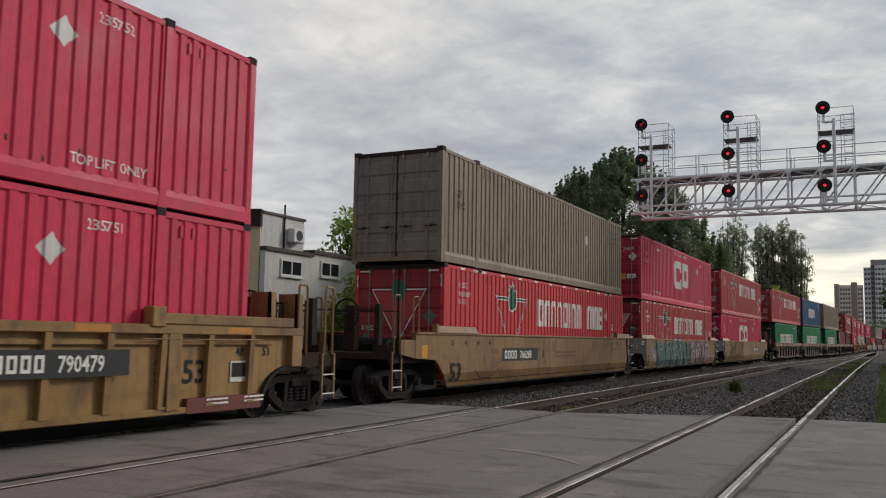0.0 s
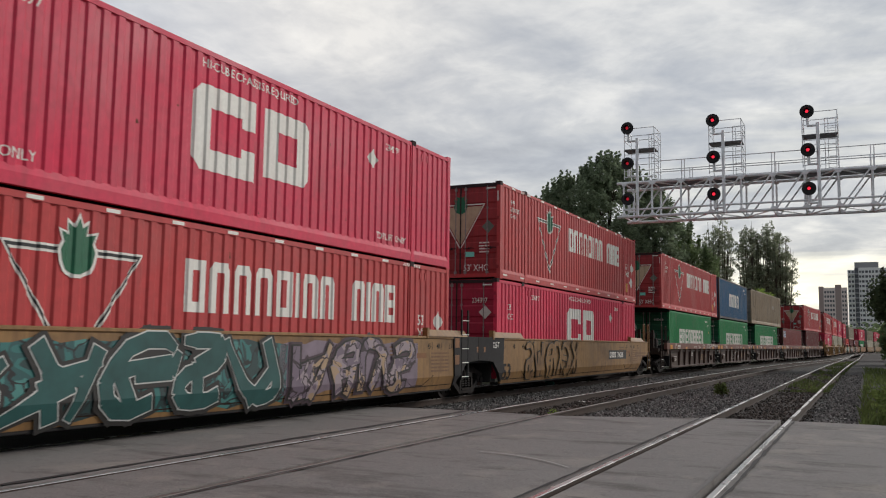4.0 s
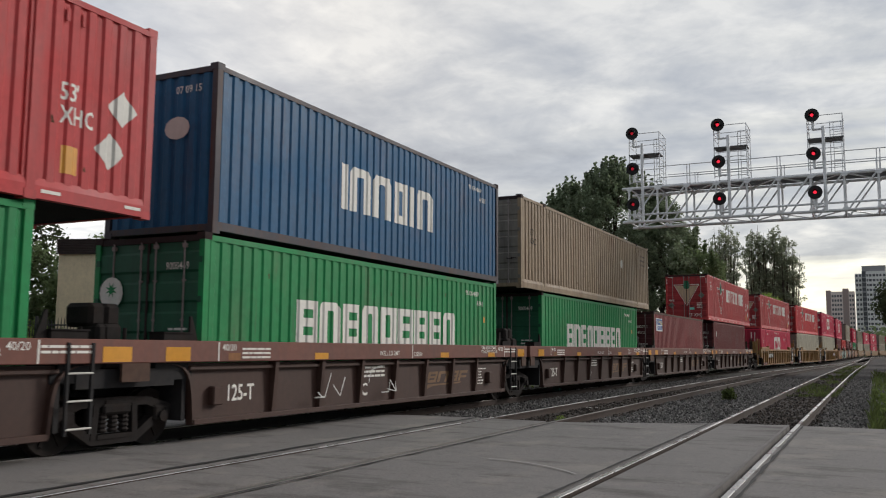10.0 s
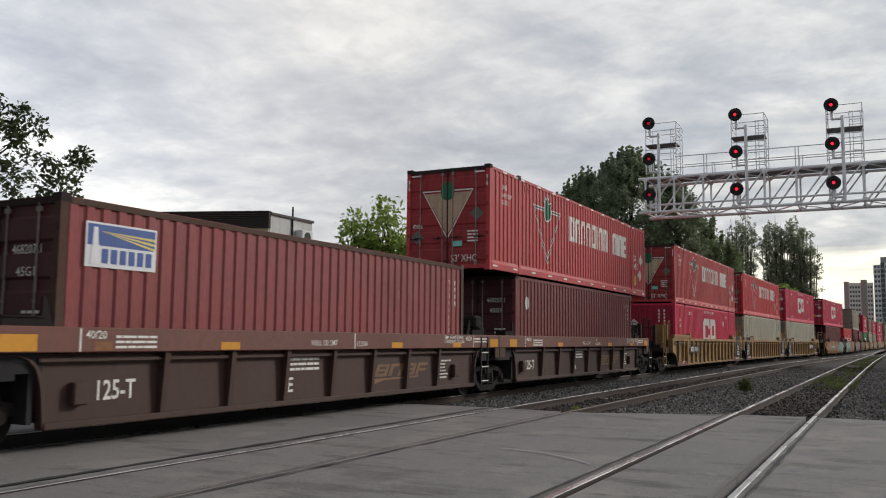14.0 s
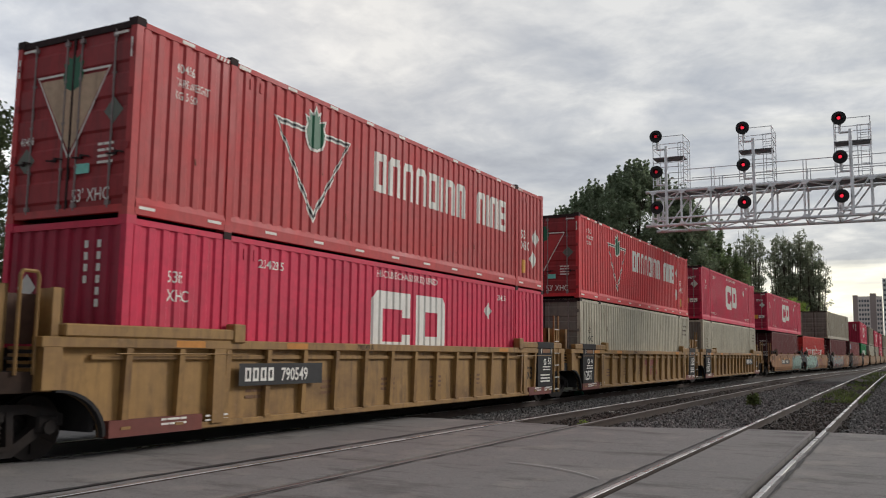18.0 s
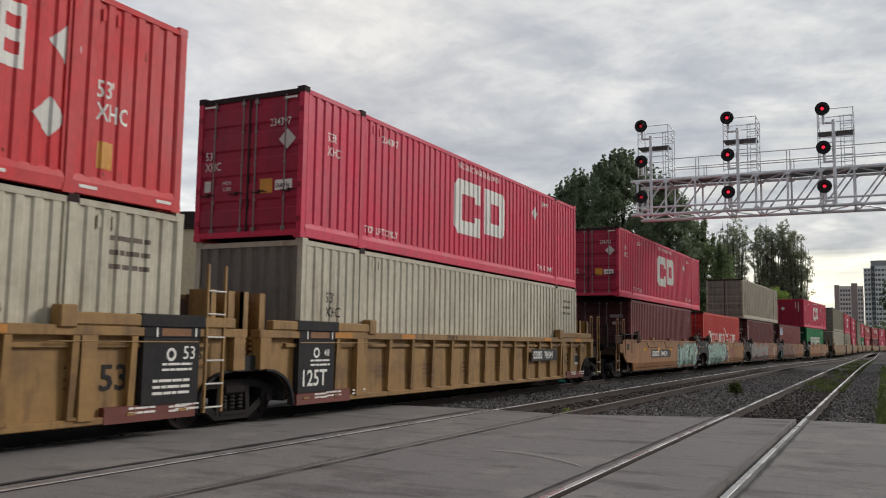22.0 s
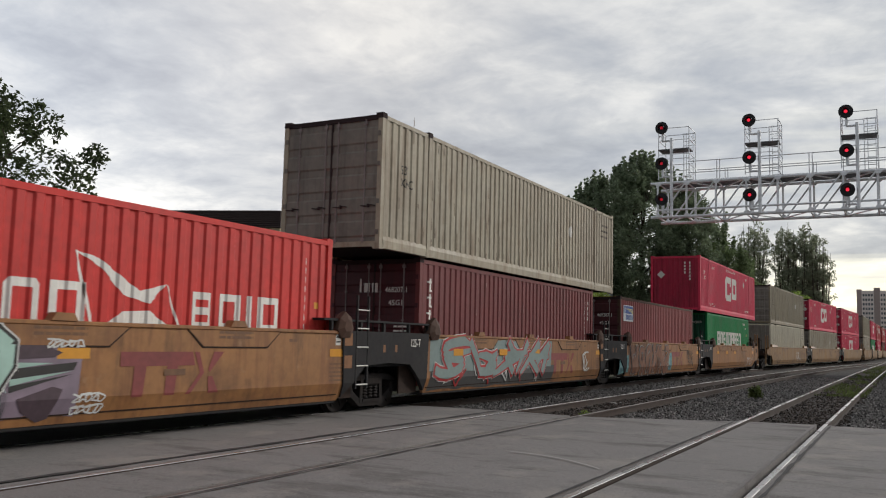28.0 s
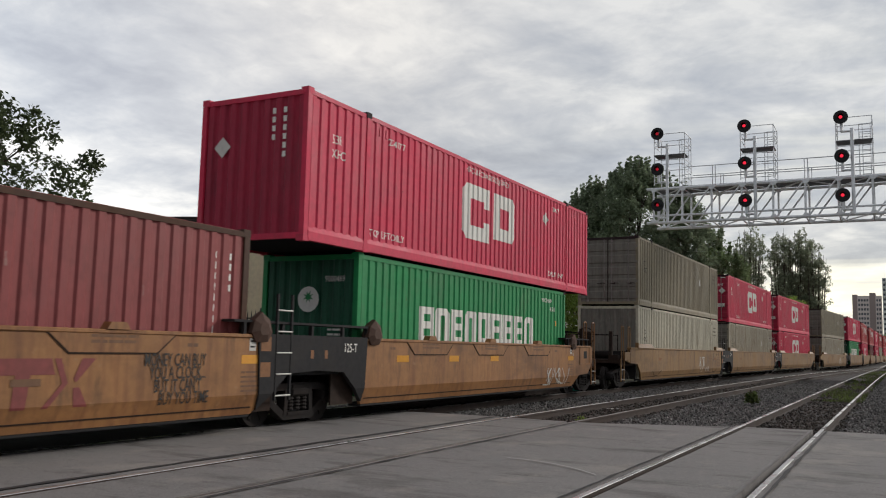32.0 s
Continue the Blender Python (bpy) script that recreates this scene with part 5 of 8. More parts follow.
def brake_wheel_mesh():
    def build(bm):
        n, k = 20, 6
        rim = [[bm.verts.new((0.02 * math.cos(6.28318 * j / k), (0.34 + 0.02 * math.sin(6.28318 * j / k)) * math.cos(6.28318 * i / n), (0.34 + 0.02 * math.sin(6.28318 * j / k)) * math.sin(6.28318 * i / n))) for j in range(k)] for i in range(n)]
        for i in range(n):
            for j in range(k):
                bm.faces.new((rim[i][j], rim[(i + 1) % n][j], rim[(i + 1) % n][(j + 1) % k], rim[i][(j + 1) % k]))
        for a in (0, 1.571, 3.1416, 4.712):
            rod(bm, (0, 0, 0), (0, 0.34 * math.cos(a), 0.34 * math.sin(a)), 0.014, 5)
        rod(bm, (0, 0, 0), (-0.35, 0, 0), 0.03, 6)
    return shared("brake_wheel", build)


def coupler_mesh():
    def build(bm):
        rounded_box(bm, -0.12, 0.12, -0.9, 0.35, 0.72, 0.95, 0.02)
        rounded_box(bm, -0.2, 0.2, 0.3, 0.75, 0.68, 1.0, 0.05)
        rod(bm, (0.12, -0.4, 0.75), (0.3, 0.3, 0.35), 0.03, 6)
    return shared("coupler", build)


def car_end(car, m, half, mat, outer, style, high):
    """What stands at one end of a unit: end bulkhead, deck, ladders, and at an outer end the coupler and brake wheel."""
    reach = half + (1.75 if outer else 1.05)
    put("end_deck", shared(("end_deck", half, outer), lambda bm: (box(bm, -1.32, 1.32, -reach, -half + 0.6, 0.98, 1.12), box(bm, -0.35, 0.35, -reach + 0.1, -half + 0.4, 0.72, 0.98), box(bm, -1.34, -1.28, -reach, -half + 0.2, 0.9, 1.16), box(bm, 1.28, 1.34, -reach, -half + 0.2, 0.9, 1.16))), CHAR if not outer else END_GRIME, car, m)
    put("bulkhead", shared(("bulkhead", half), lambda bm: (box(bm, -1.3, 1.3, -half + 0.42, -half + 0.5, 0.35, 1.45), box(bm, -1.34, -1.1, -half - 0.2, -half + 0.5, 1.12, 1.5), box(bm, 1.1, 1.34, -half - 0.2, -half + 0.5, 1.12, 1.5))), CHAR, car, m)
    put("brake_cylinder", shared(("brake_cylinder", half), lambda bm: (rod(bm, (-0.7, -half - 0.35, 1.3), (0.5, -half - 0.35, 1.3), 0.16, 10), rod(bm, (0.5, -half - 0.35, 1.3), (1.0, -half - 0.35, 1.3), 0.04, 6))), DARK_STEEL, car, m)
    if style == "yellow":
        for y in (-half + 0.02, -half - 0.8):       # upright guide plates beside the gangway
            for x in (-1, 1):
                put("guide_plate", shared(("guide_plate", y), lambda bm: (box(bm, -0.22, 0.22, y - 0.02, y + 0.02, 1.12, 2.24), box(bm, 0.16, 0.22, y - 0.14, y + 0.02, 1.12, 2.24))), mat, car, m @ pose(x * 0.92, 0, 0) @ pose(0, 0, 0))
        for x in (-0.63, 0.63):
            put("cross_plate", shared(("cross_plate", half), lambda bm: box(bm, -0.03, 0.03, -half - 0.78, -half, 1.5, 2.16)), RUST, car, m @ pose(x, 0, 0))
        put("end_tread", shared(("end_tread", half), lambda bm: [box(bm, 0.9, 1.3, -half - 0.55, -half - 0.15, 1.16 + 0.09 * k, 1.2 + 0.09 * k) for k in range(4)]), mat, car, m)
    elif style == "brown":
        put("hose_box", shared(("hose_box", half), lambda bm: (rounded_box(bm, 0.5, 0.95, -half - 0.95, -half - 0.6, 1.12, 1.8, 0.05), rounded_box(bm, 0.3, 0.85, -half - 1.0, -half - 0.7, 1.75, 2.1, 0.06), rod(bm, (0.8, -half - 0.3, 1.1), (0.8, -half - 0.3, 1.75), 0.03, 6))), DARK_STEEL, car, m)
        put("latch_stand", shared(("latch_stand", half), lambda bm: (box(bm, 1.0, 1.3, -half + 0.0, -half + 0.6, 1.57, 1.68), prism(bm, [(-half + 0.62, 1.57), (-half + 0.8, 1.57), (-half + 0.66, 1.95), (-half + 0.62, 1.95)], "x", 1.2, 1.24), box(bm, 1.0, 1.32, -half - 0.02, -half + 0.62, 1.68, 1.70))), DARK_STEEL, car, m)
    rail_mat = END_GRIME if style == "brown" else mat
    if outer:
        for s in (-1, 1):
            for dy in (0.14, 1.0):
                put("grab_rail", grab_mesh(), rail_mat, car, m @ pose(s * 1.36, -reach + dy + 0.1, 1.12))
            ladder(car, m, -reach + 0.24, 0.30, 0.85, rail_mat, s * 1.37)
            put("crossover_rail", shared("crossover_rail", lambda bm: (rod(bm, (-0.9, 0, 0.95), (0.9, 0, 0.95), 0.018, 6), rod(bm, (-0.9, 0, 0), (-0.9, 0, 0.95), 0.018, 6), rod(bm, (0.9, 0, 0), (0.9, 0, 0.95), 0.018, 6))), DARK_STEEL, car, m @ pose(0, -reach + 0.1 + 0.5 * (s + 1), 1.12))
        for x in (-0.92, 0.92):
            put("end_stand", shared(("end_stand", half), lambda bm: (box(bm, -0.06, 0.06, -half - 1.66, -half - 1.5, 1.12, 2.2), box(bm, -0.06, 0.3, -half - 1.7, -half - 1.4, 1.10, 1.3))), END_GRIME, car, m @ pose(x, 0, 0))
        put("coupler", coupler_mesh(), DARK_STEEL, car, m @ pose(0, -reach - 0.35, 0, 0, 0, 180))
        put("brake_wheel", brake_wheel_mesh(), DARK_STEEL, car, m @ pose(-0.25, -half - 1.1, 2.0, 0, 0, 90))
        put("brake_stand", shared(("brake_stand", half), lambda bm: rounded_box(bm, -0.4, -0.1, -half - 1.0, -half - 0.75, 1.12, 2.2, 0.03)), END_GRIME, car, m)
    elif high:
        z0, tall = {"yellow": (0.30, 2.3), "brown": (0.32, 1.2)}.get(style, (0.5, 1.8))
        ladder(car, m, -half + 0.28, z0, tall, mat if style == "yellow" else CHAR)


END_GRIME = material("grimy_brown_steel", (0.036, 0.022, 0.016), rough=0.85, spread=0.4, dirt=0.5, dirt_color=(0.02, 0.016, 0.014), spec=0.2)


def smooth_side(bm, half, cut, low_step, high_step):
    """Plate side; the ends rise over the trucks, in a slope or, at the outer end of a short car, in two steps."""
    top, low = 1.56, 0.30
    slope_ = [(half + cut, top), (half + cut, 1.0), (half - 0.15, 0.95), (half - 0.95, low)]
    steps = [(half + 1.11, top), (half + 1.11, 1.2), (half + 0.9, 0.88), (half + 0.59, 0.68), (half - 0.27, 0.64), (half - 0.75, low)]
    right = steps if high_step else slope_
    left = [(-y, z) for y, z in (steps if low_step else slope_)]
    prism(bm, left + right[::-1], "x", SIDE_X - 0.06, SIDE_X)
    lean_in(bm)


def side_fold(bm, half):
    """Seam strip along the lower edge."""
    box(bm, SIDE_X - 0.02, SIDE_X + 0.010, -half + 1.0, half - 1.0, 0.405, 0.425)
    lean_in(bm)


def car_base(name, label, half, mat, style, outer_low, outer_high, low_truck, high_truck):
    car = thing(name, label, "railway car", "well cars of the train")
    for m, outer, high in ((pose(0, 0, 0), outer_low, False), (Matrix.Diagonal((1, -1, 1, 1)), outer_high, True)):
        car_end(car, m, half, mat, outer, style, high)
    put("well_floor", shared(("well_floor", half), lambda bm: [box(bm, -1.25, 1.25, y, y + 0.25, 0.36, 0.43) for y in np.linspace(-half + 0.6, half - 0.85, 7)] and box(bm, -0.15, 0.15, -half + 0.5, half - 0.5, 0.34, 0.40)), CHAR, car)
    if low_truck is not None:
        truck(car, low_truck)
    if high_truck is not None:
        truck(car, high_truck)
    return car


def lean_in(bm):
    """Below the fold a smooth car's side leans inward."""
    bmesh.ops.bisect_plane(bm, geom=bm.verts[:] + bm.edges[:] + bm.faces[:], plane_co=(0, 0, 0.62), plane_no=(0, 0, 1), dist=1e-5)
    for v in bm.verts:
        if v.co.z < 0.62:
            v.co.x -= (0.62 - v.co.z) * 0.30


def side_mark(car, key, maker, y0, z0, mat, name="lettering", x=SIDE_X + 0.005, label=""):
    k = ("car", key, y0, z0, x, "folded" in car)
    if k not in STORE:
        bm = maker()
        for v in bm.verts:
            v.co = (x, v.co.x + y0, v.co.y + z0)
        if "folded" in car:
            lean_in(bm)
        me = bpy.data.meshes.new("marking")
        bm.to_mesh(me)
        bm.free()
        STORE[k] = me
    ob = put(name, STORE[k], mat, car, None, label)
    return tagged(ob, label, kind="stuff") if name in ("notice", "data_panel", "sprayed_words") else ob


def plate_number(car, y0, z0, number, x=SIDE_X + 0.005, k=1.2):
    side_mark(car, ("plate", k), lambda: flat_shape(rect(0, 0, 3.15 * k, 0.36)), y0, z0, BLACK, "number_plate", x)
    side_mark(car, ("plate_mark", k), lambda: blocks([0.2 * k] * 4, 0.22, 0.07 * k, 0.4), y0 + 0.2 * k, z0 + 0.07, WHITE, "reporting_mark", x + 0.003)
    side_mark(car, ("num", number, k), lambda: letters(number, 0.22, 1.15 * k), y0 + 1.5 * k, z0 + 0.07, WHITE, "number", x + 0.003)


def guide_form(bm):
    """Flared leaf-shaped plate that steers a container's corner into the well."""
    edge = [(-0.27, 1.62), (-0.20, 1.84), (-0.02, 1.98), (0.19, 1.86), (0.28, 1.64), (0.17, 1.47), (-0.14, 1.46)]
    loops = []
    for x, k in ((SIDE_X - 0.16, 0.7), (SIDE_X - 0.02, 1.0), (SIDE_X + 0.05, 0.96), (SIDE_X + 0.11, 0.45)):
        loops.append([bm.verts.new((x, y * k, 1.70 + (z - 1.70) * k)) for y, z in edge])
    n = len(edge)
    for p, q in zip(loops, loops[1:]):
        for i in range(n):
            bm.faces.new((p[i], p[(i + 1) % n], q[(i + 1) % n], q[i]))
    bm.faces.new(loops[0][::-1])
    bm.faces.new(loops[-1])


def smooth_car(label, size, mat, outer_low, outer_high, lt, ht, marks):
    half = 8.95 if size == 53 else 7.05
    car = car_base("well_car", label, half, mat, "smooth", outer_low, outer_high, lt, ht)
    car["folded"] = True
    for m in (pose(0, 0, 0), pose(0, 0, 0, 0, 0, 180)):
        ends = (size == 40 and outer_low, size == 40 and outer_high)
        ends = ends if m == pose(0, 0, 0) else ends[::-1]
        put("side_sill", shared(("smooth_side", half, ends), lambda bm: smooth_side(bm, half, 0.85, *ends)), mat, car, m)
        put("seam", shared(("side_fold", half), lambda bm: side_fold(bm, half)), END_GRIME, car, m)
        put("top_chord", shared(("smooth_chord", half), lambda bm: rounded_box(bm, SIDE_X - 0.14, SIDE_X + 0.03, -half - 0.85, half + 0.85, 1.54, 1.60, 0.012)), mat, car, m)
        put("bottom_chord", shared(("smooth_low_chord", half), lambda bm: rounded_box(bm, SIDE_X - 0.4, SIDE_X - 0.11, -half + 0.95, half - 0.95, 0.25, 0.33, 0.012)), CHAR, car, m)
        put("end_step", shared(("end_step", half), lambda bm: prism(bm, [(-half - 0.85, 1.0), (-half - 0.85, 1.42), (-half - 1.5, 1.42), (-half - 1.5, 1.1)], "x", SIDE_X - 0.05, SIDE_X - 0.01)), CHAR if not outer_low else mat, car, m)
    for y in ((-half + 1.3, half - 1.3) if size == 53 else (-half + 1.2, half - 0.9)):        # guide ledges at the well ends
        put("guide_ledge", shared("guide_ledge", lambda bm: (prism(bm, [(SIDE_X - 0.1, 1.6), (SIDE_X + 0.06, 1.6), (SIDE_X - 0.05, 1.76)], "y", -1.15, 1.15), box(bm, SIDE_X - 0.08, SIDE_X + 0.05, -1.2, -1.1, 1.55, 1.8))) if size == 53 else
            shared("corner_guide", guide_form), mat if size == 53 else RUST, car, pose(0, y, 0))
    if size == 53:
        for k, (t_, y_) in enumerate((("40", 5.75), ("45", 6.55), ("48", 7.05), ("53", 7.75))):
            side_mark(car, ("s_len", t_), lambda: letters(t_, 0.13), y_, 1.30, CHAR)
            side_mark(car, ("s_tick", t_), lambda: flat_shape(rect(0, 0, 0.025, 0.17)), y_ + 0.24, 1.28, CHAR, "lift_line")
        side_mark(car, "s_20", lambda: letters("20", 0.13), 5.75, 1.09, CHAR)
        side_mark(car, "s_under", lambda: flat_shape(rect(0, 0, 0.2, 0.02)), 5.75, 1.255, CHAR, "lift_line")
        side_mark(car, "s_text", lambda: bars(6, 0, 0.45, 1.0, 0.085, 0.04), 6.75, 0.72, FADED_BROWN, "notice")
        side_mark(car, "s_text2", lambda: bars(3, 0, 0.2, 0.75, 0.085, 0.035), 4.7, 1.12, FADED_BROWN, "notice")
        side_mark(car, "s_patch", lambda: flat_shape(rect(0, 0, 0.5, 0.12)), 6.0, 1.08, FADED_GOLD, "reflector")
        side_mark(car, "s_patch", lambda: flat_shape(rect(0, 0, 0.5, 0.12)), -5.6, 1.08, FADED_GOLD, "reflector")
        put("step_edge", shared("step_edge", lambda bm: [prism(bm, [(y_, 0.66), (y_ + 0.45, 0.45), (y_ + 1.0, 0.45), (y_ + 1.5, 0.68), (y_ + 1.5, 0.66), (y_ + 1.0, 0.43), (y_ + 0.45, 0.43), (y_, 0.64)], "x", SIDE_X - 0.05, SIDE_X + 0.004) for y_ in (-6.6, 5.4)] and lean_in(bm)), END_GRIME, car)
    for sgn, outer in ((-1, outer_low), (1, outer_high)):
        if outer:
            continue
        e = half + 0.86
        key = ("black_end", half, sgn)
        k = half - 0.95
        put("end_cover", shared(key, lambda bm: prism(bm, [(sgn * e, 0.99), (sgn * e, 1.61), (sgn * k, 1.61), (sgn * (k + 0.08), 0.36), (sgn * (half - 0.14), 0.94)], "x", SIDE_X - 0.05, SIDE_X + 0.033) or lean_in(bm)), CHAR, car, None, "soot-black painted end of the side")
        for u in ((0.35, 1.2) if sgn > 0 else ()):
            side_mark(car, ("end_tag", size, u), lambda: flat_shape(rect(0, 0, 0.26, 0.24)), k + 0.06, 1.5 - u * 0.5, FADED_GOLD, "reflector", SIDE_X + 0.036)
        side_mark(car, ("end_box", size, sgn), lambda: flat_shape(rect(0, 0, 0.09, 0.15)), sgn * (k + 1.45), 1.2, FADED_GOLD, "placard", SIDE_X + 0.036)
        if sgn < 0:
            side_mark(car, ("s125", size), lambda: letters("125-T", 0.17, 0.8), -half + 0.15, 1.32, WHITE, "lettering", SIDE_X + 0.037)
    if size == 40:
        for s_ in (-1, 1):
            # added dark plate, stands in for the shade inside the truck arch
            put("end_plate", shared("end_plate", lambda bm: (box(bm, SIDE_X - 0.2, SIDE_X - 0.16, -0.55, 0.2, 0.32, 1.3),)), END_GRIME, car, pose(0, s_ * (half - 0.55), 0))
            put("end_walkway", shared("end_walkway", lambda bm: (box(bm, SIDE_X - 0.42, SIDE_X + 0.01, -1.35, 0.9, 1.79, 1.83), [box(bm, SIDE_X - 0.06, SIDE_X, y_, y_ + 0.06, 1.58, 1.80) for y_ in (-1.1, -0.1, 0.75)])), CHAR, car, pose(0, s_ * (half - 0.2), 0))
            if (outer_low if s_ < 0 else outer_high):
                put("pocket_frame", shared("pocket_frame", lambda bm: (box(bm, SIDE_X - 0.01, SIDE_X + 0.02, -0.5, 0.5, 0.98, 1.02), box(bm, SIDE_X - 0.01, SIDE_X + 0.02, -0.5, -0.46, 1.02, 1.56), box(bm, SIDE_X - 0.01, SIDE_X + 0.02, 0.46, 0.5, 1.02, 1.56))), mat, car, pose(0, s_ * (half + 0.28), 0))
                put("pocket", shared("pocket", lambda bm: (box(bm, SIDE_X - 0.01, SIDE_X + 0.006, -0.16, 0.16, 1.18, 1.42),)), CHAR, car, pose(0, s_ * (half + 0.36), 0))
        for y in (-3.4, -0.13, 3.15):
            put("pocket_edge", shared("pocket_edge", lambda bm: prism(bm, [(-1.12, 1.55), (-0.76, 1.265), (0.76, 1.265), (1.12, 1.55)], "x", SIDE_X - 0.01, SIDE_X + 0.009)), END_GRIME, car, pose(0, y, 0))
            put("pocket_cover", shared("pocket_cover", lambda bm: (prism(bm, [(-1.085, 1.55), (-0.745, 1.29), (0.745, 1.29), (1.085, 1.55)], "x", SIDE_X - 0.01, SIDE_X + 0.014), prism(bm, [(-0.2, 1.60), (-0.13, 1.70), (0.13, 1.70), (0.2, 1.60)], "x", SIDE_X - 0.1, SIDE_X + 0.05))), mat, car, pose(0, y, 0))
        for y in (-4.9, -2.5, -0.18, 5.72):
            side_mark(car, ("refl", y), lambda: flat_shape(rect(0, 0, 0.5, 0.14)), y, 1.12, YELLOW, "reflector")
        side_mark(car, "tag_card", lambda: flat_shape(rect(0, 0, 0.16, 0.2)), 5.9, 1.33, PLACARD, "placard")
        side_mark(car, "tag_bars", lambda: bars(2, 0, 0.1, 0.12, 0.09, 0.03), 5.92, 1.37, CHAR, "notice", SIDE_X + 0.007)
        side_mark(car, "tag_line", lambda: flat_shape(rect(0, 0, 0.025, 0.3)), 6.17, 1.22, WHITE, "lift_line")
        side_mark(car, "tag_notice", lambda: bars(5, 0, 0.35, 0.42, 0.075, 0.03), 5.72, 0.62, FADED_BROWN, "notice")
        for y in (-3.4, -0.13, 3.15):
            side_mark(car, ("hatch_note", y), lambda: bars(2, 0, 0.1, 0.8, 0.075, 0.04), y - 0.42, 1.39, FADED_BROWN, "notice", SIDE_X + 0.017)
        for y in (4.5, -5.2):
            side_mark(car, ("old_note", y), lambda: bars(1, 0, 0.1, 0.22, 0.09, 0.05), y, 1.28, FADED_BROWN, "notice")
    marks(car)
    return car


def ribbed_car(label, mat, outer_low, outer_high, lt, ht, marks):
    half = 8.95
    car = car_base("well_car", label, half, mat, "yellow", outer_low, outer_high, lt, ht)
    ys = np.linspace(-half + 0.9, half - 0.9, 17)
    for m in (pose(0, 0, 0), pose(0, 0, 0, 0, 0, 180)):
        arch = [(half - 0.54 + 0.79 * (1 - math.cos(k * 0.19635)), 0.28 + 0.62 * math.sin(k * 0.19635)) for k in range(9)]     # rounded opening over the truck
        right = [(half + 0.50, 1.46), (half + 0.50, 0.92)] + arch[::-1]
        put("side_plate", shared("ribbed_plate", lambda bm: prism(bm, [(-y, z) for y, z in right] + right[::-1], "x", SIDE_X - 0.16, SIDE_X - 0.11)), mat, car, m)
        for s_ in (-1, 1):
            put("arch_lip", shared(("ribbed_lip", s_), lambda bm: prism(bm, [(s_ * y, z) for y, z in arch] + [(s_ * (y - 0.045), z + 0.03) for y, z in arch[::-1]], "x", SIDE_X - 0.16, SIDE_X - 0.03)), CHAR, car, m)
        put("top_chord", shared("top_chord", lambda bm: (rounded_box(bm, SIDE_X - 0.18, SIDE_X + 0.02, -half - 0.52, half + 0.52, 1.46, 1.60, 0.012), rounded_box(bm, SIDE_X - 0.12, SIDE_X - 0.05, -half + 0.3, half - 0.3, 1.30, 1.37, 0.01))), mat, car, m)
        put("bottom_chord", shared("bottom_chord", lambda bm: rounded_box(bm, SIDE_X - 0.24, SIDE_X - 0.02, -half + 0.75, half - 0.75, 0.27, 0.37, 0.012)), mat, car, m)
        for y in ys:
            put("side_post", shared("side_post", lambda bm: (prism(bm, [(SIDE_X - 0.12, 0.36), (SIDE_X - 0.03, 0.40), (SIDE_X + 0.01, 1.46), (SIDE_X - 0.12, 1.46)], "y", -0.055, 0.055), box(bm, SIDE_X - 0.12, SIDE_X, -0.08, 0.08, 0.36, 0.40))), mat, car, m @ pose(0, y, 0))
        for s in (-1, 1):
            put("guide_ledge", shared("ledge_yellow", lambda bm: (rounded_box(bm, SIDE_X - 0.12, SIDE_X + 0.04, -1.65, 1.6, 1.60, 1.77, 0.02), rounded_box(bm, SIDE_X - 0.14, SIDE_X + 0.06, 1.5, 1.78, 1.56, 1.86, 0.02))), mat, car, m @ pose(0, s * (half - 1.45), 0) @ (pose(0, 0, 0) if s < 0 else Matrix.Diagonal((1, -1, 1, 1))))
            put("skirt", shared("skirt", lambda bm: box(bm, SIDE_X - 0.16, SIDE_X - 0.012, -0.88, 0.88, 0.262, 0.49)), SKIRT, car, m @ pose(0, s * (half - 1.5), 0))
            put("end_post", shared("end_post", lambda bm: (box(bm, SIDE_X - 0.12, SIDE_X + 0.015, -0.13, 0.13, 0.34, 1.47), box(bm, SIDE_X - 0.12, SIDE_X + 0.01, -0.1, 0.1, 1.2, 1.3))), mat, car, m @ pose(0, s * (half - 2.7), 0))
            put("end_post", shared("outer_end_post", lambda bm: (box(bm, SIDE_X - 0.12, SIDE_X + 0.015, -0.14, 0.14, 0.93, 1.47),)), mat, car, m @ pose(0, s * (half + 0.34), 0))
    marks(car)
    return car


FADED_LOGO = material("faded_ochre_lettering", (0.20, 0.115, 0.06), rough=0.7, spread=0.4, grain=5)


def slant_form(k):
    """A leaning open block, one of four in the faded mark."""
    w, h, lean = (0.50, 0.56, 0.48, 0.46)[k], 0.26, 0.16
    cells = {0: ((0, 0, 1, .24), (0, .4, 1, .6), (0, .76, 1, 1), (0, 0, .25, 1), (.78, 0, 1, 1)), 1: ((0, 0, .26, 1), (.74, 0, 1, 1), (.26, .76, .74, 1)),
             2: ((0, 0, 1, .24), (0, .4, 1, .6), (0, .76, 1, 1), (.75, 0, 1, 1)), 3: ((0, 0, .26, 1), (0, .76, 1, 1), (0, .3, 1, .52))}[k]
    return flat_shape(*[[(a * w + b * lean, b * h), (c * w + b * lean, b * h), (c * w + d * lean, d * h), (a * w + d * lean, d * h)] for a, b, c, d in cells])


def dashes(w):
    """One line of small print: short bars with gaps."""
    rng = random.Random(w)
    u, forms = 0.0, []
    while u < w:
        d = rng.uniform(0.03, 0.12)
        forms.append(rect(u, 0, min(u + d, w), 0.036))
        u += d + 0.022
    return flat_shape(*forms)


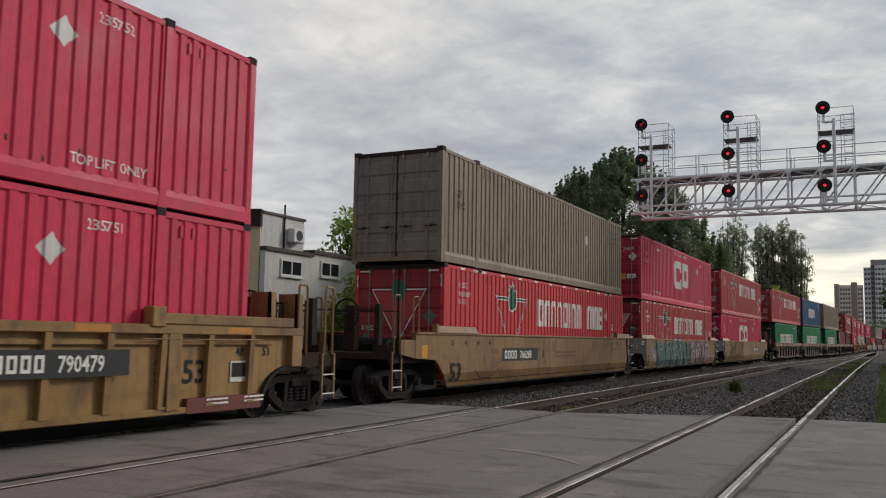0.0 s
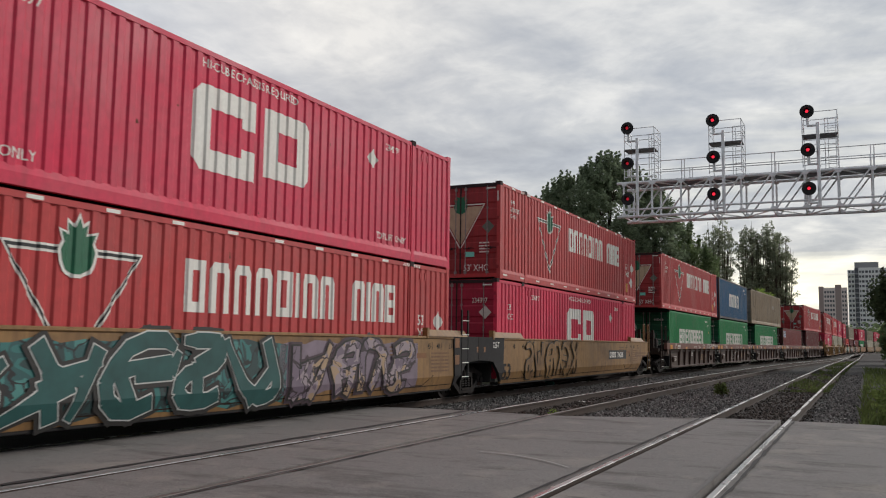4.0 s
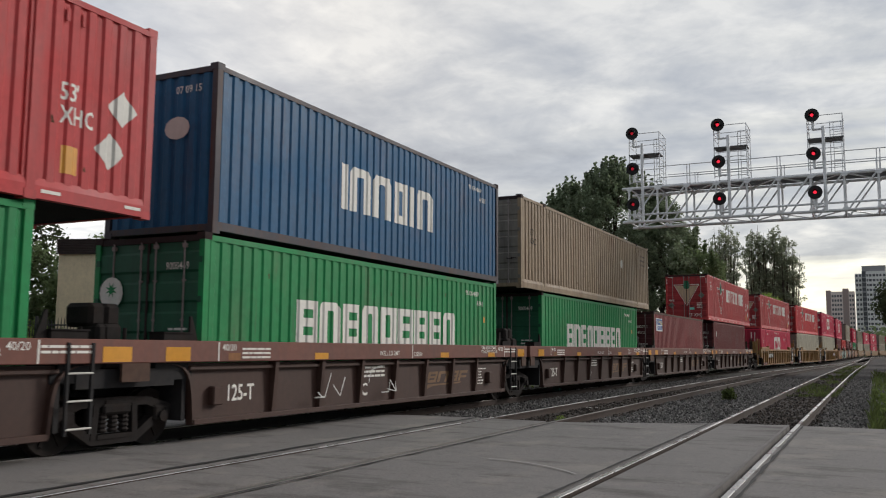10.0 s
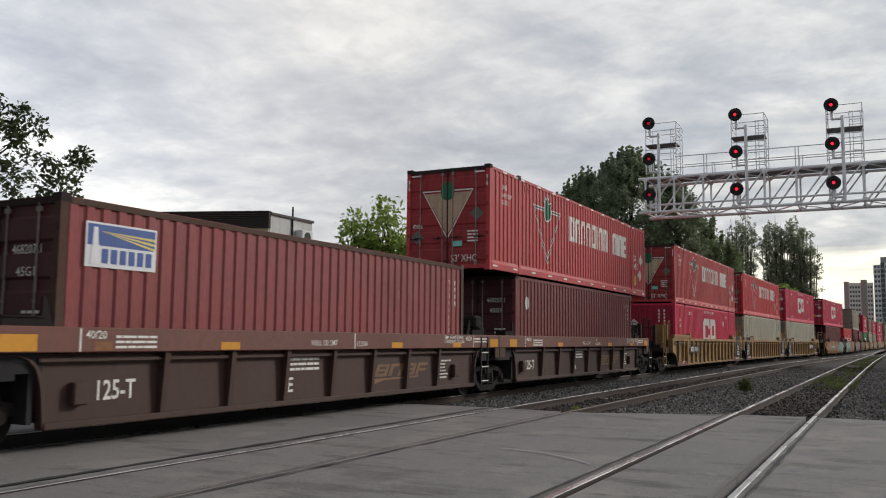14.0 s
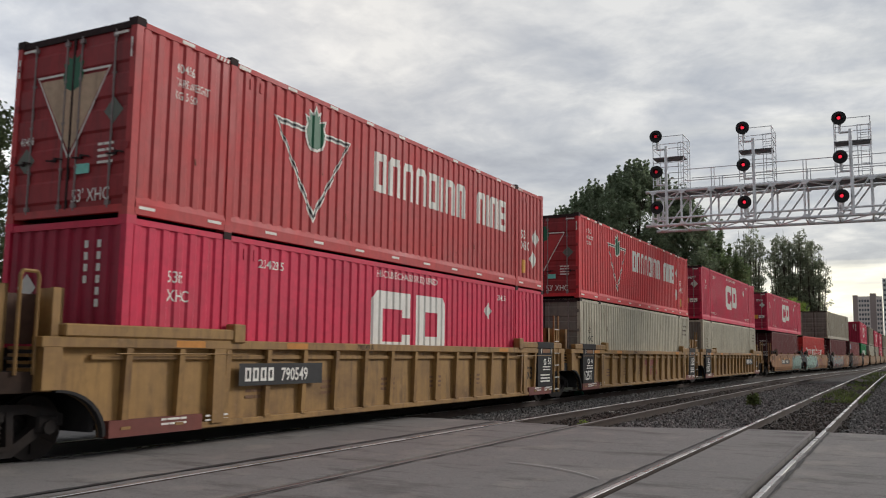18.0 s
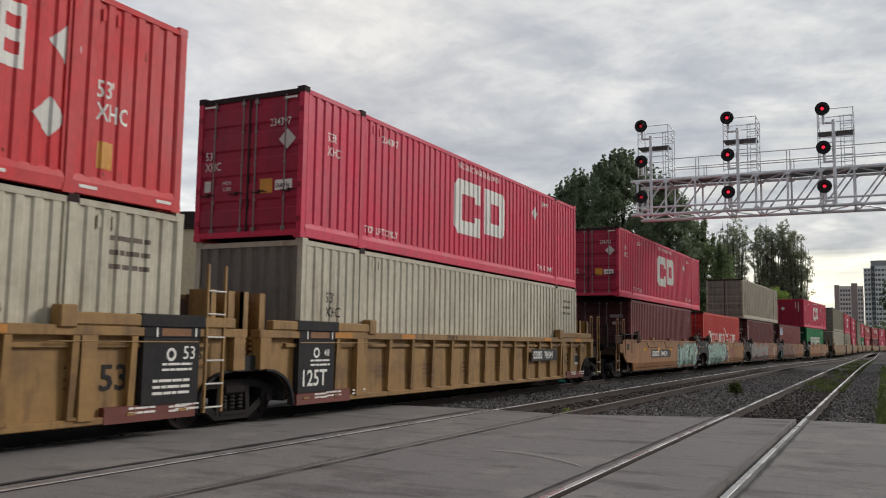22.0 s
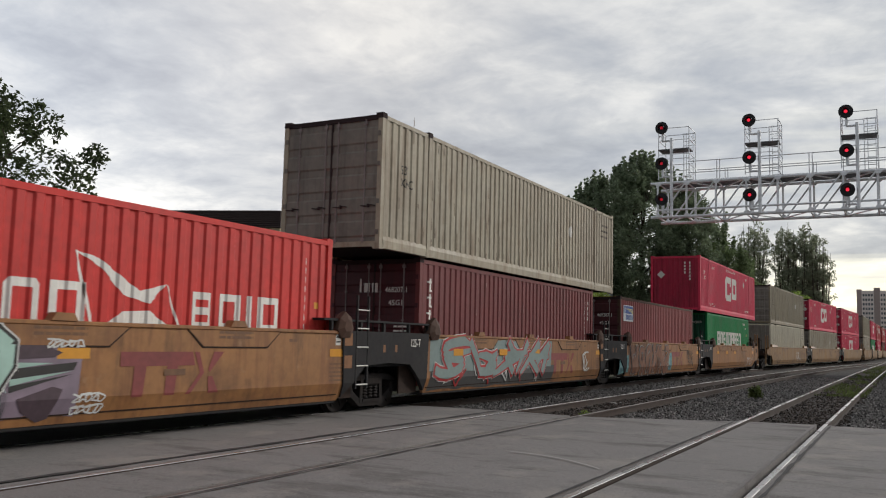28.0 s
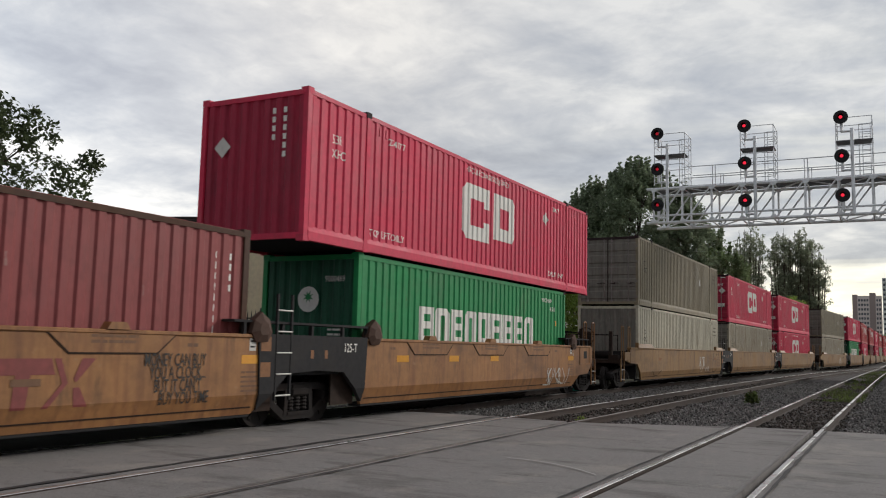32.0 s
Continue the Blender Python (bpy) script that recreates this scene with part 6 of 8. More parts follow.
def scrawl(key, w, h, n):
    """A thin sprayed handwriting line of loops and spikes."""
    rng = random.Random(key)
    pts, forms = [], []
    for i in range(n * 6):
        a = i / 6.0
        pts.append((w * a / n + 0.09 * math.sin(a * 6.283) + rng.uniform(-0.02, 0.02), h * (0.5 + 0.48 * math.sin(a * 6.283 + 1.1 + rng.uniform(-0.9, 0.9)))))
    for (a, b), (c, d) in zip(pts, pts[1:]):
        g = math.hypot(c - a, d - b) or 1.0
        x, y = -(d - b) / g * 0.011, (c - a) / g * 0.011
        forms.append([(a - x, b - y), (c - x, d - y), (c + x, d + y), (a + x, b + y)])
    return flat_shape(*forms)


def brown_car(label, outer_low, outer_high, lt, ht, letter, marks):
    half = 7.0
    car = car_base("well_car", label, half, CAR_BROWN, "brown", outer_low, outer_high, lt, ht)
    for m in (pose(0, 0, 0), pose(0, 0, 0, 0, 0, 180)):
        put("side_sill", shared("box_sill", lambda bm: rounded_box(bm, SIDE_X - 0.16, SIDE_X + 0.02, -half - 0.85, half + 0.85, 1.24, 1.57, 0.012)), SILL_BROWN, car, m)
        arch = [(half - 0.60 + 0.12 * (k / 8.0) + 0.5 * (k / 8.0) ** 4, 0.3 + 0.92 * math.sin(k * 0.19635)) for k in range(9)]      # the plate curves out to the sill
        put("side_plate", shared("brown_plate", lambda bm: prism(bm, [(-y, z) for y, z in arch[::-1]] + arch, "x", SIDE_X - 0.24, SIDE_X - 0.18)), CAR_BROWN, car, m)
        for s_ in (-1, 1):
            put("plate_lip", shared(("brown_lip", s_), lambda bm: prism(bm, [(s_ * y, z) for y, z in arch] + [(s_ * (y - 0.06), z) for y, z in arch[::-1]], "x", SIDE_X - 0.24, SIDE_X - 0.10)), CAR_BROWN, car, m)
        put("rub_strip", shared("rub_strip", lambda bm: rounded_box(bm, SIDE_X - 0.2, SIDE_X - 0.09, -half + 0.5, half - 0.5, 1.11, 1.18, 0.015)), CAR_BROWN, car, m)
        put("bottom_chord", shared("brown_chord", lambda bm: rounded_box(bm, SIDE_X - 0.26, SIDE_X - 0.08, -half + 0.62, half - 0.62, 0.27, 0.36, 0.01)), CAR_BROWN, car, m)
        for y in (-4.36, -2.9, -1.45, 0.0, 1.45, 2.9, 4.36):
            put("side_post", shared("brown_post", lambda bm: prism(bm, [(SIDE_X - 0.2, 0.34), (SIDE_X - 0.10, 0.36), (SIDE_X - 0.03, 1.24), (SIDE_X - 0.2, 1.24)], "y", -0.05, 0.05)), CAR_BROWN, car, m @ pose(0, y, 0))
    for y in (-5.85, 5.3):
        put("valve_box", shared("valve_box", lambda bm: (rounded_box(bm, SIDE_X - 0.19, SIDE_X - 0.06, -0.12, 0.12, 0.55, 0.85, 0.02),)), CAR_BROWN, car, pose(0, y, 0))
    for s in (-1, 1):
        put("placard_board", shared("placard_board", lambda bm: box(bm, SIDE_X - 0.02, SIDE_X + 0.018, -0.17, 0.17, 0.98, 1.24)), RUST, car, pose(0, s * (half + 0.62), 0))
    xs = SIDE_X + 0.024
    for y, w, h in ((-7.15, 0.52, 0.21), (-5.75, 0.3, 0.12), (-3.3, 0.45, 0.12), (2.0, 0.45, 0.12), (4.9, 0.45, 0.12), (7.09, 0.52, 0.21)):
        side_mark(car, ("b_refl", y), lambda: flat_shape(rect(0, 0, w, h)), y, 1.26, YELLOW if w > 0.4 else FADED_GOLD, "reflector", xs)
    side_mark(car, "b_line", lambda: flat_shape(rect(0, 0, 0.03, 0.3)), -6.0, 1.25, WHITE, "lift_line", xs)
    side_mark(car, "b_line", lambda: flat_shape(rect(0, 0, 0.03, 0.3)), 0.55, 1.25, WHITE, "lift_line", xs)
    side_mark(car, "b_4020", lambda: letters("40/20", 0.11), -5.9, 1.42, WHITE, "lettering", xs)
    side_mark(car, "b_line", lambda: flat_shape(rect(0, 0, 0.03, 0.3)), 6.05, 1.25, WHITE, "lift_line", xs)
    side_mark(car, "b_4020", lambda: letters("40/20", 0.11), 5.6, 1.42, WHITE, "lettering", xs)
    side_mark(car, "b_brake", lambda: letters("TMX BRAKE BEAMS", 0.085), 4.45, 1.46, WHITE, "notice", xs)
    side_mark(car, "b_brake2", lambda: letters("STANDARD TO CAR", 0.085), 4.45, 1.36, WHITE, "notice", xs)
    side_mark(car, "b_limit", lambda: letters("WELL LD LMT", 0.1), -0.9, 1.32, WHITE, "lettering", xs)
    side_mark(car, "b_lim2", lambda: letters("122500", 0.1), 0.65, 1.3, WHITE, "lettering", xs)
    side_mark(car, "b_bars", lambda: bars(3, 0, 0.15, 0.75, 0.07, 0.035), -5.4, 1.28, WHITE, "notice", xs)
    side_mark(car, "b_bars2", lambda: bars(2, 0, 0.15, 0.8, 0.07, 0.035), 6.1, 1.3, WHITE, "notice", xs)
    xp = SIDE_X - 0.175
    side_mark(car, "b_125", lambda: letters("125-T", 0.27, 0.8), -5.5, 0.6, WHITE, "lettering", xp)
    side_mark(car, ("b_let", letter), lambda: letters(letter, 0.26), -1.3, 0.5, WHITE, "lettering", xp)
    side_mark(car, "b_data", lambda: bars(3, 0, 0.3, 0.95, 0.09, 0.045), -1.3, 0.75, WHITE, "notice", xp)
    for k, y in enumerate((1.62, 2.18, 2.84, 3.38)):
        side_mark(car, ("b_word", k), lambda: slant_form(k), y, 0.66, FADED_LOGO, "trade_mark", xp)
    side_mark(car, "b_word2", lambda: flat_shape([(0, 0), (0.5, 0.09), (2.0, 0.11), (2.08, 0.15), (0.1, 0.13)]), 1.5, 0.49, FADED_LOGO, "trade_mark", xp)
    side_mark(car, "b_data2", lambda: bars(1, 0, 0.0, 0.2, 0.1, 0.028), 4.4, 1.0, WHITE, "data_panel", xp)
    for k, w in enumerate((0.78, 0.5, 0.46, 0.52, 0.62, 0.58)):
        side_mark(car, ("b_data3", k), lambda: dashes(w), 4.4, 0.925 - 0.078 * k, WHITE, "data_panel", xp)
    marks(car)
    return car



# ---- the train, unit by unit ----
def no_marks(car):
    pass


def fold(y, z):
    return SIDE_X + (0.017 if z < 0.62 else 0.005)


def tan_marks(number, letter, at_low, plate_y=-4.83):
    def add(car):
        plate_number(car, plate_y, 0.86, number, k=0.87)
        side_mark(car, "n53", lambda: letters("53", 0.46, 1.05), -8.05 if at_low else 6.6, 0.42, CHAR, "lettering", SIDE_X + 0.016)
        side_mark(car, ("let", letter), lambda: letters(letter, 0.24), plate_y + 3.15, 0.92, CHAR)
        side_mark(car, "lim", lambda: bars(2, 0, 0.2, 2.0, 0.12, 0.06), plate_y + 4.3, 0.85, FADED_BROWN, "notice")
        for k, t in enumerate(("53", "48", "45", "40")):
            side_mark(car, ("ft", t), lambda: letters(t, 0.13), -8.0 + k * 0.75, 1.3, CHAR)
        side_mark(car, "stk", lambda: flat_shape(rect(0, 0, 0.28, 0.3)), -9.5, 1.0, YELLOW, "sticker")
    return add


FADED_BROWN = material("faded_brown_paint", (0.16, 0.08, 0.04), rough=0.6, spread=0.3)
PURPLE_BROWN = material("maroon_logo_paint", (0.22, 0.05, 0.045), rough=0.6, spread=0.25)


def graffiti_material(name, colors, scale, dark):
    m = bpy.data.materials.new(name)
    m.use_nodes = True
    t = m.node_tree
    b = t.nodes["Principled BSDF"]
    b.inputs["Roughness"].default_value = 0.55
    tc = t.nodes.new("ShaderNodeTexCoord")
    n = t.nodes.new("ShaderNodeTexNoise")
    n.inputs["Scale"].default_value, n.inputs["Detail"].default_value, n.inputs["Distortion"].default_value = scale, 1.0, 1.6
    t.links.new(tc.outputs["Object"], n.inputs["Vector"])
    r = t.nodes.new("ShaderNodeValToRGB")
    r.color_ramp.interpolation = "CONSTANT"
    while len(r.color_ramp.elements) < len(colors):
        r.color_ramp.elements.new(0.5)
    for i, (e, c) in enumerate(zip(r.color_ramp.elements, colors)):
        e.position, e.color = (0.0 if i == 0 else 0.34 + 0.32 * i / len(colors)), (*c, 1)
    t.links.new(n.outputs[0], r.inputs[0])
    v = t.nodes.new("ShaderNodeTexVoronoi")
    v.feature = "DISTANCE_TO_EDGE"
    v.inputs["Scale"].default_value = scale * 1.2
    warp = t.nodes.new("ShaderNodeVectorMath")
    warp.operation = "ADD"
    t.links.new(tc.outputs["Object"], warp.inputs[0])
    t.links.new(n.outputs["Color"], warp.inputs[1])
    t.links.new(warp.outputs[0], v.inputs["Vector"])
    lt = t.nodes.new("ShaderNodeMath")
    lt.operation = "LESS_THAN"
    lt.inputs[1].default_value = 0.045
    t.links.new(v.outputs[0], lt.inputs[0])
    mx = t.nodes.new("ShaderNodeMix")
    mx.data_type = "RGBA"
    t.links.new(lt.outputs[0], mx.inputs[0])
    t.links.new(r.outputs[0], mx.inputs[6])
    mx.inputs[7].default_value = (*dark, 1)
    t.links.new(mx.outputs[2], b.inputs["Base Color"])
    return m


G_TEAL = graffiti_material("teal_spray_paint", [(0.02, 0.05, 0.05), (0.03, 0.16, 0.15), (0.02, 0.09, 0.09), (0.06, 0.22, 0.2)], 1.6, (0.012, 0.015, 0.016))
G_PINK = graffiti_material("violet_spray_paint", [(0.16, 0.12, 0.16), (0.30, 0.24, 0.26), (0.38, 0.26, 0.16)], 1.5, (0.04, 0.025, 0.03))
G_MINT = graffiti_material("mint_spray_paint", [(0.26, 0.52, 0.45), (0.42, 0.62, 0.55), (0.02, 0.03, 0.03), (0.30, 0.5, 0.44)], 1.4, (0.012, 0.014, 0.014))
SILVER_FILL = material("grey_green_spray_paint", (0.20, 0.26, 0.245), rough=0.55, spread=0.15)
GREY_FILL = material("dark_grey_spray_paint", (0.062, 0.060, 0.058), rough=0.6, spread=0.3)
TEAL_FILL = material("deep_teal_spray_paint", (0.022, 0.085, 0.080), rough=0.55, spread=0.35, grain=3)
MAUVE_FILL = material("mauve_spray_paint", (0.22, 0.17, 0.21), rough=0.55, spread=0.3, grain=3)
MINT_FILL = material("pale_mint_spray_paint", (0.34, 0.50, 0.43), rough=0.55, spread=0.2, grain=3)
UMBER_FILL = material("red_umber_spray_paint", (0.20, 0.085, 0.045), rough=0.55, spread=0.2, grain=3)
PLUM_FILL = material("dark_plum_spray_paint", (0.07, 0.045, 0.055), rough=0.6, spread=0.3)
G_AQUA = graffiti_material("aqua_spray_paint", [(0.10, 0.28, 0.29), (0.16, 0.34, 0.34), (0.12, 0.24, 0.26)], 1.2, (0.05, 0.12, 0.14))
RED_INK = material("red_spray_paint", (0.42, 0.04, 0.04), rough=0.6, spread=0.2)
INK = material("black_spray_paint", (0.03, 0.028, 0.026), rough=0.6, spread=0.2)
WHITE_INK = material("white_spray_paint", (0.6, 0.6, 0.57), rough=0.6, spread=0.15)


def patch(car, key, y0, y1, z0, z1, mat, ragged=0.12, name="graffiti", layer=0.0):
    """A sprayed field with a ragged outline on the side plate, above and below its fold."""
    rng = random.Random(key)
    for lo, hi, x in ((z0, z1, SIDE_X + 0.004),):
        if hi - lo < 0.03:
            continue
        n = max(3, int((y1 - y0) / 0.35))
        us = np.linspace(y0, y1, n)
        a = [(float(u) + rng.uniform(-0.05, 0.05), lo + (rng.uniform(0, ragged) if lo <= z0 + 1e-6 else 0)) for u in us]
        b = [(float(u) + rng.uniform(-0.05, 0.05), hi - (rng.uniform(0, ragged) if hi >= z1 - 1e-6 else 0)) for u in us]
        bm = bmesh.new()
        va = [bm.verts.new((x + layer, *p)) for p in a]
        vb = [bm.verts.new((x + layer, *p)) for p in b]
        for i in range(n - 1):
            bm.faces.new((va[i], va[i + 1], vb[i + 1], vb[i]))
        lean_in(bm)
        part(name, bm, mat, car)


def strokes(car, key, y0, y1, z0, z1, mat, count, width=0.04, name="graffiti_line"):
    """Sprayed zigzag lines."""
    rng = random.Random(key)
    bm = bmesh.new()
    for k in range(count):
        u = y0 + (y1 - y0) * (k + rng.uniform(0.0, 0.6)) / count
        pts = [(u, rng.uniform(z0, z0 + 0.25))]
        for j in range(rng.randint(3, 6)):
            pts.append((pts[-1][0] + rng.uniform(-0.35, 0.45), min(z1, max(z0, pts[-1][1] + rng.choice((-1, 1)) * rng.uniform(0.15, 0.55)))))
        for p, q in zip(pts, pts[1:]):
            d = Vector((q[0] - p[0], q[1] - p[1]))
            if d.length < 0.02:
                continue
            w = Vector((-d.y, d.x)).normalized() * width * rng.uniform(0.35, 0.6)
            x = SIDE_X + 0.021
            bm.faces.new([bm.verts.new((x, *c)) for c in ((p[0] + w.x, p[1] + w.y), (p[0] - w.x, p[1] - w.y), (q[0] - w.x, q[1] - w.y), (q[0] + w.x, q[1] + w.y))])
    if "folded" in car:
        lean_in(bm)
    tagged(part(name, bm, mat, car), kind="stuff")


def arc_points(cu, cv, ru, rv, a0, a1, n=7):
    return [(cu + ru * math.cos(a0 + (a1 - a0) * k / n), cv + rv * math.sin(a0 + (a1 - a0) * k / n)) for k in range(n + 1)]


def sprayed_form(kind_):
    """Strokes of one sprayed shape in a unit square: bowls, hooks, forks and waves, no letters of any word."""
    if kind_ == "a":
        return [[(0.12, -0.05), (0.2, 0.5), (0.22, 1.0)], arc_points(0.42, 0.68, 0.34, 0.30, 2.2, -1.9)]
    if kind_ == "b":
        return [arc_points(0.55, 0.74, 0.36, 0.26, 0.6, 3.9, 6) + arc_points(0.46, 0.26, 0.36, 0.26, 1.3, -2.4, 7)]
    if kind_ == "c":
        return [[(0.08, 1.02), (0.12, 0.5)] + arc_points(0.46, 0.36, 0.34, 0.34, 3.2, 6.1, 7) + [(0.88, 0.95)]]
    if kind_ == "d":
        return [[(0.16, 1.0), (0.22, 0.0)], [(0.9, 1.05), (0.62, 0.7), (0.26, 0.5)], [(0.34, 0.52), (0.66, 0.3), (1.0, -0.08)]]
    if kind_ == "e":
        return [arc_points(0.58, 0.5, 0.46, 0.5, 0.9, 5.5, 9), [(0.5, 0.5), (0.98, 0.46), (1.0, 0.2)]]
    return [[(0.1, 0.0), (0.3, 0.98), (0.52, 0.35), (0.74, 1.0), (0.96, -0.04)]]


def bar_quads(bm, strokes_, x, grow, wide):
    i = 0
    for line in strokes_:
        last = len(line) - 2
        for j, (p, q) in enumerate(zip(line, line[1:])):
            d = (q - p).normalized()
            w = Vector((-d.y, d.x)) * (wide / 2 + grow)
            e = d * (wide * 0.12 + grow * 0.9)
            k = x + 0.00015 * i
            i += 1
            tip = 0.55 if j == last else 1.0           # strokes thin out to their end
            bm.faces.new([bm.verts.new((k, *c)) for c in (p - e + w, p - e - w, q + e - w * tip, q + e + w * tip)])


def piece(car, key, word_, y0, y1, z0, z1, fill, rim, rim2, wide=0.2, lean=0.12, outer=0.085, inner=0.05):
    """Sprayed shapes: a rim, a second rim and the fill, each a layer of overlapping strokes."""
    rng = random.Random(key)
    step = (y1 - y0) / len(word_)
    lines = []
    for i, g in enumerate(word_):
        high, drop = rng.uniform(0.9, 1.05), rng.uniform(-0.06, 0.06)
        turn, tilt = rng.choice((1, 2, 3)), rng.uniform(-0.5, 0.5)      # turned over and slanted
        form = [[(1 - u if turn & 1 else u, 1 - v if turn & 2 else v) for u, v in stroke] for stroke in sprayed_form(g)]
        form.append([(0.5 + tilt * 0.5, 0.0), (0.5 - tilt, 0.55), (0.9, 0.95 - abs(tilt))])
        for stroke in [[(u + tilt * (v - 0.5), v) for u, v in line] for line in form]:
            lines.append([Vector((y0 + step * (i + u * 1.04 + rng.uniform(-0.015, 0.015)) + lean * (v - 0.5), z0 + (z1 - z0) * min(1.02, max(-0.04, v * high + drop + rng.uniform(-0.02, 0.02))))) for u, v in stroke])
    for layer, (mat, grow) in enumerate(((rim, outer), (rim2, inner), (fill, 0.0))):
        bm = bmesh.new()
        bar_quads(bm, lines, SIDE_X + 0.0185 + layer * 0.008, grow, wide)
        lean_in(bm)
        tagged(part("graffiti_letters", bm, mat, car), kind="stuff")


def owner_logo(car, y0, z0, s=1.0, x=SIDE_X + 0.006):
    def shapes():
        return flat_shape([(0, 0.42), (1.42, 0.42), (1.36, 0.62), (0, 0.62)], [(0.22, 0), (0.42, 0), (0.47, 0.42), (0.25, 0.42)], [(0.82, 0), (1.02, 0), (1.07, 0.42), (0.86, 0.42)],
                          [(1.24, 0), (1.34, 0), (1.62, 0.31), (1.50, 0.62), (1.40, 0.62), (1.53, 0.31)], [(1.74, 0.31), (1.70, 0.36), (1.82, 0.62), (2.04, 0.62)], [(1.72, 0), (1.94, 0), (1.80, 0.25), (1.70, 0.25)])
    side_mark(car, "owner", shapes, y0, z0, PURPLE_BROWN, "owner_mark", x)
    side_mark(car, "owner_smudge", lambda: flat_shape(rect(0, 0, 0.42, 0.09)), y0 + 0.8, z0 + 0.28, FADED_BROWN, "notice", x + 0.003)


def plus(*fs):
    def add(car):
        for f in fs:
            f(car)
    return add


LOAD_OFF = {27.32: -0.2, 65.87: 0.22, 87.64: -0.06, 103.08: 0.17, 134.55: -0.08, 191.3: -0.1, 210.62: -0.08, 247.78: -0.06, 263.40: 0.1}
TRAIN = []                   # thing, place along the train, height of its base


def unit(y, car, low=None, high=None):
    """A car with its load; the topmost box stands a little off the middle."""
    off = LOAD_OFF.get(y, 0.0)
    TRAIN.append((car, y, 0.0, 0.0))
    if low:
        TRAIN.append((low, y, (0.0 if high else off) - low["long"] / 2, 0.442))
    if high:
        TRAIN.append((high, y, off - high["long"] / 2, 0.442 + HIGH if low else 0.442))


L_SMOOTH = "tan steel well car with smooth sides"
L_RIB = "yellow-tan well car with ribbed sides"
L_BROWN = "dark brown well car with deep sill"
L_OLD = "orange-tan spray-painted short well car"
RET = "faded red long container with triangle emblem"
RET2 = "bright red long container with triangle emblem"
CRI = "crimson long container with white shapes"


def ring_mark(r, q):
    bm = bmesh.new()
    n = 16
    ring(bm, [(r * math.cos(6.28318 * k / n), r * math.sin(6.28318 * k / n)) for k in range(n)], [(q * math.cos(6.28318 * k / n), q * math.sin(6.28318 * k / n)) for k in range(n)])
    return bm


YELLOW_OLD = material("worn_amber_reflector", (0.50, 0.20, 0.03), rough=0.5, spread=0.2)


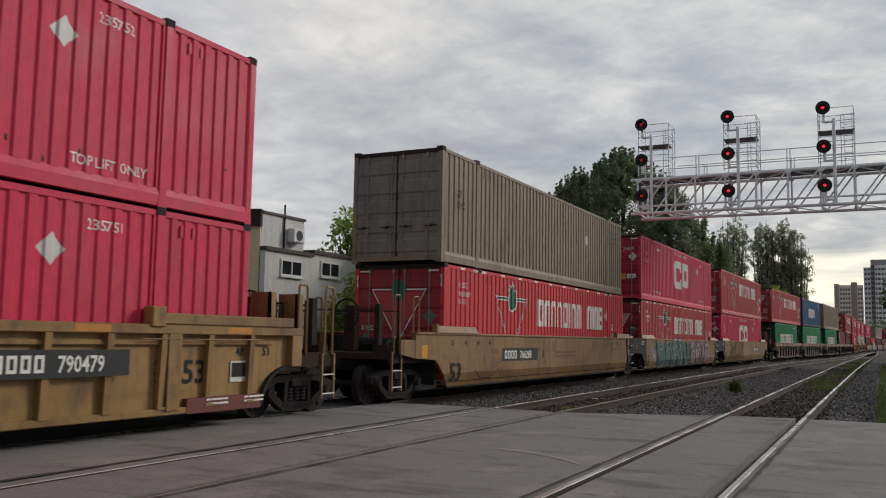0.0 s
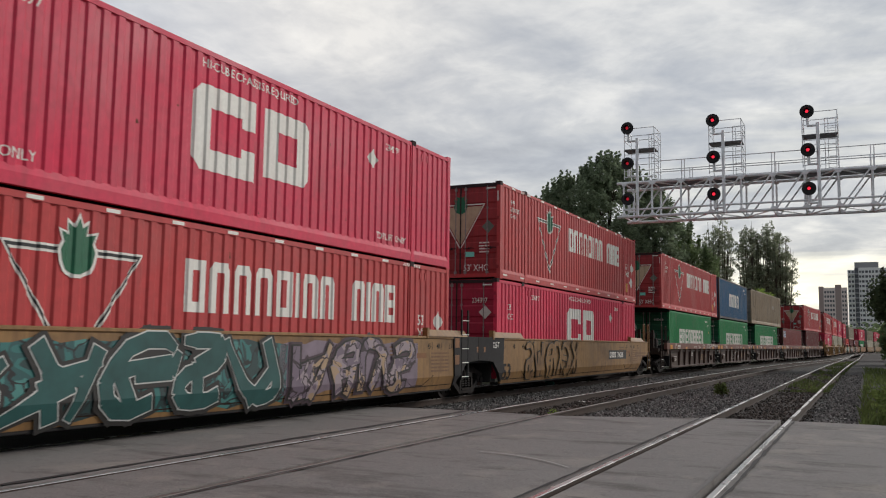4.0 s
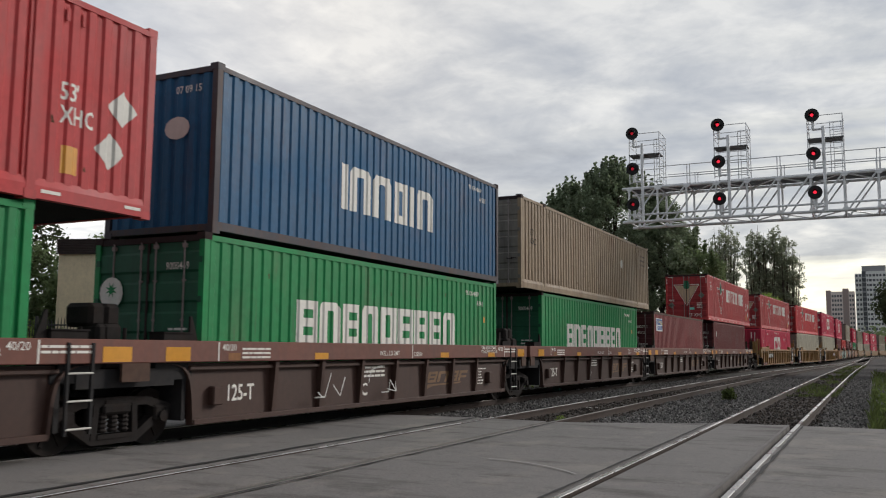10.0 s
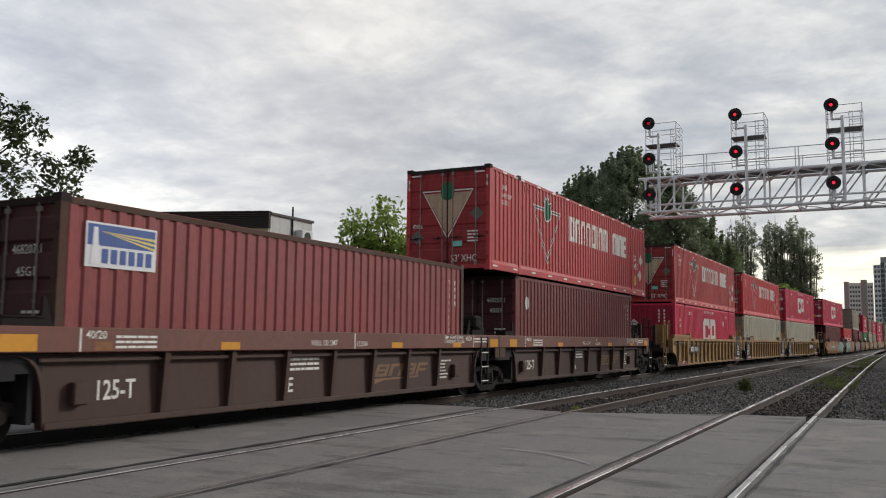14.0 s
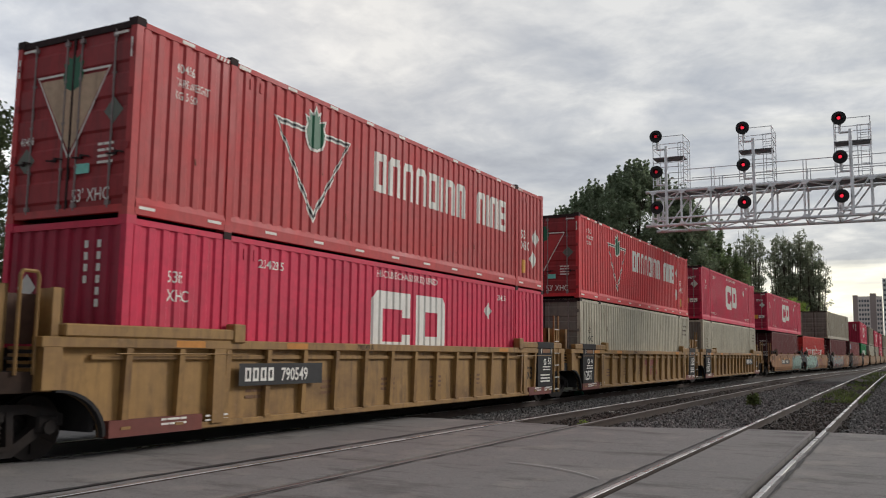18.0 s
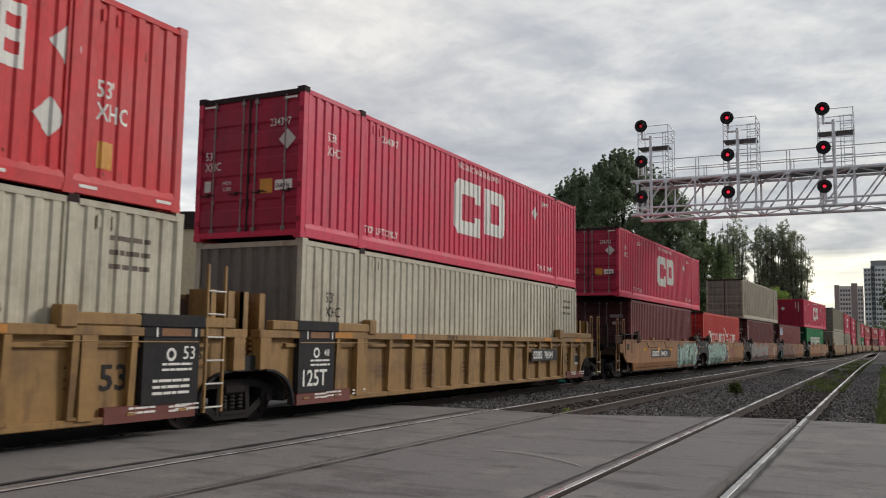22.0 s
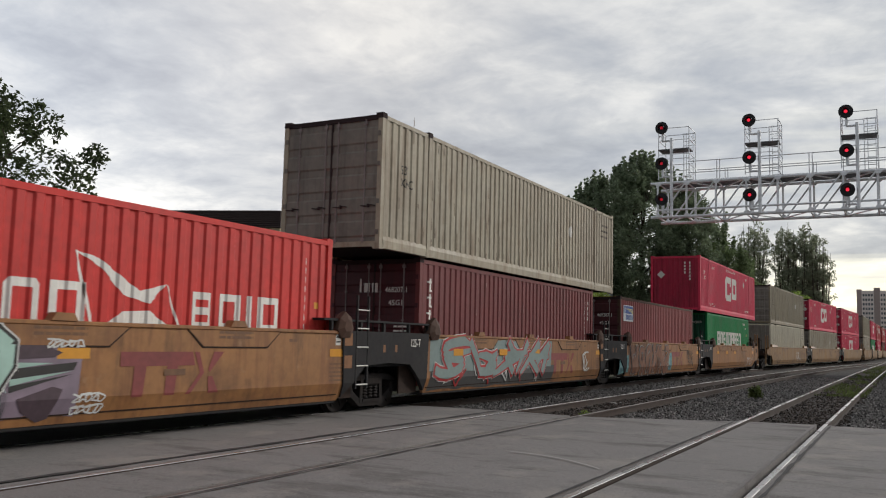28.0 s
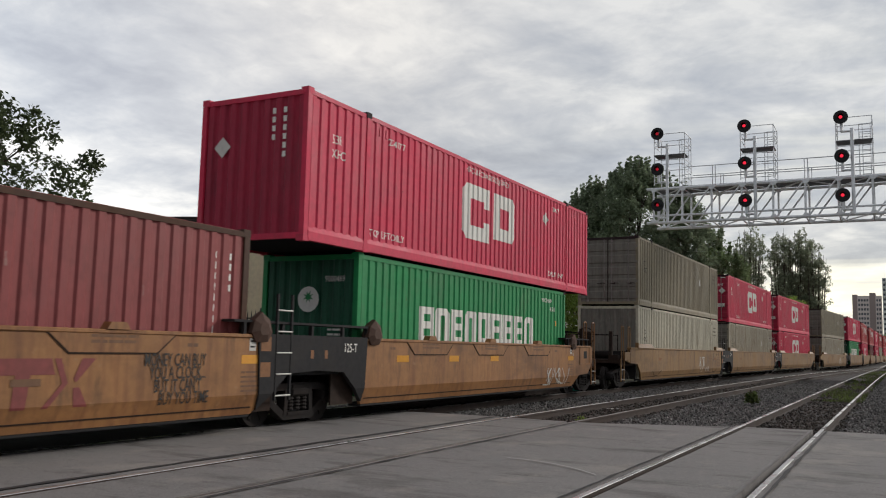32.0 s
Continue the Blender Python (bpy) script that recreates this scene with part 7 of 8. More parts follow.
def rib_marks(number, letter, panels="", mid_logo=False, plate=None):
    def add(car):
        xo = SIDE_X - 0.10
        if plate is not None:
            plate_number(car, plate, 0.88, number, SIDE_X + 0.012, 0.72)
        side_mark(car, "r53", lambda: letters("53", 0.36, 1.05), 6.55, 0.72, CHAR, "lettering", xo)
        for k, (t_, y_) in enumerate((("45", 7.0), ("48", 7.75), ("53", 8.45))):
            side_mark(car, ("r_len", t_), lambda: letters(t_, 0.15), y_, 1.12, CHAR, "lettering", xo)
        board = shared("notice_board", lambda bm: (box(bm, xo, xo + 0.012, 7.62, 8.18, 0.70, 1.04),))
        put("notice_board", board, PLACARD, car)
        put("notice_field", shared("notice_field", lambda bm: (box(bm, xo, xo + 0.016, 7.65, 7.99, 0.78, 1.01), box(bm, xo, xo + 0.016, 8.02, 8.15, 0.78, 1.01))), CHAR, car)
        for y_ in (-7.2, -4.6, 4.4, 7.4):
            side_mark(car, ("r_refl", y_), lambda: flat_shape(rect(0, 0, 0.6, 0.10)), y_, 1.48, YELLOW_OLD, "reflector", SIDE_X + 0.0235)
        for y_ in (7.0, 7.9, -7.4, -6.5):
            side_mark(car, ("r_skirt", y_), lambda: bars(2, 0, 0.08, 0.5, 0.065, 0.03), y_, 0.36, WHITE, "notice", SIDE_X - 0.008)
        put("grab_pipe", shared("grab_pipe", lambda bm: [rod(bm, (SIDE_X + 0.012, s_ * 8.3, 1.385), (SIDE_X + 0.012, s_ * 5.6, 1.385), 0.010, 6) for s_ in (-1, 1)]), YELLOW_TAN, car)
        side_mark(car, "r4020", lambda: letters("40", 0.14), 5.95, 0.98, CHAR, "lettering", xo)
        side_mark(car, "r20", lambda: letters("20", 0.14), 5.95, 0.76, CHAR, "lettering", xo)
        side_mark(car, ("chord_no", number, letter), lambda: letters(number + " " + letter, 0.11), -2.4, 1.48, CHAR, "number", SIDE_X + 0.024)
        for k in range(5):
            side_mark(car, ("rb", k), lambda: bars(3, 0, 0.25, 0.55, 0.1, 0.05), -5.5 + k * 2.1, 0.62, FADED_BROWN, "notice", xo)
        if panels:
            for s in [q for q, k in ((-1, "L"), (1, "H")) if k in panels]:
                box_mesh = shared("black_panel", lambda bm: (box(bm, SIDE_X - 0.1, SIDE_X + 0.012, -0.57, 0.57, 0.48, 1.47), rounded_box(bm, SIDE_X - 0.1, SIDE_X + 0.05, -0.67, 0.67, 1.59, 1.785, 0.02), box(bm, SIDE_X - 0.1, SIDE_X + 0.026, -0.57, 0.57, 1.455, 1.6)))
                put("end_panel", box_mesh, CHAR, car, pose(0, s * 7.77, 0), "black painted end panel with white data")
                xq = SIDE_X + 0.016
                if s < 0:
                    side_mark(car, "r125", lambda: letters("125T", 0.3, 0.95), -8.2, 0.6, WHITE, "lettering", xq)
                else:
                    side_mark(car, "r1853", lambda: letters("53", 0.2), 8.0, 1.13, WHITE, "lettering", xq)
                    side_mark(car, "rdat", lambda: bars(3, 0, 0.3, 0.75, 0.09, 0.04), 7.4, 0.5, WHITE, "data_panel", xq)
                if s < 0:
                    side_mark(car, ("r48", s), lambda: letters("48", 0.13), s * 7.77 + 0.22, 1.14, WHITE, "lettering", xq)
                side_mark(car, ("remb", s), lambda: ring_mark(0.1, 0.055), s * 7.77 - 0.02, 1.2, WHITE, "round_emblem", xq)
                side_mark(car, ("rbar", s), lambda: bars(2, 0, 0.1, 0.62, 0.08, 0.035), s * 7.77 - 0.2, 0.94, WHITE, "notice", xq)
                side_mark(car, ("rsk", s), lambda: bars(2, 0, 0.06, 0.4, 0.06, 0.03), s * 7.77 + 0.0, 0.36, WHITE, "notice", SIDE_X - 0.008)
                for u in (-0.35, 0.45):
                    side_mark(car, ("pan_w", s, u), lambda: flat_shape(rect(0, 0, 0.035, 0.14)), s * 7.77 + u, 1.455, WHITE, "lift_line", SIDE_X + 0.03)
                side_mark(car, ("pan_y", s), lambda: flat_shape(rect(0, 0, 0.6, 0.11)), s * 7.77 - 0.24, 1.47, FADED_GOLD, "reflector", SIDE_X + 0.03)
        if mid_logo:
            owner_logo(car, -0.4, 0.62, x=SIDE_X - 0.1)
    return add


unit(3.66, ribbed_car(L_RIB, YELLOW_TAN, False, True, None, 9.9, rib_marks("790479", "C", "", plate=3.1)),
     railway_box(CRI + ", lower of a stack", False, "235751"), railway_box(CRI + ", upper of a stack", False, "235752"))
unit(27.32, smooth_car(L_SMOOTH + ", numbered on a black plate", 53, TAN, True, False, -9.9, 9.6, tan_marks("766288", "B", True)),
     retailer_box(RET2 + ", under a grey one", True, True, "411532"), plain_long("weathered grey-taupe long container with closed dark doors", GREY_TAUPE))
unit(46.49, smooth_car("tan smooth-sided well car with teal and violet spray paint", 53, TAN, False, False, None, 9.7,
                       plus(lambda c: side_mark(c, "n53", lambda: letters("53", 0.46, 1.05), -8.05, 0.42, CHAR, "lettering", SIDE_X + 0.016),
                            lambda c: patch(c, "c0", -7.1, -5.6, 0.5, 1.5, G_PINK, 0.3), lambda c: patch(c, "c1", -6.3, 0.9, 0.32, 1.5, G_TEAL), lambda c: piece(c, "c1p", "adebc", -6.1, 0.6, 0.42, 1.42, TEAL_FILL, INK, WHITE_INK, 0.24, 0.12, 0.09, 0.022),
                            lambda c: patch(c, "c2", 0.7, 6.0, 0.4, 1.48, MAUVE_FILL), lambda c: piece(c, "c2p", "facb", 0.9, 5.8, 0.45, 1.42, G_PINK, PLUM_FILL, INK, 0.22, 0.12, 0.09, 0.04))),
     retailer_box(RET + ", under a crimson one"), railway_box(CRI + " and closed doors"))
unit(65.87, smooth_car("tan smooth-sided well car with dark outline spray paint", 53, TAN, False, True, None, 9.9,
                       plus(tan_marks("766288", "A", True, 3.1), lambda c: piece(c, "d1p", "bfaced", -6.4, -1.0, 0.44, 1.44, TAN, INK, INK, 0.17, 0.12, 0.032, 0.03))),
     railway_box(CRI + " and closed doors, lower"), retailer_box(RET + ", on a crimson one"))
unit(87.64, brown_car(L_BROWN + ", first of five", True, False, -7.6, 7.75, "B", lambda c: (side_mark(c, "scrawl_a", lambda: scrawl("a", 0.95, 0.27, 4), 1.55, 1.27, WHITE_INK, "graffiti_line", SIDE_X + 0.027), side_mark(c, "scrawl_b", lambda: scrawl("b", 1.5, 0.27, 6), 2.95, 1.27, WHITE_INK, "graffiti_line", SIDE_X + 0.027))), green_box("green short container with white mark, under a red one"), retailer_box(RET + ", on a green one"))
unit(103.08, brown_car(L_BROWN + ", under a blue container", False, False, None, 7.9, "C", lambda c: strokes(c, "f1", -3.6, 0.0, 0.55, 1.1, WHITE_INK, 4, 0.025)),
     green_box("green short container with white mark under a blue one"), blue_box("blue short container with a plain front and white mark"))
unit(119.03, brown_car(L_BROWN + ", under a tall taupe container", False, False, None, 7.8, "D", lambda c: side_mark(c, "scrawl_d", lambda: scrawl("d", 0.5, 0.24, 3), 3.5, 1.28, WHITE_INK, "graffiti_line", SIDE_X + 0.027)), green_box("green short container with white mark under a taupe one"), plain_long("rust-streaked taupe long container on a green one", TAUPE))
unit(134.55, brown_car(L_BROWN + ", carrying a single container", False, False, None, 7.8, "E", no_marks), lessor_box("brown-red short container with dusty picture sign, standing alone", BROWN_RED, "sign"))
unit(150.08, brown_car(L_BROWN + ", last of five", False, True, None, 8.35, "A", no_marks), lessor_box("maroon short container with a pale spot, under a red one", MAROON, "spot"), retailer_box(RET + ", on a maroon one"))
unit(171.77, ribbed_car(L_RIB + ", numbered", YELLOW_TAN, True, False, -9.9, 9.75, rib_marks("790549", "A", "H", plate=-5.8)), railway_box(CRI + ", under a red one", False, "234235"), retailer_box(RET + ", on a crimson one"))
unit(191.30, ribbed_car(L_RIB + " and black end panels", YELLOW_TAN, False, False, None, 9.65, rib_marks("790549", "C", "LH", True)), plain_long("cream long container under a red one", CREAM), retailer_box(RET2 + ", on a cream one", True, True, "812102"))
unit(210.62, ribbed_car(L_RIB + " and a black end panel", YELLOW_TAN, False, True, None, 9.9, rib_marks("790549", "B", "L", plate=3.3)), plain_long("cream long container under a crimson one", CREAM, False), railway_box(CRI + ", on a cream one"))


def old_marks(extra, number=None):
    def add(car):
        if number:
            plate_number(car, -3.7, 0.82, number)
        extra(car)
    return add


unit(232.23, smooth_car(L_OLD + ", first of five", 40, TAN_ORANGE, True, False, -7.65, 7.75,
                        old_marks(plus(lambda c: patch(c, "m1", 1.6, 6.3, 0.34, 1.5, G_MINT), lambda c: piece(c, "m1p", "cade", 1.8, 6.1, 0.42, 1.42, MINT_FILL, WHITE_INK, INK, 0.2, 0.12, 0.07, 0.045)), "744034")),
     lessor_box("maroon short container under a crimson one", MAROON, "triangle"), railway_box(CRI + ", on a maroon one", True, "235781"))
unit(247.78, smooth_car(L_OLD + ", with a mint-green piece", 40, TAN_ORANGE, False, False, None, 7.8,
                       old_marks(plus(lambda c: patch(c, "n1", -6.5, -0.8, 0.32, 1.52, G_MINT), lambda c: piece(c, "n1p", "bcafe", -6.3, -0.9, 0.40, 1.44, MINT_FILL, WHITE_INK, INK, 0.2, 0.12, 0.07, 0.045), lambda c: patch(c, "n2", -0.95, 0.18, 0.34, 1.4, MAUVE_FILL), lambda c: side_mark(c, "n2d", lambda: flat_shape([(0, 0.02), (0.95, 0.1), (0.9, 0.0), (0, -0.1)], [(0, -0.18), (0.9, -0.05), (0.5, -0.14), (0, -0.26)]), -0.82, 0.98, INK, "graffiti_line", SIDE_X + 0.012),
                                      lambda c: side_mark(c, "n2m", lambda: flat_shape([(0, -0.1), (0.9, -0.01), (0.5, -0.08), (0, -0.18)], [(0, 0.02), (0.6, 0.09), (0.1, 0.1)]), -0.82, 0.98, MINT_FILL, "graffiti_fill", SIDE_X + 0.012),
                                      lambda c: side_mark(c, "n2p", lambda: flat_shape([(0.05, 0.14), (0.6, 0.16), (0.72, 0.22), (0.35, 0.34), (0.3, 0.46), (0.05, 0.44)], [(0.1, -0.34), (0.6, -0.2), (0.75, -0.24), (0.6, -0.6), (0.45, -0.64), (0.2, -0.5)]), -0.82, 0.98, PLUM_FILL, "graffiti_fill", SIDE_X + 0.011),
                                      *[(lambda c, i=i: side_mark(c, ("n2w", i), lambda: scrawl("w%d" % i, 0.5, 0.12, 5), 0.1, 0.56 - 0.15 * i, WHITE_INK, "graffiti_line", SIDE_X + 0.012)) for i in (0, 1)],
                                      lambda c: side_mark(c, "n2t", lambda: scrawl("t", 0.55, 0.11, 5), -0.35, 1.26, WHITE_INK, "graffiti_line", SIDE_X + 0.018), lambda c: owner_logo(c, 0.83, 0.59)))),
     shipping_box("orange-red short container with white pennant, alone on its car"))
unit(263.4, smooth_car(L_OLD + ", with a silver and red piece", 40, TAN_ORANGE, False, False, None, 7.75,
                        old_marks(plus(lambda c: patch(c, "o0", -6.0, 1.7, 0.32, 0.85, GREY_FILL, 0.05), lambda c: patch(c, "o1", -6.0, 1.5, 0.74, 1.53, SILVER_FILL, 0.05, layer=0.002), lambda c: piece(c, "o1p", "badf", -5.8, 1.3, 0.66, 1.46, SILVER_FILL, WHITE_INK, RED_INK, 0.22, 0.12, 0.075, 0.055),
                                       lambda c: strokes(c, "o1w", -5.6, 1.3, 0.4, 1.1, WHITE_INK, 4, 0.04), lambda c: strokes(c, "o1r", -5.6, 0.6, 0.4, 0.8, RED_INK, 3, 0.05), *[(lambda c, y=y: side_mark(c, ("o_refl", y), lambda: flat_shape(rect(0, 0, 0.5, 0.16)), y, 1.12, YELLOW, "reflector", SIDE_X + 0.04)) for y in (-4.9, -2.3, 0.0)], lambda c: owner_logo(c, 1.5, 0.55), lambda c: strokes(c, "o2", 4.4, 5.1, 0.6, 1.2, WHITE_INK, 4, 0.04)))),
     lessor_box("dark maroon short container with white glyphs", MAROON, "script"), plain_long("stained stone-grey long container on a maroon one", STONE))
unit(278.88, smooth_car(L_OLD + ", with an umber piece", 40, TAN_ORANGE, False, False, None, 7.8,
                       old_marks(plus(lambda c: patch(c, "p1", -5.9, 0.3, 0.32, 1.52, UMBER_FILL), lambda c: piece(c, "p1p", "facdfb", -5.6, 0.2, 0.38, 1.44, UMBER_FILL, WHITE_INK, PLUM_FILL, 0.2, 0.12, 0.055, 0.035), lambda c: patch(c, "p0", -7.0, -5.8, 0.35, 1.15, G_AQUA), lambda c: patch(c, "p2", 0.2, 0.75, 0.34, 1.2, G_AQUA),
                                      lambda c: owner_logo(c, 0.8, 0.59), *[(lambda c, i=i, t=t: side_mark(c, ("tag", t), lambda: letters(t, 0.19, 0.58), 3.68 + 0.1 * i, 1.10 - 0.185 * i, INK, "sprayed_words", SIDE_X + 0.01)) for i, t in enumerate(("MONEY CAN BUY", "YOU A CLOCK...", "BUT IT CAN'T", "BUY YOU TIME"))]))),
     lessor_box("brown-red short container with bright picture sign, standing alone", BROWN_RED, "sign"))
unit(294.46, smooth_car(L_OLD + ", last of five", 40, TAN_ORANGE, False, True, None, 8.35, old_marks(lambda c: strokes(c, "q1", 3.5, 5.0, 0.4, 0.9, WHITE_INK, 6, 0.03), None)),
     green_box("green short container with white mark under a crimson one", False), railway_box(CRI + " and a plain front", False, "234177"))
FAR = [(317.10, KHAKI, CREAM, 0), (336.5, CRIMSON, STONE, 1), (355.9, CRIMSON, CRIMSON, 2), (378.9, KHAKI, STONE, 0), (398.3, CRIMSON, GREEN, 1), (417.7, TIRE_RED, CRIMSON, 2),
       (440.7, TIRE_RED, MAROON, 0), (460.1, CRIMSON, CRIMSON, 1), (479.5, TIRE_RED, STONE, 2), (502.5, TIRE_RED, CRIMSON, 0)]


def box_of(p, where):
    if p is CRIMSON:
        return railway_box(CRI + where)
    if p is TIRE_RED:
        return retailer_box(RET + where)
    if p is GREEN:
        return green_box("green short container with white mark" + where)
    if p is MAROON:
        return lessor_box("maroon short container" + where, MAROON)
    return plain_long({KHAKI: "khaki", CREAM: "cream", STONE: "stone-grey"}[p] + " corrugated long container" + where, p, p is not CREAM)


for y, up, lo, k in FAR:
    unit(y, smooth_car(L_SMOOTH + ", far off", 53, TAN, k == 0, k == 2, -9.9 if k == 0 else None, 9.9 if k == 2 else 9.7, no_marks if k else lambda c: strokes(c, "far", 2, 4, 0.5, 1.2, WHITE_INK, 5)),
         box_of(lo, ", lower, far off"), box_of(up, ", upper, far off"))

# ---- trees, shrubs, grass ----
def leaves_mesh(name, centers, sizes, spread, per, leaf, rng):
    """Leaf blades in clumps: four-cornered, bent along the middle."""
    pts, faces = [], []
    for c, s in zip(centers, sizes):
        n = max(3, int(per * s))
        off = rng.normal(0, 1, (n, 3))
        off *= (rng.uniform(0, 1, n) ** 0.45 / np.linalg.norm(off, axis=1))[:, None] * spread * s * 0.72
        nrm = rng.normal(0, 1, (n, 3))
        nrm[:, 2] = np.abs(nrm[:, 2]) + 0.3
        nrm /= np.linalg.norm(nrm, axis=1)[:, None]
        tan = np.cross(nrm, rng.normal(0, 1, (n, 3)))
        tan /= np.linalg.norm(tan, axis=1)[:, None] + 1e-9
        bit = np.cross(nrm, tan)
        size = leaf * rng.uniform(0.6, 1.3, n)
        p = np.asarray(c) + off
        base = len(pts)
        quad = np.stack([p - tan * size[:, None], p + bit * size[:, None] * 0.55 + nrm * size[:, None] * 0.12, p + tan * size[:, None], p - bit * size[:, None] * 0.55 + nrm * size[:, None] * 0.12], 1)
        pts.extend(quad.reshape(-1, 3).tolist())
        faces.extend([(base + 4 * i, base + 4 * i + 1, base + 4 * i + 2, base + 4 * i + 3) for i in range(n)])
    me = bpy.data.meshes.new(name)
    me.from_pydata(pts, [], faces)
    return me


def tree(x, y, z0, height, rx, seed, mat, label, low=0.3, clumps=150, per=60, leaf=0.22, spread=1.5, taper=0.6, name="tree", lean=0.0, shoots=0):
    """Tapered trunk, forking limbs, and a crown of leaf clumps with gaps."""
    rng = np.random.default_rng(seed)
    base = thing(name, label, name)
    base.location = (x, y, z0)
    bm = bmesh.new()
    fork = height * low
    r0 = 0.018 * height
    rod(bm, (0, 0, 0), (0.1, 0, fork), r0, 8, r0 * 0.75)
    rod(bm, (0.1, 0, fork * 0.97), (lean, 0, height * 0.85), r0 * 0.75, 7, 0.03)
    tips = []
    for k in range(11):
        a = k * 2.4 + rng.uniform(-0.4, 0.4)
        h = fork + (height * 0.5) * (k / 11.0)
        out = rx * rng.uniform(0.55, 0.9) * (1 - 0.5 * k / 11.0)
        tip = (out * math.cos(a) + lean * 0.5, out * math.sin(a), min(height * 0.93, h + height * rng.uniform(0.1, 0.25)))
        rod(bm, (0.1 + lean * k / 14, 0, h), tip, r0 * 0.36, 6, 0.02)
        tips.append(tip)
        for j in range(2):
            q = tuple(tip[i] * 0.6 + (0.1, 0, h)[i] * 0.4 for i in range(3))
            w = (q[0] + rng.uniform(-1, 1) * rx * 0.35, q[1] + rng.uniform(-1, 1) * rx * 0.35, q[2] + rng.uniform(0.05, 0.16) * height)
            rod(bm, q, w, r0 * 0.16, 5, 0.012)
            tips.append(w)
    part("trunk", bm, BARK, base)
    centers, sizes = [], []
    for k in range(clumps):
        if k < len(tips):
            c = np.array(tips[k])
        else:
            v = rng.normal(0, 1, 3)
            v /= np.linalg.norm(v)
            r = rng.uniform(0.35, 1.0) ** 0.5
            h = v[2] * r
            wide = rx * (1 - taper * max(0.0, h) ** 1.5)
            c = np.array([v[0] * r * wide + lean * 0.6, v[1] * r * wide, fork + (height - fork) * (0.5 + 0.5 * h)])
            if noise.noise((c[0] * 0.45 + seed, c[1] * 0.45, c[2] * 0.45)) < -0.18:
                continue
        centers.append(c)
        sizes.append(rng.uniform(0.6, 1.25))
    for k in range(shoots):                     # leafy shoots that stand up out of the crown
        a, r = rng.uniform(0, 6.283), rx * rng.uniform(0.0, 0.95)
        z = fork + (height - fork) * (0.5 + 0.48 * math.sqrt(max(0.0, 1 - (r / rx) ** 2)))
        long = rng.uniform(0.6, 1.6)
        for j in range(6):
            centers.append(np.array([r * math.cos(a) + rng.normal(0, 0.08), r * math.sin(a) + rng.normal(0, 0.08), z + long * (j - 1.5) / 4]))
            sizes.append(0.34 - 0.035 * j)
    crown = put("crown", leaves_mesh("crown", centers, sizes, spread, per, leaf, rng), mat, base)
    tagged(crown, kind="stuff")
    return base


G0 = -0.55
def poplar(x, y, height, rx, seed, label, stems=13, spread=0.8):
    """Steep limbs that fan up from a short trunk, each clothed in small leaves, with slits of sky between them."""
    rng = np.random.default_rng(seed)
    base = thing("tree", label, "tree")
    base.location = (x, y, G0)
    bm = bmesh.new()
    rod(bm, (0, 0, 0), (0, 0, height * 0.2), 0.4, 8, 0.3)
    centers, sizes = [], []
    for k in range(stems):
        a = k * 2.4 + rng.uniform(-0.3, 0.3)
        out = rx * math.sqrt((k + 0.4) / stems)
        foot = height * (0.16 + 0.10 * rng.uniform())
        tip = height * (1.0 - 0.20 * (out / rx) ** 2.0 - 0.05 * rng.uniform())
        p = np.array([0.1 * math.cos(a), 0.1 * math.sin(a), foot])
        q = np.array([out * 0.75 * math.cos(a), out * 0.75 * math.sin(a), foot + (tip - foot) * 0.42])
        e = np.array([out * math.cos(a), out * math.sin(a), tip])
        rod(bm, p, q, 0.2, 6, 0.11)
        rod(bm, q, e, 0.11, 5, 0.02)
        n = int((tip - foot) / 0.42)
        for j in range(n):
            u = 0.16 + 0.84 * j / (n - 1)
            c = p + (q - p) * (u / 0.42) if u < 0.42 else q + (e - q) * ((u - 0.42) / 0.58)
            if noise.noise((c[0] * 0.5 + seed, c[1] * 0.5, c[2] * 0.45)) < -0.12:
                continue
            side = rng.normal(0, 0.6, 2) * (1.1 - 0.55 * u)
            centers.append(c + np.array([side[0], side[1], 0.0]))
            sizes.append(1.3 - 0.62 * u + rng.uniform(-0.15, 0.15))
    part("trunk", bm, BARK, base)
    tagged(put("crown", leaves_mesh("crown", centers, sizes, spread, 34, 0.17, rng), POPLAR, base), kind="stuff")


tree(-21.8, 82, G0, 19.6, 5.1, 3, DEEP_MAPLE, "tall dark green maple behind the train", 0.22, 1000, 62, 0.16, 0.95, 0.25, shoots=80)
tree(-26.3, 82.5, G0, 18.3, 3.3, 33, DEEP_MAPLE, "dark green maple grown into its taller neighbour", 0.22, 560, 60, 0.16, 0.95, 0.25, shoots=46)
tree(-29.4, 83, G0, 15.8, 2.6, 34, DEEP_MAPLE, "dark green maple at the edge of a clump", 0.22, 320, 56, 0.16, 0.95, 0.4, shoots=26)
tree(-17.6, 83, G0, 17.0, 3.9, 4, DEEP_MAPLE, "dark green maple lower than its neighbour", 0.2, 560, 60, 0.16, 0.95, 0.4, shoots=30)
tree(-14.9, 85, G0, 12.4, 3.2, 5, LEAVES, "low olive green tree at the end of a row", 0.15, 200, 100, 0.17, 1.4, 0.5, shoots=10)
tree(-30.0, 90, G0, 15.0, 5.5, 6, DEEP_MAPLE, "dark green maple set back from the line", 0.2, 260, 70, 0.22, 1.6, 0.5)
poplar(-22.9, 160, 25.4, 3.2, 7, "slender tall grey-green poplar tree", 20)
poplar(-25.5, 161, 20.8, 1.6, 17, "small poplar beside a taller one", 8)
poplar(-17.4, 160, 24.3, 2.5, 8, "tall poplar with an open crown", 16)
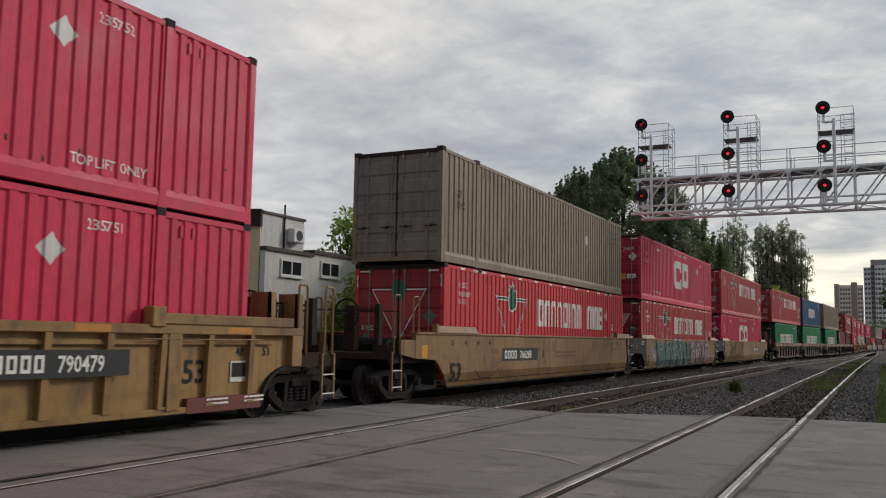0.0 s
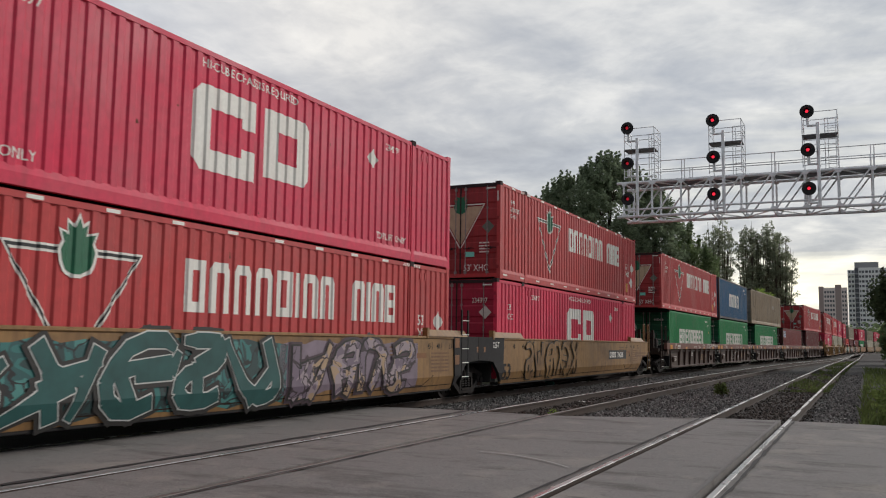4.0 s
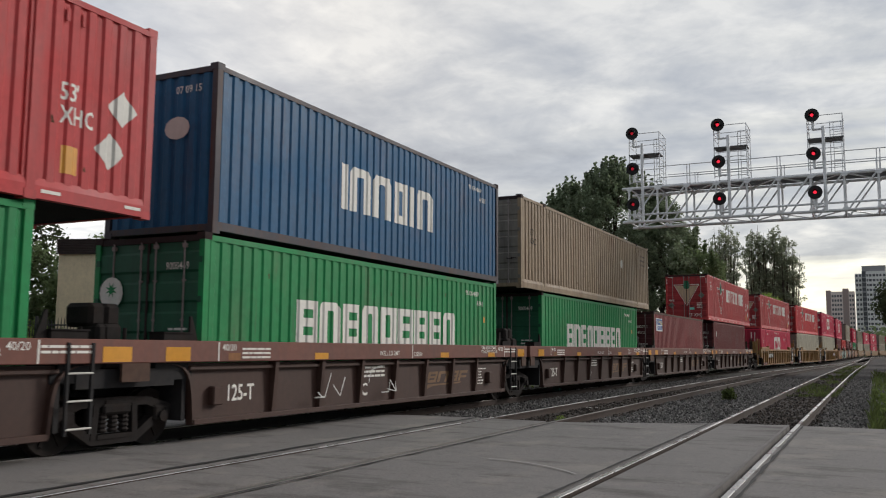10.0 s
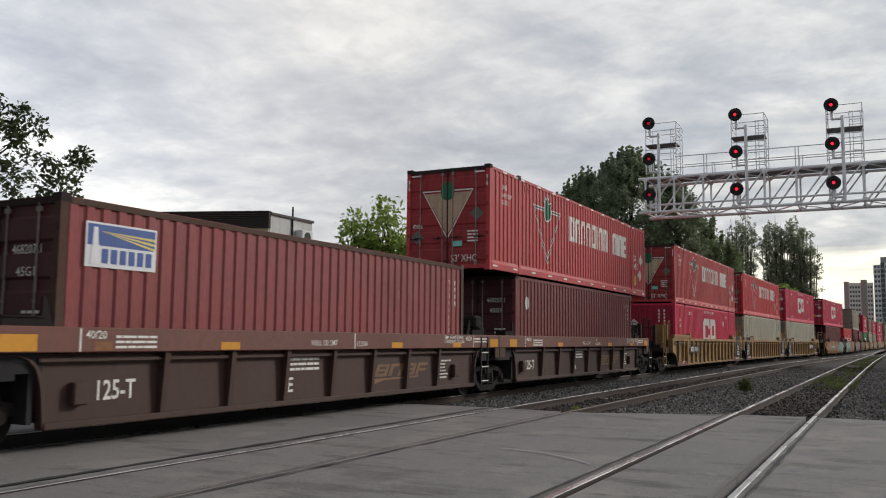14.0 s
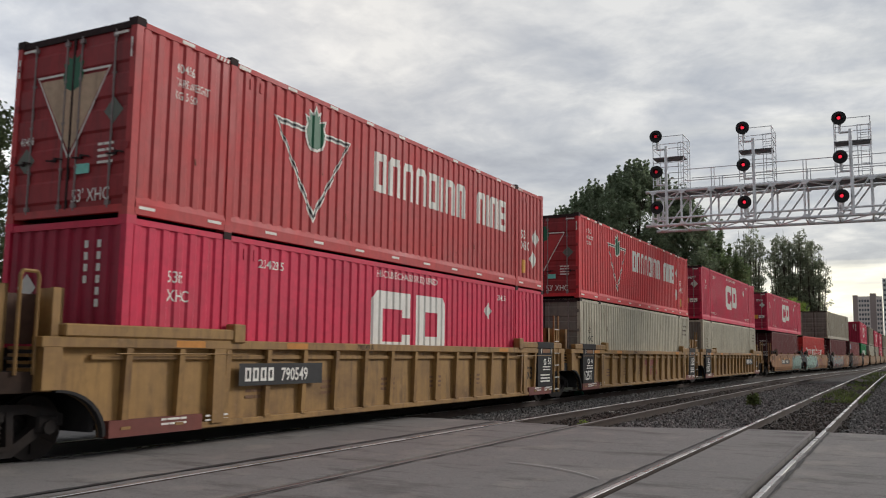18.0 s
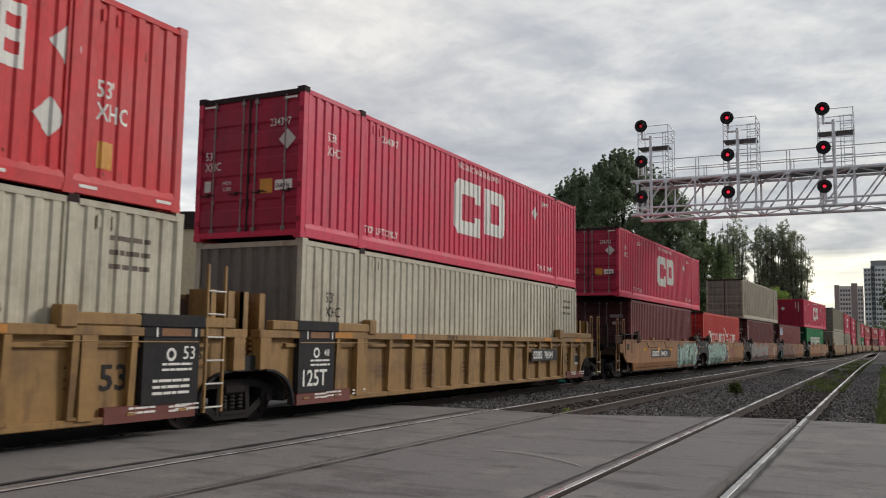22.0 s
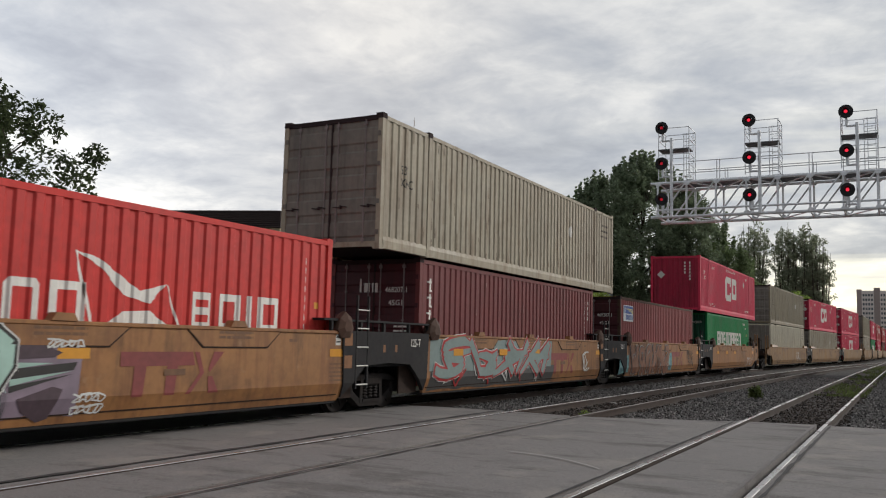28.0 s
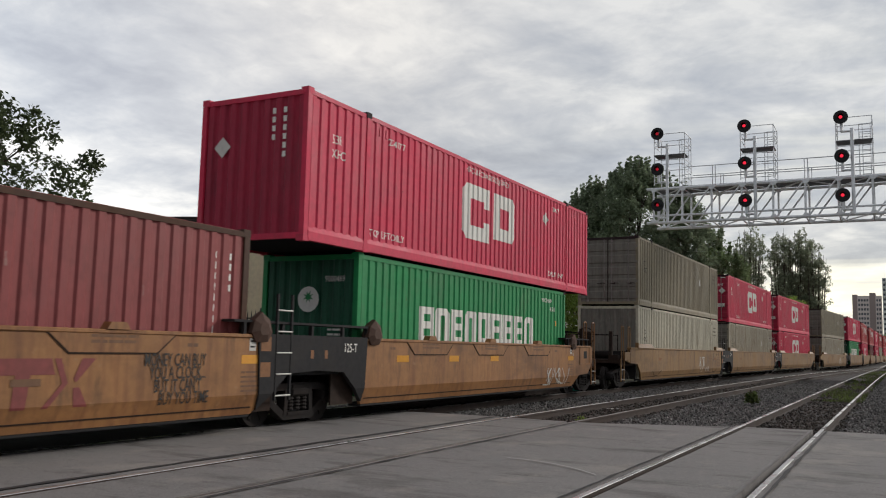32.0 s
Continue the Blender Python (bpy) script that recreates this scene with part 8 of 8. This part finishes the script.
poplar(-14.9, 161, 24.4, 2.7, 9, "tall poplar in a close group", 18)
poplar(-12.4, 160, 22.4, 2.2, 10, "poplar with thin top branches", 15)
tree(-12.4, 128, G0, 9.5, 3.0, 11, SHRUB, "light green young tree under poplars", 0.15, 120, 60, 0.24, 1.3, 0.5)
tree(-20.2, 112, G0, 10.8, 3.2, 12, LEAVES, "rounded green tree behind the train", 0.15, 160, 90, 0.2, 1.4, 0.5)
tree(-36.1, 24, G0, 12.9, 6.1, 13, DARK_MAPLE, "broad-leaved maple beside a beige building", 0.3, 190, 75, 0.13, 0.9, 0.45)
for i, (x, y, h) in enumerate(((-38.5, 30, 7.5), (-34.6, 31.5, 7.0), (-43.0, 27, 8.2))):
    tree(x, y, G0, h, 3.2, 20 + i, LEAVES, "dark bushy tree behind the crossing", 0.12, 150, 60, 0.18, 1.2, 0.4)
tree(-23.4, 36.2, G0, 8.3, 1.3, 30, SHRUB, "young tree with sparse leaves", 0.3, 60, 24, 0.14, 0.9, 0.5)
tree(-21.6, 36.4, G0, 8.7, 1.4, 31, SHRUB, "young tree with sparse upright twigs", 0.3, 66, 22, 0.14, 0.9, 0.5)
tree(-15.7, 36.6, G0, 7.7, 1.0, 32, SHRUB, "thin young tree among bushes", 0.3, 40, 20, 0.14, 0.9, 0.5)
for i, (x, y, h, r) in enumerate(((-23.0, 37.0, 7.5, 1.5), (-21.5, 37.2, 7.6, 1.5), (-20.2, 36.6, 8.1, 1.6), (-18.9, 37.0, 7.8, 1.6), (-17.7, 37.0, 7.3, 1.5), (-16.7, 37.3, 7.3, 1.5), (-15.5, 37.6, 6.8, 1.5), (-14.5, 38.5, 6.2, 1.6), (-18.0, 42.0, 6.6, 2.2), (-16.5, 48.0, 6.4, 2.4))):
    tree(x, y, G0, h, r, 40 + i, SHRUB, "bright green willowy bush behind the train", 0.08, 190, 60, 0.11, 0.75, 0.5, "bush")
for i, (x, y, h, r) in enumerate(((4.6, 62, 3.6, 2.6), (4.2, 78, 4.6, 3.0), (4.4, 92, 5.0, 3.0), (6.6, 120, 6.0, 4.0), (11.0, 165, 8.0, 5.0), (16.0, 215, 11.0, 7.0))):
    tree(x, y, G0, h, r, 60 + i, LEAVES, "green bushy tree beside the line", 0.1, 170, 60, 0.2 + 0.001 * y, 1.2, 0.4)
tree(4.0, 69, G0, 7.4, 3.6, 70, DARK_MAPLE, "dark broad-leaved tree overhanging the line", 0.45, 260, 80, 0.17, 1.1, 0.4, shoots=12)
for i, (x, y, h) in enumerate(((0.95, 21.8, 0.7), (1.25, 21.0, 0.95), (1.7, 21.5, 1.2), (1.0, 23.4, 1.1), (0.75, 26.0, 0.8), (0.9, 29.0, 1.0), (1.35, 24.2, 1.5), (2.0, 27.5, 1.8), (1.5, 31.5, 1.5), (2.3, 36.0, 2.2), (2.4, 43.0, 2.4), (3.0, 51.0, 2.8))):
    tree(x, y, -0.45, h, 0.75, 80 + i, WEED, "tall green weeds beside the track", 0.05, 60, 40, 0.06, 0.42, 0.3, "weed_clump")
for i, (x, y, h) in enumerate(((-24.5, 22.5, 2.7), (-22.0, 22.3, 2.6), (-19.6, 22.4, 2.8), (-27.5, 22.6, 3.0), (-17.8, 22.5, 2.9), (-31.0, 22.6, 3.4))):
    tree(x, y, G0, h, 1.2, 90 + i, SHRUB, "leafy weeds growing along an iron fence", 0.05, 90, 34, 0.08, 0.5, 0.3, "bush")
tree(-19.6, 31.2, G0, 4.9, 1.25, 97, SHRUB, "green leafy bush before a grey annex", 0.06, 150, 50, 0.09, 0.6, 0.4, "bush")
tree(-4.22, 29.5, -0.17, 0.58, 0.22, 99, GRASS, "small green weed growing in the ballast", 0.05, 26, 22, 0.05, 0.16, 0.3, "weed")
tree(-6.2, 18.6, -0.17, 0.2, 0.16, 98, SHRUB, "tuft of green weed beside the asphalt", 0.05, 20, 16, 0.03, 0.12, 0.3, "weed")

# grass strips: blades by the thousand
def grass(x0, x1, y0, y1, n, h, seed, label, bend=0.17):
    rng = np.random.default_rng(seed)
    xs, ys = rng.uniform(x0, x1, n), y0 + (y1 - y0) * rng.uniform(0, 1, n) ** 1.6
    keep = np.array([noise.noise((a * 0.9, b * 0.35, seed)) > -0.1 for a, b in zip(xs, ys)])
    xs, ys = xs[keep], ys[keep]
    pts, faces = [], []
    for a, b in zip(xs, ys):
        a = a + bend * cx(float(b))
        t = rng.uniform(0, 6.283)
        w, hh = 0.012 * (1 + b * 0.02), h * rng.uniform(0.5, 1.3)
        dx, dy = math.cos(t) * w, math.sin(t) * w
        lx, ly = rng.normal(0, 0.25, 2) * hh
        z = -0.2 if a < 0 else -0.26 - 0.06 * a
        i = len(pts)
        pts += [(a - dx, b - dy, z), (a + dx, b + dy, z), (a + lx * 0.4 + dx * 0.6, b + ly * 0.4 + dy * 0.6, z + hh * 0.65), (a + lx, b + ly, z + hh)]
        faces += [(i, i + 1, i + 2), (i, i + 2, i + 3)]
    me = bpy.data.meshes.new("grass")
    me.from_pydata(pts, [], faces)
    g = put("grass", me, GRASS)
    return tagged(g, label, "grass", kind="stuff")


grass(-0.1, 4.5, 19.5, 75, 9000, 0.35, 5, "rough green grass beside the track")
grass(-3.0, -1.2, 34, 110, 5200, 0.14, 6, "thin grass between the rails of the near track")

# loose ballast stones: clean ones beside the tracks, fouled ones between the rails
shape = np.array([(1, 0, 0), (-0.9, 0.1, 0), (0, 1, 0.1), (0.1, -0.9, 0), (0, 0.1, 0.8), (0, 0, -0.6)])
tri = ((0, 2, 4), (2, 1, 4), (1, 3, 4), (3, 0, 4), (2, 0, 5), (1, 2, 5), (3, 1, 5), (0, 3, 5))


def stones(seed, total, between, mat, label):
    rng = np.random.default_rng(seed)
    pts, faces, count = [], [], 0
    while count < total:
        y = 17.6 + 40 * rng.uniform() ** 1.8
        x = rng.uniform(-13.3, 1.6)
        if y < edge_y(float(x)) + 0.15:
            continue
        d = min(abs(x - t) for t in TRACKS)
        if abs(d - 0.753) < 0.07 or (d < 0.95 + 0.25 * noise.noise((y * 0.8, x, 2.0))) != between:
            continue
        bend = BENDS[2] if x > -3.6 else 1.0
        z = -0.165 if x < -0.2 else -0.2 - 0.06 * (x + 0.2)
        s = rng.uniform(0.018, 0.055)
        turn = np.array(Euler(rng.uniform(0, 6.28, 3)).to_matrix())
        q = (shape * rng.uniform(0.7, 1.2, (6, 1)) * s) @ turn.T + (x + bend * cx(float(y)), y, z + s * 0.2)
        i = len(pts)
        pts.extend(q.tolist())
        faces.extend([(i + a, i + b, i + c) for a, b, c in tri])
        count += 1
    me = bpy.data.meshes.new("ballast_stones")
    me.from_pydata(pts, [], faces)
    tagged(put("ballast_stones", me, mat), label, "stones", kind="stuff")


stones(11, 30000, False, STONE_CHIP, "loose crushed grey stones on the track bed")
stones(12, 11000, True, FOUL_CHIP, "dark oily crushed stones between the rails")

# litter on the ballast
LITTER = material("litter_paper", (0.62, 0.60, 0.56), rough=0.7, spread=0.15)
TEAL = material("teal_plastic", (0.03, 0.30, 0.22), rough=0.4)
for i, (x, y, w) in enumerate(((-7.25, 24.0, 0.22), (-7.1, 24.3, 0.12), (-3.3, 20.1, 0.1), (-0.72, 21.2, 0.16), (-0.55, 22.0, 0.2), (-4.6, 26.0, 0.1), (-8.4, 19.0, 0.09), (-5.0, 22.4, 0.08))):
    bm = bmesh.new()
    g = 5
    vs = [[bm.verts.new((w * a / g, w * 0.6 * b / g, 0.05 * w * 4 * abs(noise.noise((a * 0.7 + i, b * 0.7, i))))) for b in range(g)] for a in range(g)]
    for a in range(g - 1):
        for b in range(g - 1):
            bm.faces.new((vs[a][b], vs[a + 1][b], vs[a + 1][b + 1], vs[a][b + 1]))
    ob = part("litter", bm, LITTER)
    ob.location = (x, y, -0.15)
    tagged(ob, "crumpled scrap of white paper on the ballast", "litter", "scraps of litter")
bm = bmesh.new()
rounded_box(bm, -0.2, 0.2, -0.1, 0.1, 0, 0.14, 0.04)
ob = part("plastic_crate_piece", bm, TEAL)
ob.location = (-11.3, 33.4, -0.17)
tagged(ob, "broken piece of teal plastic between the rails", "litter")

# ---- buildings behind the line ----
BRICK = material("beige_brick", (0.74, 0.62, 0.42), rough=0.85, spread=0.14, grain=7, dirt=0.14, streak=True, dirt_color=(0.25, 0.19, 0.12), bump=0.5)
PALE = material("pale_grey_block", (0.60, 0.60, 0.57), rough=0.85, spread=0.12, grain=6, dirt=0.3, streak=True, dirt_color=(0.22, 0.21, 0.19))
PARAPET = material("brown_ribbed_metal", (0.045, 0.030, 0.028), rough=0.6, spread=0.2)
WHITE_WALL = material("white_stucco", (0.62, 0.62, 0.60), rough=0.85, spread=0.1, dirt=0.25, streak=True, dirt_color=(0.3, 0.3, 0.28))
FRAME = material("white_window_frame", (0.68, 0.68, 0.67), rough=0.5, spread=0.06)
GLASS = material("dark_window_glass", (0.02, 0.024, 0.028), rough=0.06, spread=0.1, bump=0, spec=0.7)
IRON = material("black_iron", (0.015, 0.015, 0.016), rough=0.6, spread=0.2)


def window_part(parent, x, y, z, w, h, face):
    """A two-light window: frame, sill and panes set in. face: 'x' looks to the line, 'y' to the road."""
    m = pose(x, y, z) if face == "x" else pose(x, y, z, 0, 0, -90)
    bm = bmesh.new()
    box(bm, 0, 0.06, 0, w, 0, 0.07)
    box(bm, 0, 0.06, 0, w, h - 0.07, h)
    for a in (0, w / 2 - 0.035, w - 0.07):
        box(bm, 0, 0.06, a, a + 0.07, 0.07, h - 0.07)
    fr = part("window", bm, FRAME, parent)
    fr.matrix_basis = m
    for a in (0.07, w / 2 + 0.035):
        bm = bmesh.new()
        box(bm, 0.015, 0.03, a, a + w / 2 - 0.105, 0.07, h - 0.07)
        part("pane", bm, GLASS, fr)
    bm = bmesh.new()
    box(bm, 0, 0.12, -0.05, w + 0.05, -0.07, 0)
    part("sill", bm, FRAME, fr)


shop = thing("brick_building", "beige brick building with a dark ribbed parapet", "building")
shop.matrix_basis = pose(-22.13, 27.85, 0, 0, 0, 19.1)     # its front stands askew to the line
for name, (a, b, c, d, e, f), mt in (("brick_wall", (-5.8, 0, 0, 2.9, G0, 5.85), BRICK), ("low_wall", (-8.4, -5.8, 0.3, 2.9, G0, 5.3), BRICK),
                                     ("roof", (-5.7, -0.15, 0.15, 2.85, 5.85, 6.1), PALE), ("low_roof", (-8.3, -5.8, 0.45, 2.85, 5.3, 5.45), PALE)):
    bm = bmesh.new()
    box(bm, a, b, c, d, e, f)
    part(name, bm, mt, shop)
bm = bmesh.new()
box(bm, -0.35, -0.01, 0.1, 3.0, G0, 6.38)
part("side_wall", bm, PALE, shop).matrix_basis = pose(0, 0, 0, 0, 0, -19.1)
bm = bmesh.new()
box(bm, -0.4, 0.06, 0.1, 3.05, 6.38, 6.48)
part("roof_edge", bm, PARAPET, shop).matrix_basis = pose(0, 0, 0, 0, 0, -19.1)
for a, b, y, z0, z1 in ((-5.85, 0.06, -0.1, 5.82, 6.52), (-8.45, -5.86, 0.2, 5.27, 5.9)):
    n = 9
    for k in range(n):
        bm = bmesh.new()
        z = z0 + (z1 - z0) * k / n
        rounded_box(bm, a, b, y - 0.05, y + 0.2, z, z + (z1 - z0) / n * 0.72, 0.01)
        part("parapet_rib", bm, PARAPET, shop)
    bm = bmesh.new()
    box(bm, a + 0.02, b - 0.02, y + 0.02, y + 0.3, z0, z1)
    part("parapet_back", bm, PARAPET, shop)
bm = bmesh.new()
box(bm, -2.44, -1.94, -0.05, 0.0, 3.02, 3.46)
vent = part("vent_grille", bm, PARAPET, shop)
for k in range(6):
    bm = bmesh.new()
    box(bm, -2.41, -1.97, -0.075, -0.05, 3.05 + 0.067 * k, 3.085 + 0.067 * k)
    part("slat", bm, IRON, vent)
side = pose(-22.13, 27.85, 0, 0, 0, 19.1).inverted()
bm = bmesh.new()
rounded_box(bm, -22.12, -21.75, 29.6, 30.4, 5.35, 5.95, 0.04)
ac = part("air_conditioner", bm, FRAME, shop)
ac.matrix_basis = side
bm = bmesh.new()
rod(bm, (-21.75, 30.0, 5.65), (-21.735, 30.0, 5.65), 0.22, 16)
part("fan_grille", bm, IRON, ac)
bm = bmesh.new()
rod(bm, (-22.1, 29.4, 4.9), (-22.1, 29.4, 6.9), 0.04, 6)
part("conduit", bm, IRON, shop).matrix_basis = side
wing = thing("grey_annex", "pale grey flat-roofed annex with white windows", "building")
for name, (a, b, c, d, e, f), mt in (("wall", (-28.0, -21.75, 31.05, 40.0, G0, 5.0), PALE), ("front_wall", (-22.0, -21.75, 27.75, 31.05, G0, 4.85), PALE), ("roof_edge", (-28.1, -21.65, 31.0, 40.1, 5.0, 5.16), PARAPET), ("front_roof_edge", (-22.0, -21.65, 27.7, 31.0, 4.85, 5.0), PARAPET)):
    bm = bmesh.new()
    box(bm, a, b, c, d, e, f)
    part(name, bm, mt, wing)
for y, z in ((28.75, 3.9), (31.6, 4.05), (35.2, 4.1)):
    window_part(wing, -21.75, y, z, 1.45, 0.68, "x")
house = thing("white_house", "white flat-roofed house half hidden by trees", "building")
bm = bmesh.new()
box(bm, -33.0, -24.0, 60.5, 80.0, G0, 8.0)
part("wall", bm, WHITE_WALL, house)
bm = bmesh.new()
box(bm, -33.1, -23.9, 60.4, 80.1, 8.0, 8.12)
part("roof", bm, FRAME, house)
for y in (62.5, 67.0, 72.0):
    window_part(house, -24.0, y, 6.1, 1.6, 1.3, "x")
for y, h in ((61.3, 0.85), (63.2, 0.6)):
    bm = bmesh.new()
    rounded_box(bm, -24.7, -24.0, y, y + 0.9, 8.12, 8.12 + h, 0.05)
    ac = part("air_conditioner", bm, PALE, house)
    bm = bmesh.new()
    rod(bm, (-23.99, y + 0.45, 8.15 + h / 2), (-23.975, y + 0.45, 8.15 + h / 2), 0.25, 14)
    part("fan_grille", bm, IRON, ac)
bm = bmesh.new()
rod(bm, (-24.4, 60.8, 8.1), (-24.4, 60.8, 10.6), 0.03, 6)
for k in range(4):
    rod(bm, (-25.2 + 0.1 * k, 60.8, 9.3 + 0.35 * k), (-23.6 - 0.1 * k, 60.8, 9.3 + 0.35 * k), 0.02, 5)
part("aerial", bm, STEEL, house)
bm = bmesh.new()
rod(bm, (-23.93, 65.4, 4.0), (-23.93, 65.4, 8.4), 0.06, 6)
part("downpipe", bm, IRON, house)

# iron fence before the brick building
fence = thing("iron_fence", "black iron picket fence overgrown with weeds", "fence")
bm = bmesh.new()
for z in (1.0, 2.2):
    box(bm, -34, -15.5, 21.98, 22.02, z, z + 0.05)
part("fence_rail", bm, IRON, fence)
pick = shared("picket", lambda bm: (box(bm, -0.012, 0.012, -0.012, 0.012, 0.0, 2.9), rod(bm, (0, 0, 2.9), (0, 0, 3.05), 0.02, 4, 0.002)))
for x in np.arange(-34, -15.5, 0.16):
    put("picket", pick, IRON, fence, pose(float(x), 22.0, G0))
post = shared("fence_post", lambda bm: rounded_box(bm, -0.05, 0.05, -0.05, 0.05, 0, 3.1, 0.01))
for x in np.arange(-34, -15.4, 2.3):
    put("fence_post", post, IRON, fence, pose(float(x), 22.0, G0))

# ---- towers on the horizon ----
TOWER_BROWN = material("brown_brick_tower", (0.40, 0.31, 0.29), rough=0.9, spread=0.12, big=0.05)
TOWER_PALE = material("pale_concrete_tower", (0.80, 0.70, 0.66), rough=0.9, spread=0.1, big=0.05)
TOWER_WHITE = material("white_concrete_tower", (0.80, 0.80, 0.79), rough=0.85, spread=0.08, big=0.05)
TOWER_CORE = material("dark_glazed_tower_core", (0.085, 0.09, 0.105), rough=0.4, spread=0.3, big=0.1)
TOWER_CAP = material("grey_tower_cap", (0.33, 0.33, 0.34), rough=0.8, spread=0.1, big=0.05)
TOWER_GLASS = material("tower_glass", (0.10, 0.105, 0.12), rough=0.25, spread=0.3, bump=0, big=0.1)


def tower(label, x, y, blocks_, cols, floors, floor_h, z_first):
    t = thing("apartment_tower", label, "building", "towers on the horizon")
    t.location = (x, y, G0)
    for a, b, depth, h, mt in blocks_:
        bm = bmesh.new()
        box(bm, a, b, 0.8 if mt is TOWER_CAP else 0, depth, 0, h)
        part("wall", bm, mt, t)
    for a, w, face_mat, kind_ in cols:
        if kind_ == "balcony":
            slab = shared(("slab", w), lambda bm: (box(bm, 0, w, -1.3, -0.02, 0, 0.25), box(bm, 0, w, -1.3, -1.2, 0.25, 0.75)))
            for k in range(floors):
                put("balcony", slab, face_mat, t, pose(a, 0, z_first + k * floor_h))
        pane = shared(("tower_window", w), lambda bm: box(bm, 0.25, w - 0.25, -0.08, 0.05, 0.9, 2.3))
        for k in range(floors):
            put("window", pane, TOWER_GLASS, t, pose(a, 0, z_first + k * floor_h))
    return t


tower("brown and grey slab apartment tower far off", -24.5, 600, [(0, 2.8, 14, 40, TOWER_BROWN), (2.8, 9.6, 12, 39.2, TOWER_PALE), (9.6, 13.0, 14, 41, TOWER_BROWN), (13.0, 16.4, 12, 39.2, TOWER_PALE)],
      [(3.1 + 1.55 * k, 1.5, TOWER_PALE, "window") for k in range(4)] + [(13.2 + 1.5 * k, 1.4, TOWER_PALE, "window") for k in range(2)], 12, 2.8, 4.0)
tower("white tall apartment tower with dark glazed core far off", -7.4, 590, [(0, 3.9, 18, 49.3, TOWER_WHITE), (3.9, 6.1, 20, 50.6, TOWER_CORE), (4.0, 17.2, 19, 54.0, TOWER_CAP), (6.1, 17.2, 18, 50.6, TOWER_WHITE), (17.2, 30.0, 18, 50.2, TOWER_WHITE)],
      [(0.2, 1.7, TOWER_WHITE, "balcony"), (2.0, 1.7, TOWER_WHITE, "balcony"), (3.95, 2.1, TOWER_CAP, "balcony"), (6.2, 1.4, TOWER_WHITE, "window"), (7.6, 1.9, TOWER_WHITE, "window"), (9.6, 1.9, TOWER_CORE, "window"), (11.6, 1.6, TOWER_WHITE, "window"), (13.3, 1.6, TOWER_WHITE, "window"), (15.2, 1.9, TOWER_WHITE, "window")]
      + [(17.4 + 2.0 * k, 1.9, TOWER_WHITE, "window") for k in range(6)], 16, 2.95, 2.2)
tower("small dark block far off", -30.0, 620, [(0, 4.0, 10, 22, TOWER_BROWN)], [(0.6, 1.4, TOWER_BROWN, "window"), (2.2, 1.4, TOWER_BROWN, "window")], 6, 3.0, 4.0)
# low wooded skyline
rng = np.random.default_rng(77)
centers = [(rng.uniform(-420, 420), rng.uniform(330, 560), rng.uniform(0, 7)) for k in range(900)]
sk = put("distant_trees", leaves_mesh("distant_trees", centers, rng.uniform(0.7, 1.4, 900), 9.0, 26, 1.5, rng), LEAVES)
tagged(sk, "dark green trees along the horizon", "trees", kind="stuff")


# ---- what moves ----
def travel(t):
    """Metres that the train has gone since the start."""
    return 8.5616 * t + 0.013389 * t * t / 2 - 0.001333 * t ** 3 / 6


def motions():
    for ob, y, behind, z in TRAIN:
        rows = []
        for k in range(33):
            yc = y - travel(k)
            turn = -math.degrees(math.atan(slope(yc)))
            rows.append((float(k), pose(TRACK_X + cx(yc), yc, z, 0, 0, turn) @ pose(0, behind, 0)))
        walk(ob, rows)
    # wheels roll: a sixth of a turn from row to row
    radius = 0.42
    for s, wheels in WHEELS.items():
        rows, k = [], 0
        step = math.radians(60) * radius
        t = 0.0
        while t < 32.0:
            rows.append((t, pose(0, s * 0.89, 0.42, 60 * k)))
            k += 1
            goal = k * step
            t = goal / 8.57
            for i in range(6):
                t -= (travel(t) - goal) / 8.5
        rows.append((32.0, pose(0, s * 0.89, 0.42, math.degrees(travel(32.0) / radius))))
        first = wheels[0]
        walk(first, rows)
        for w in wheels[1:]:
            w.rotation_mode = "QUATERNION"
            w.animation_data_create()
            w.animation_data.action = first.animation_data.action
            w.animation_data.action_slot = first.animation_data.action_slot


motions()
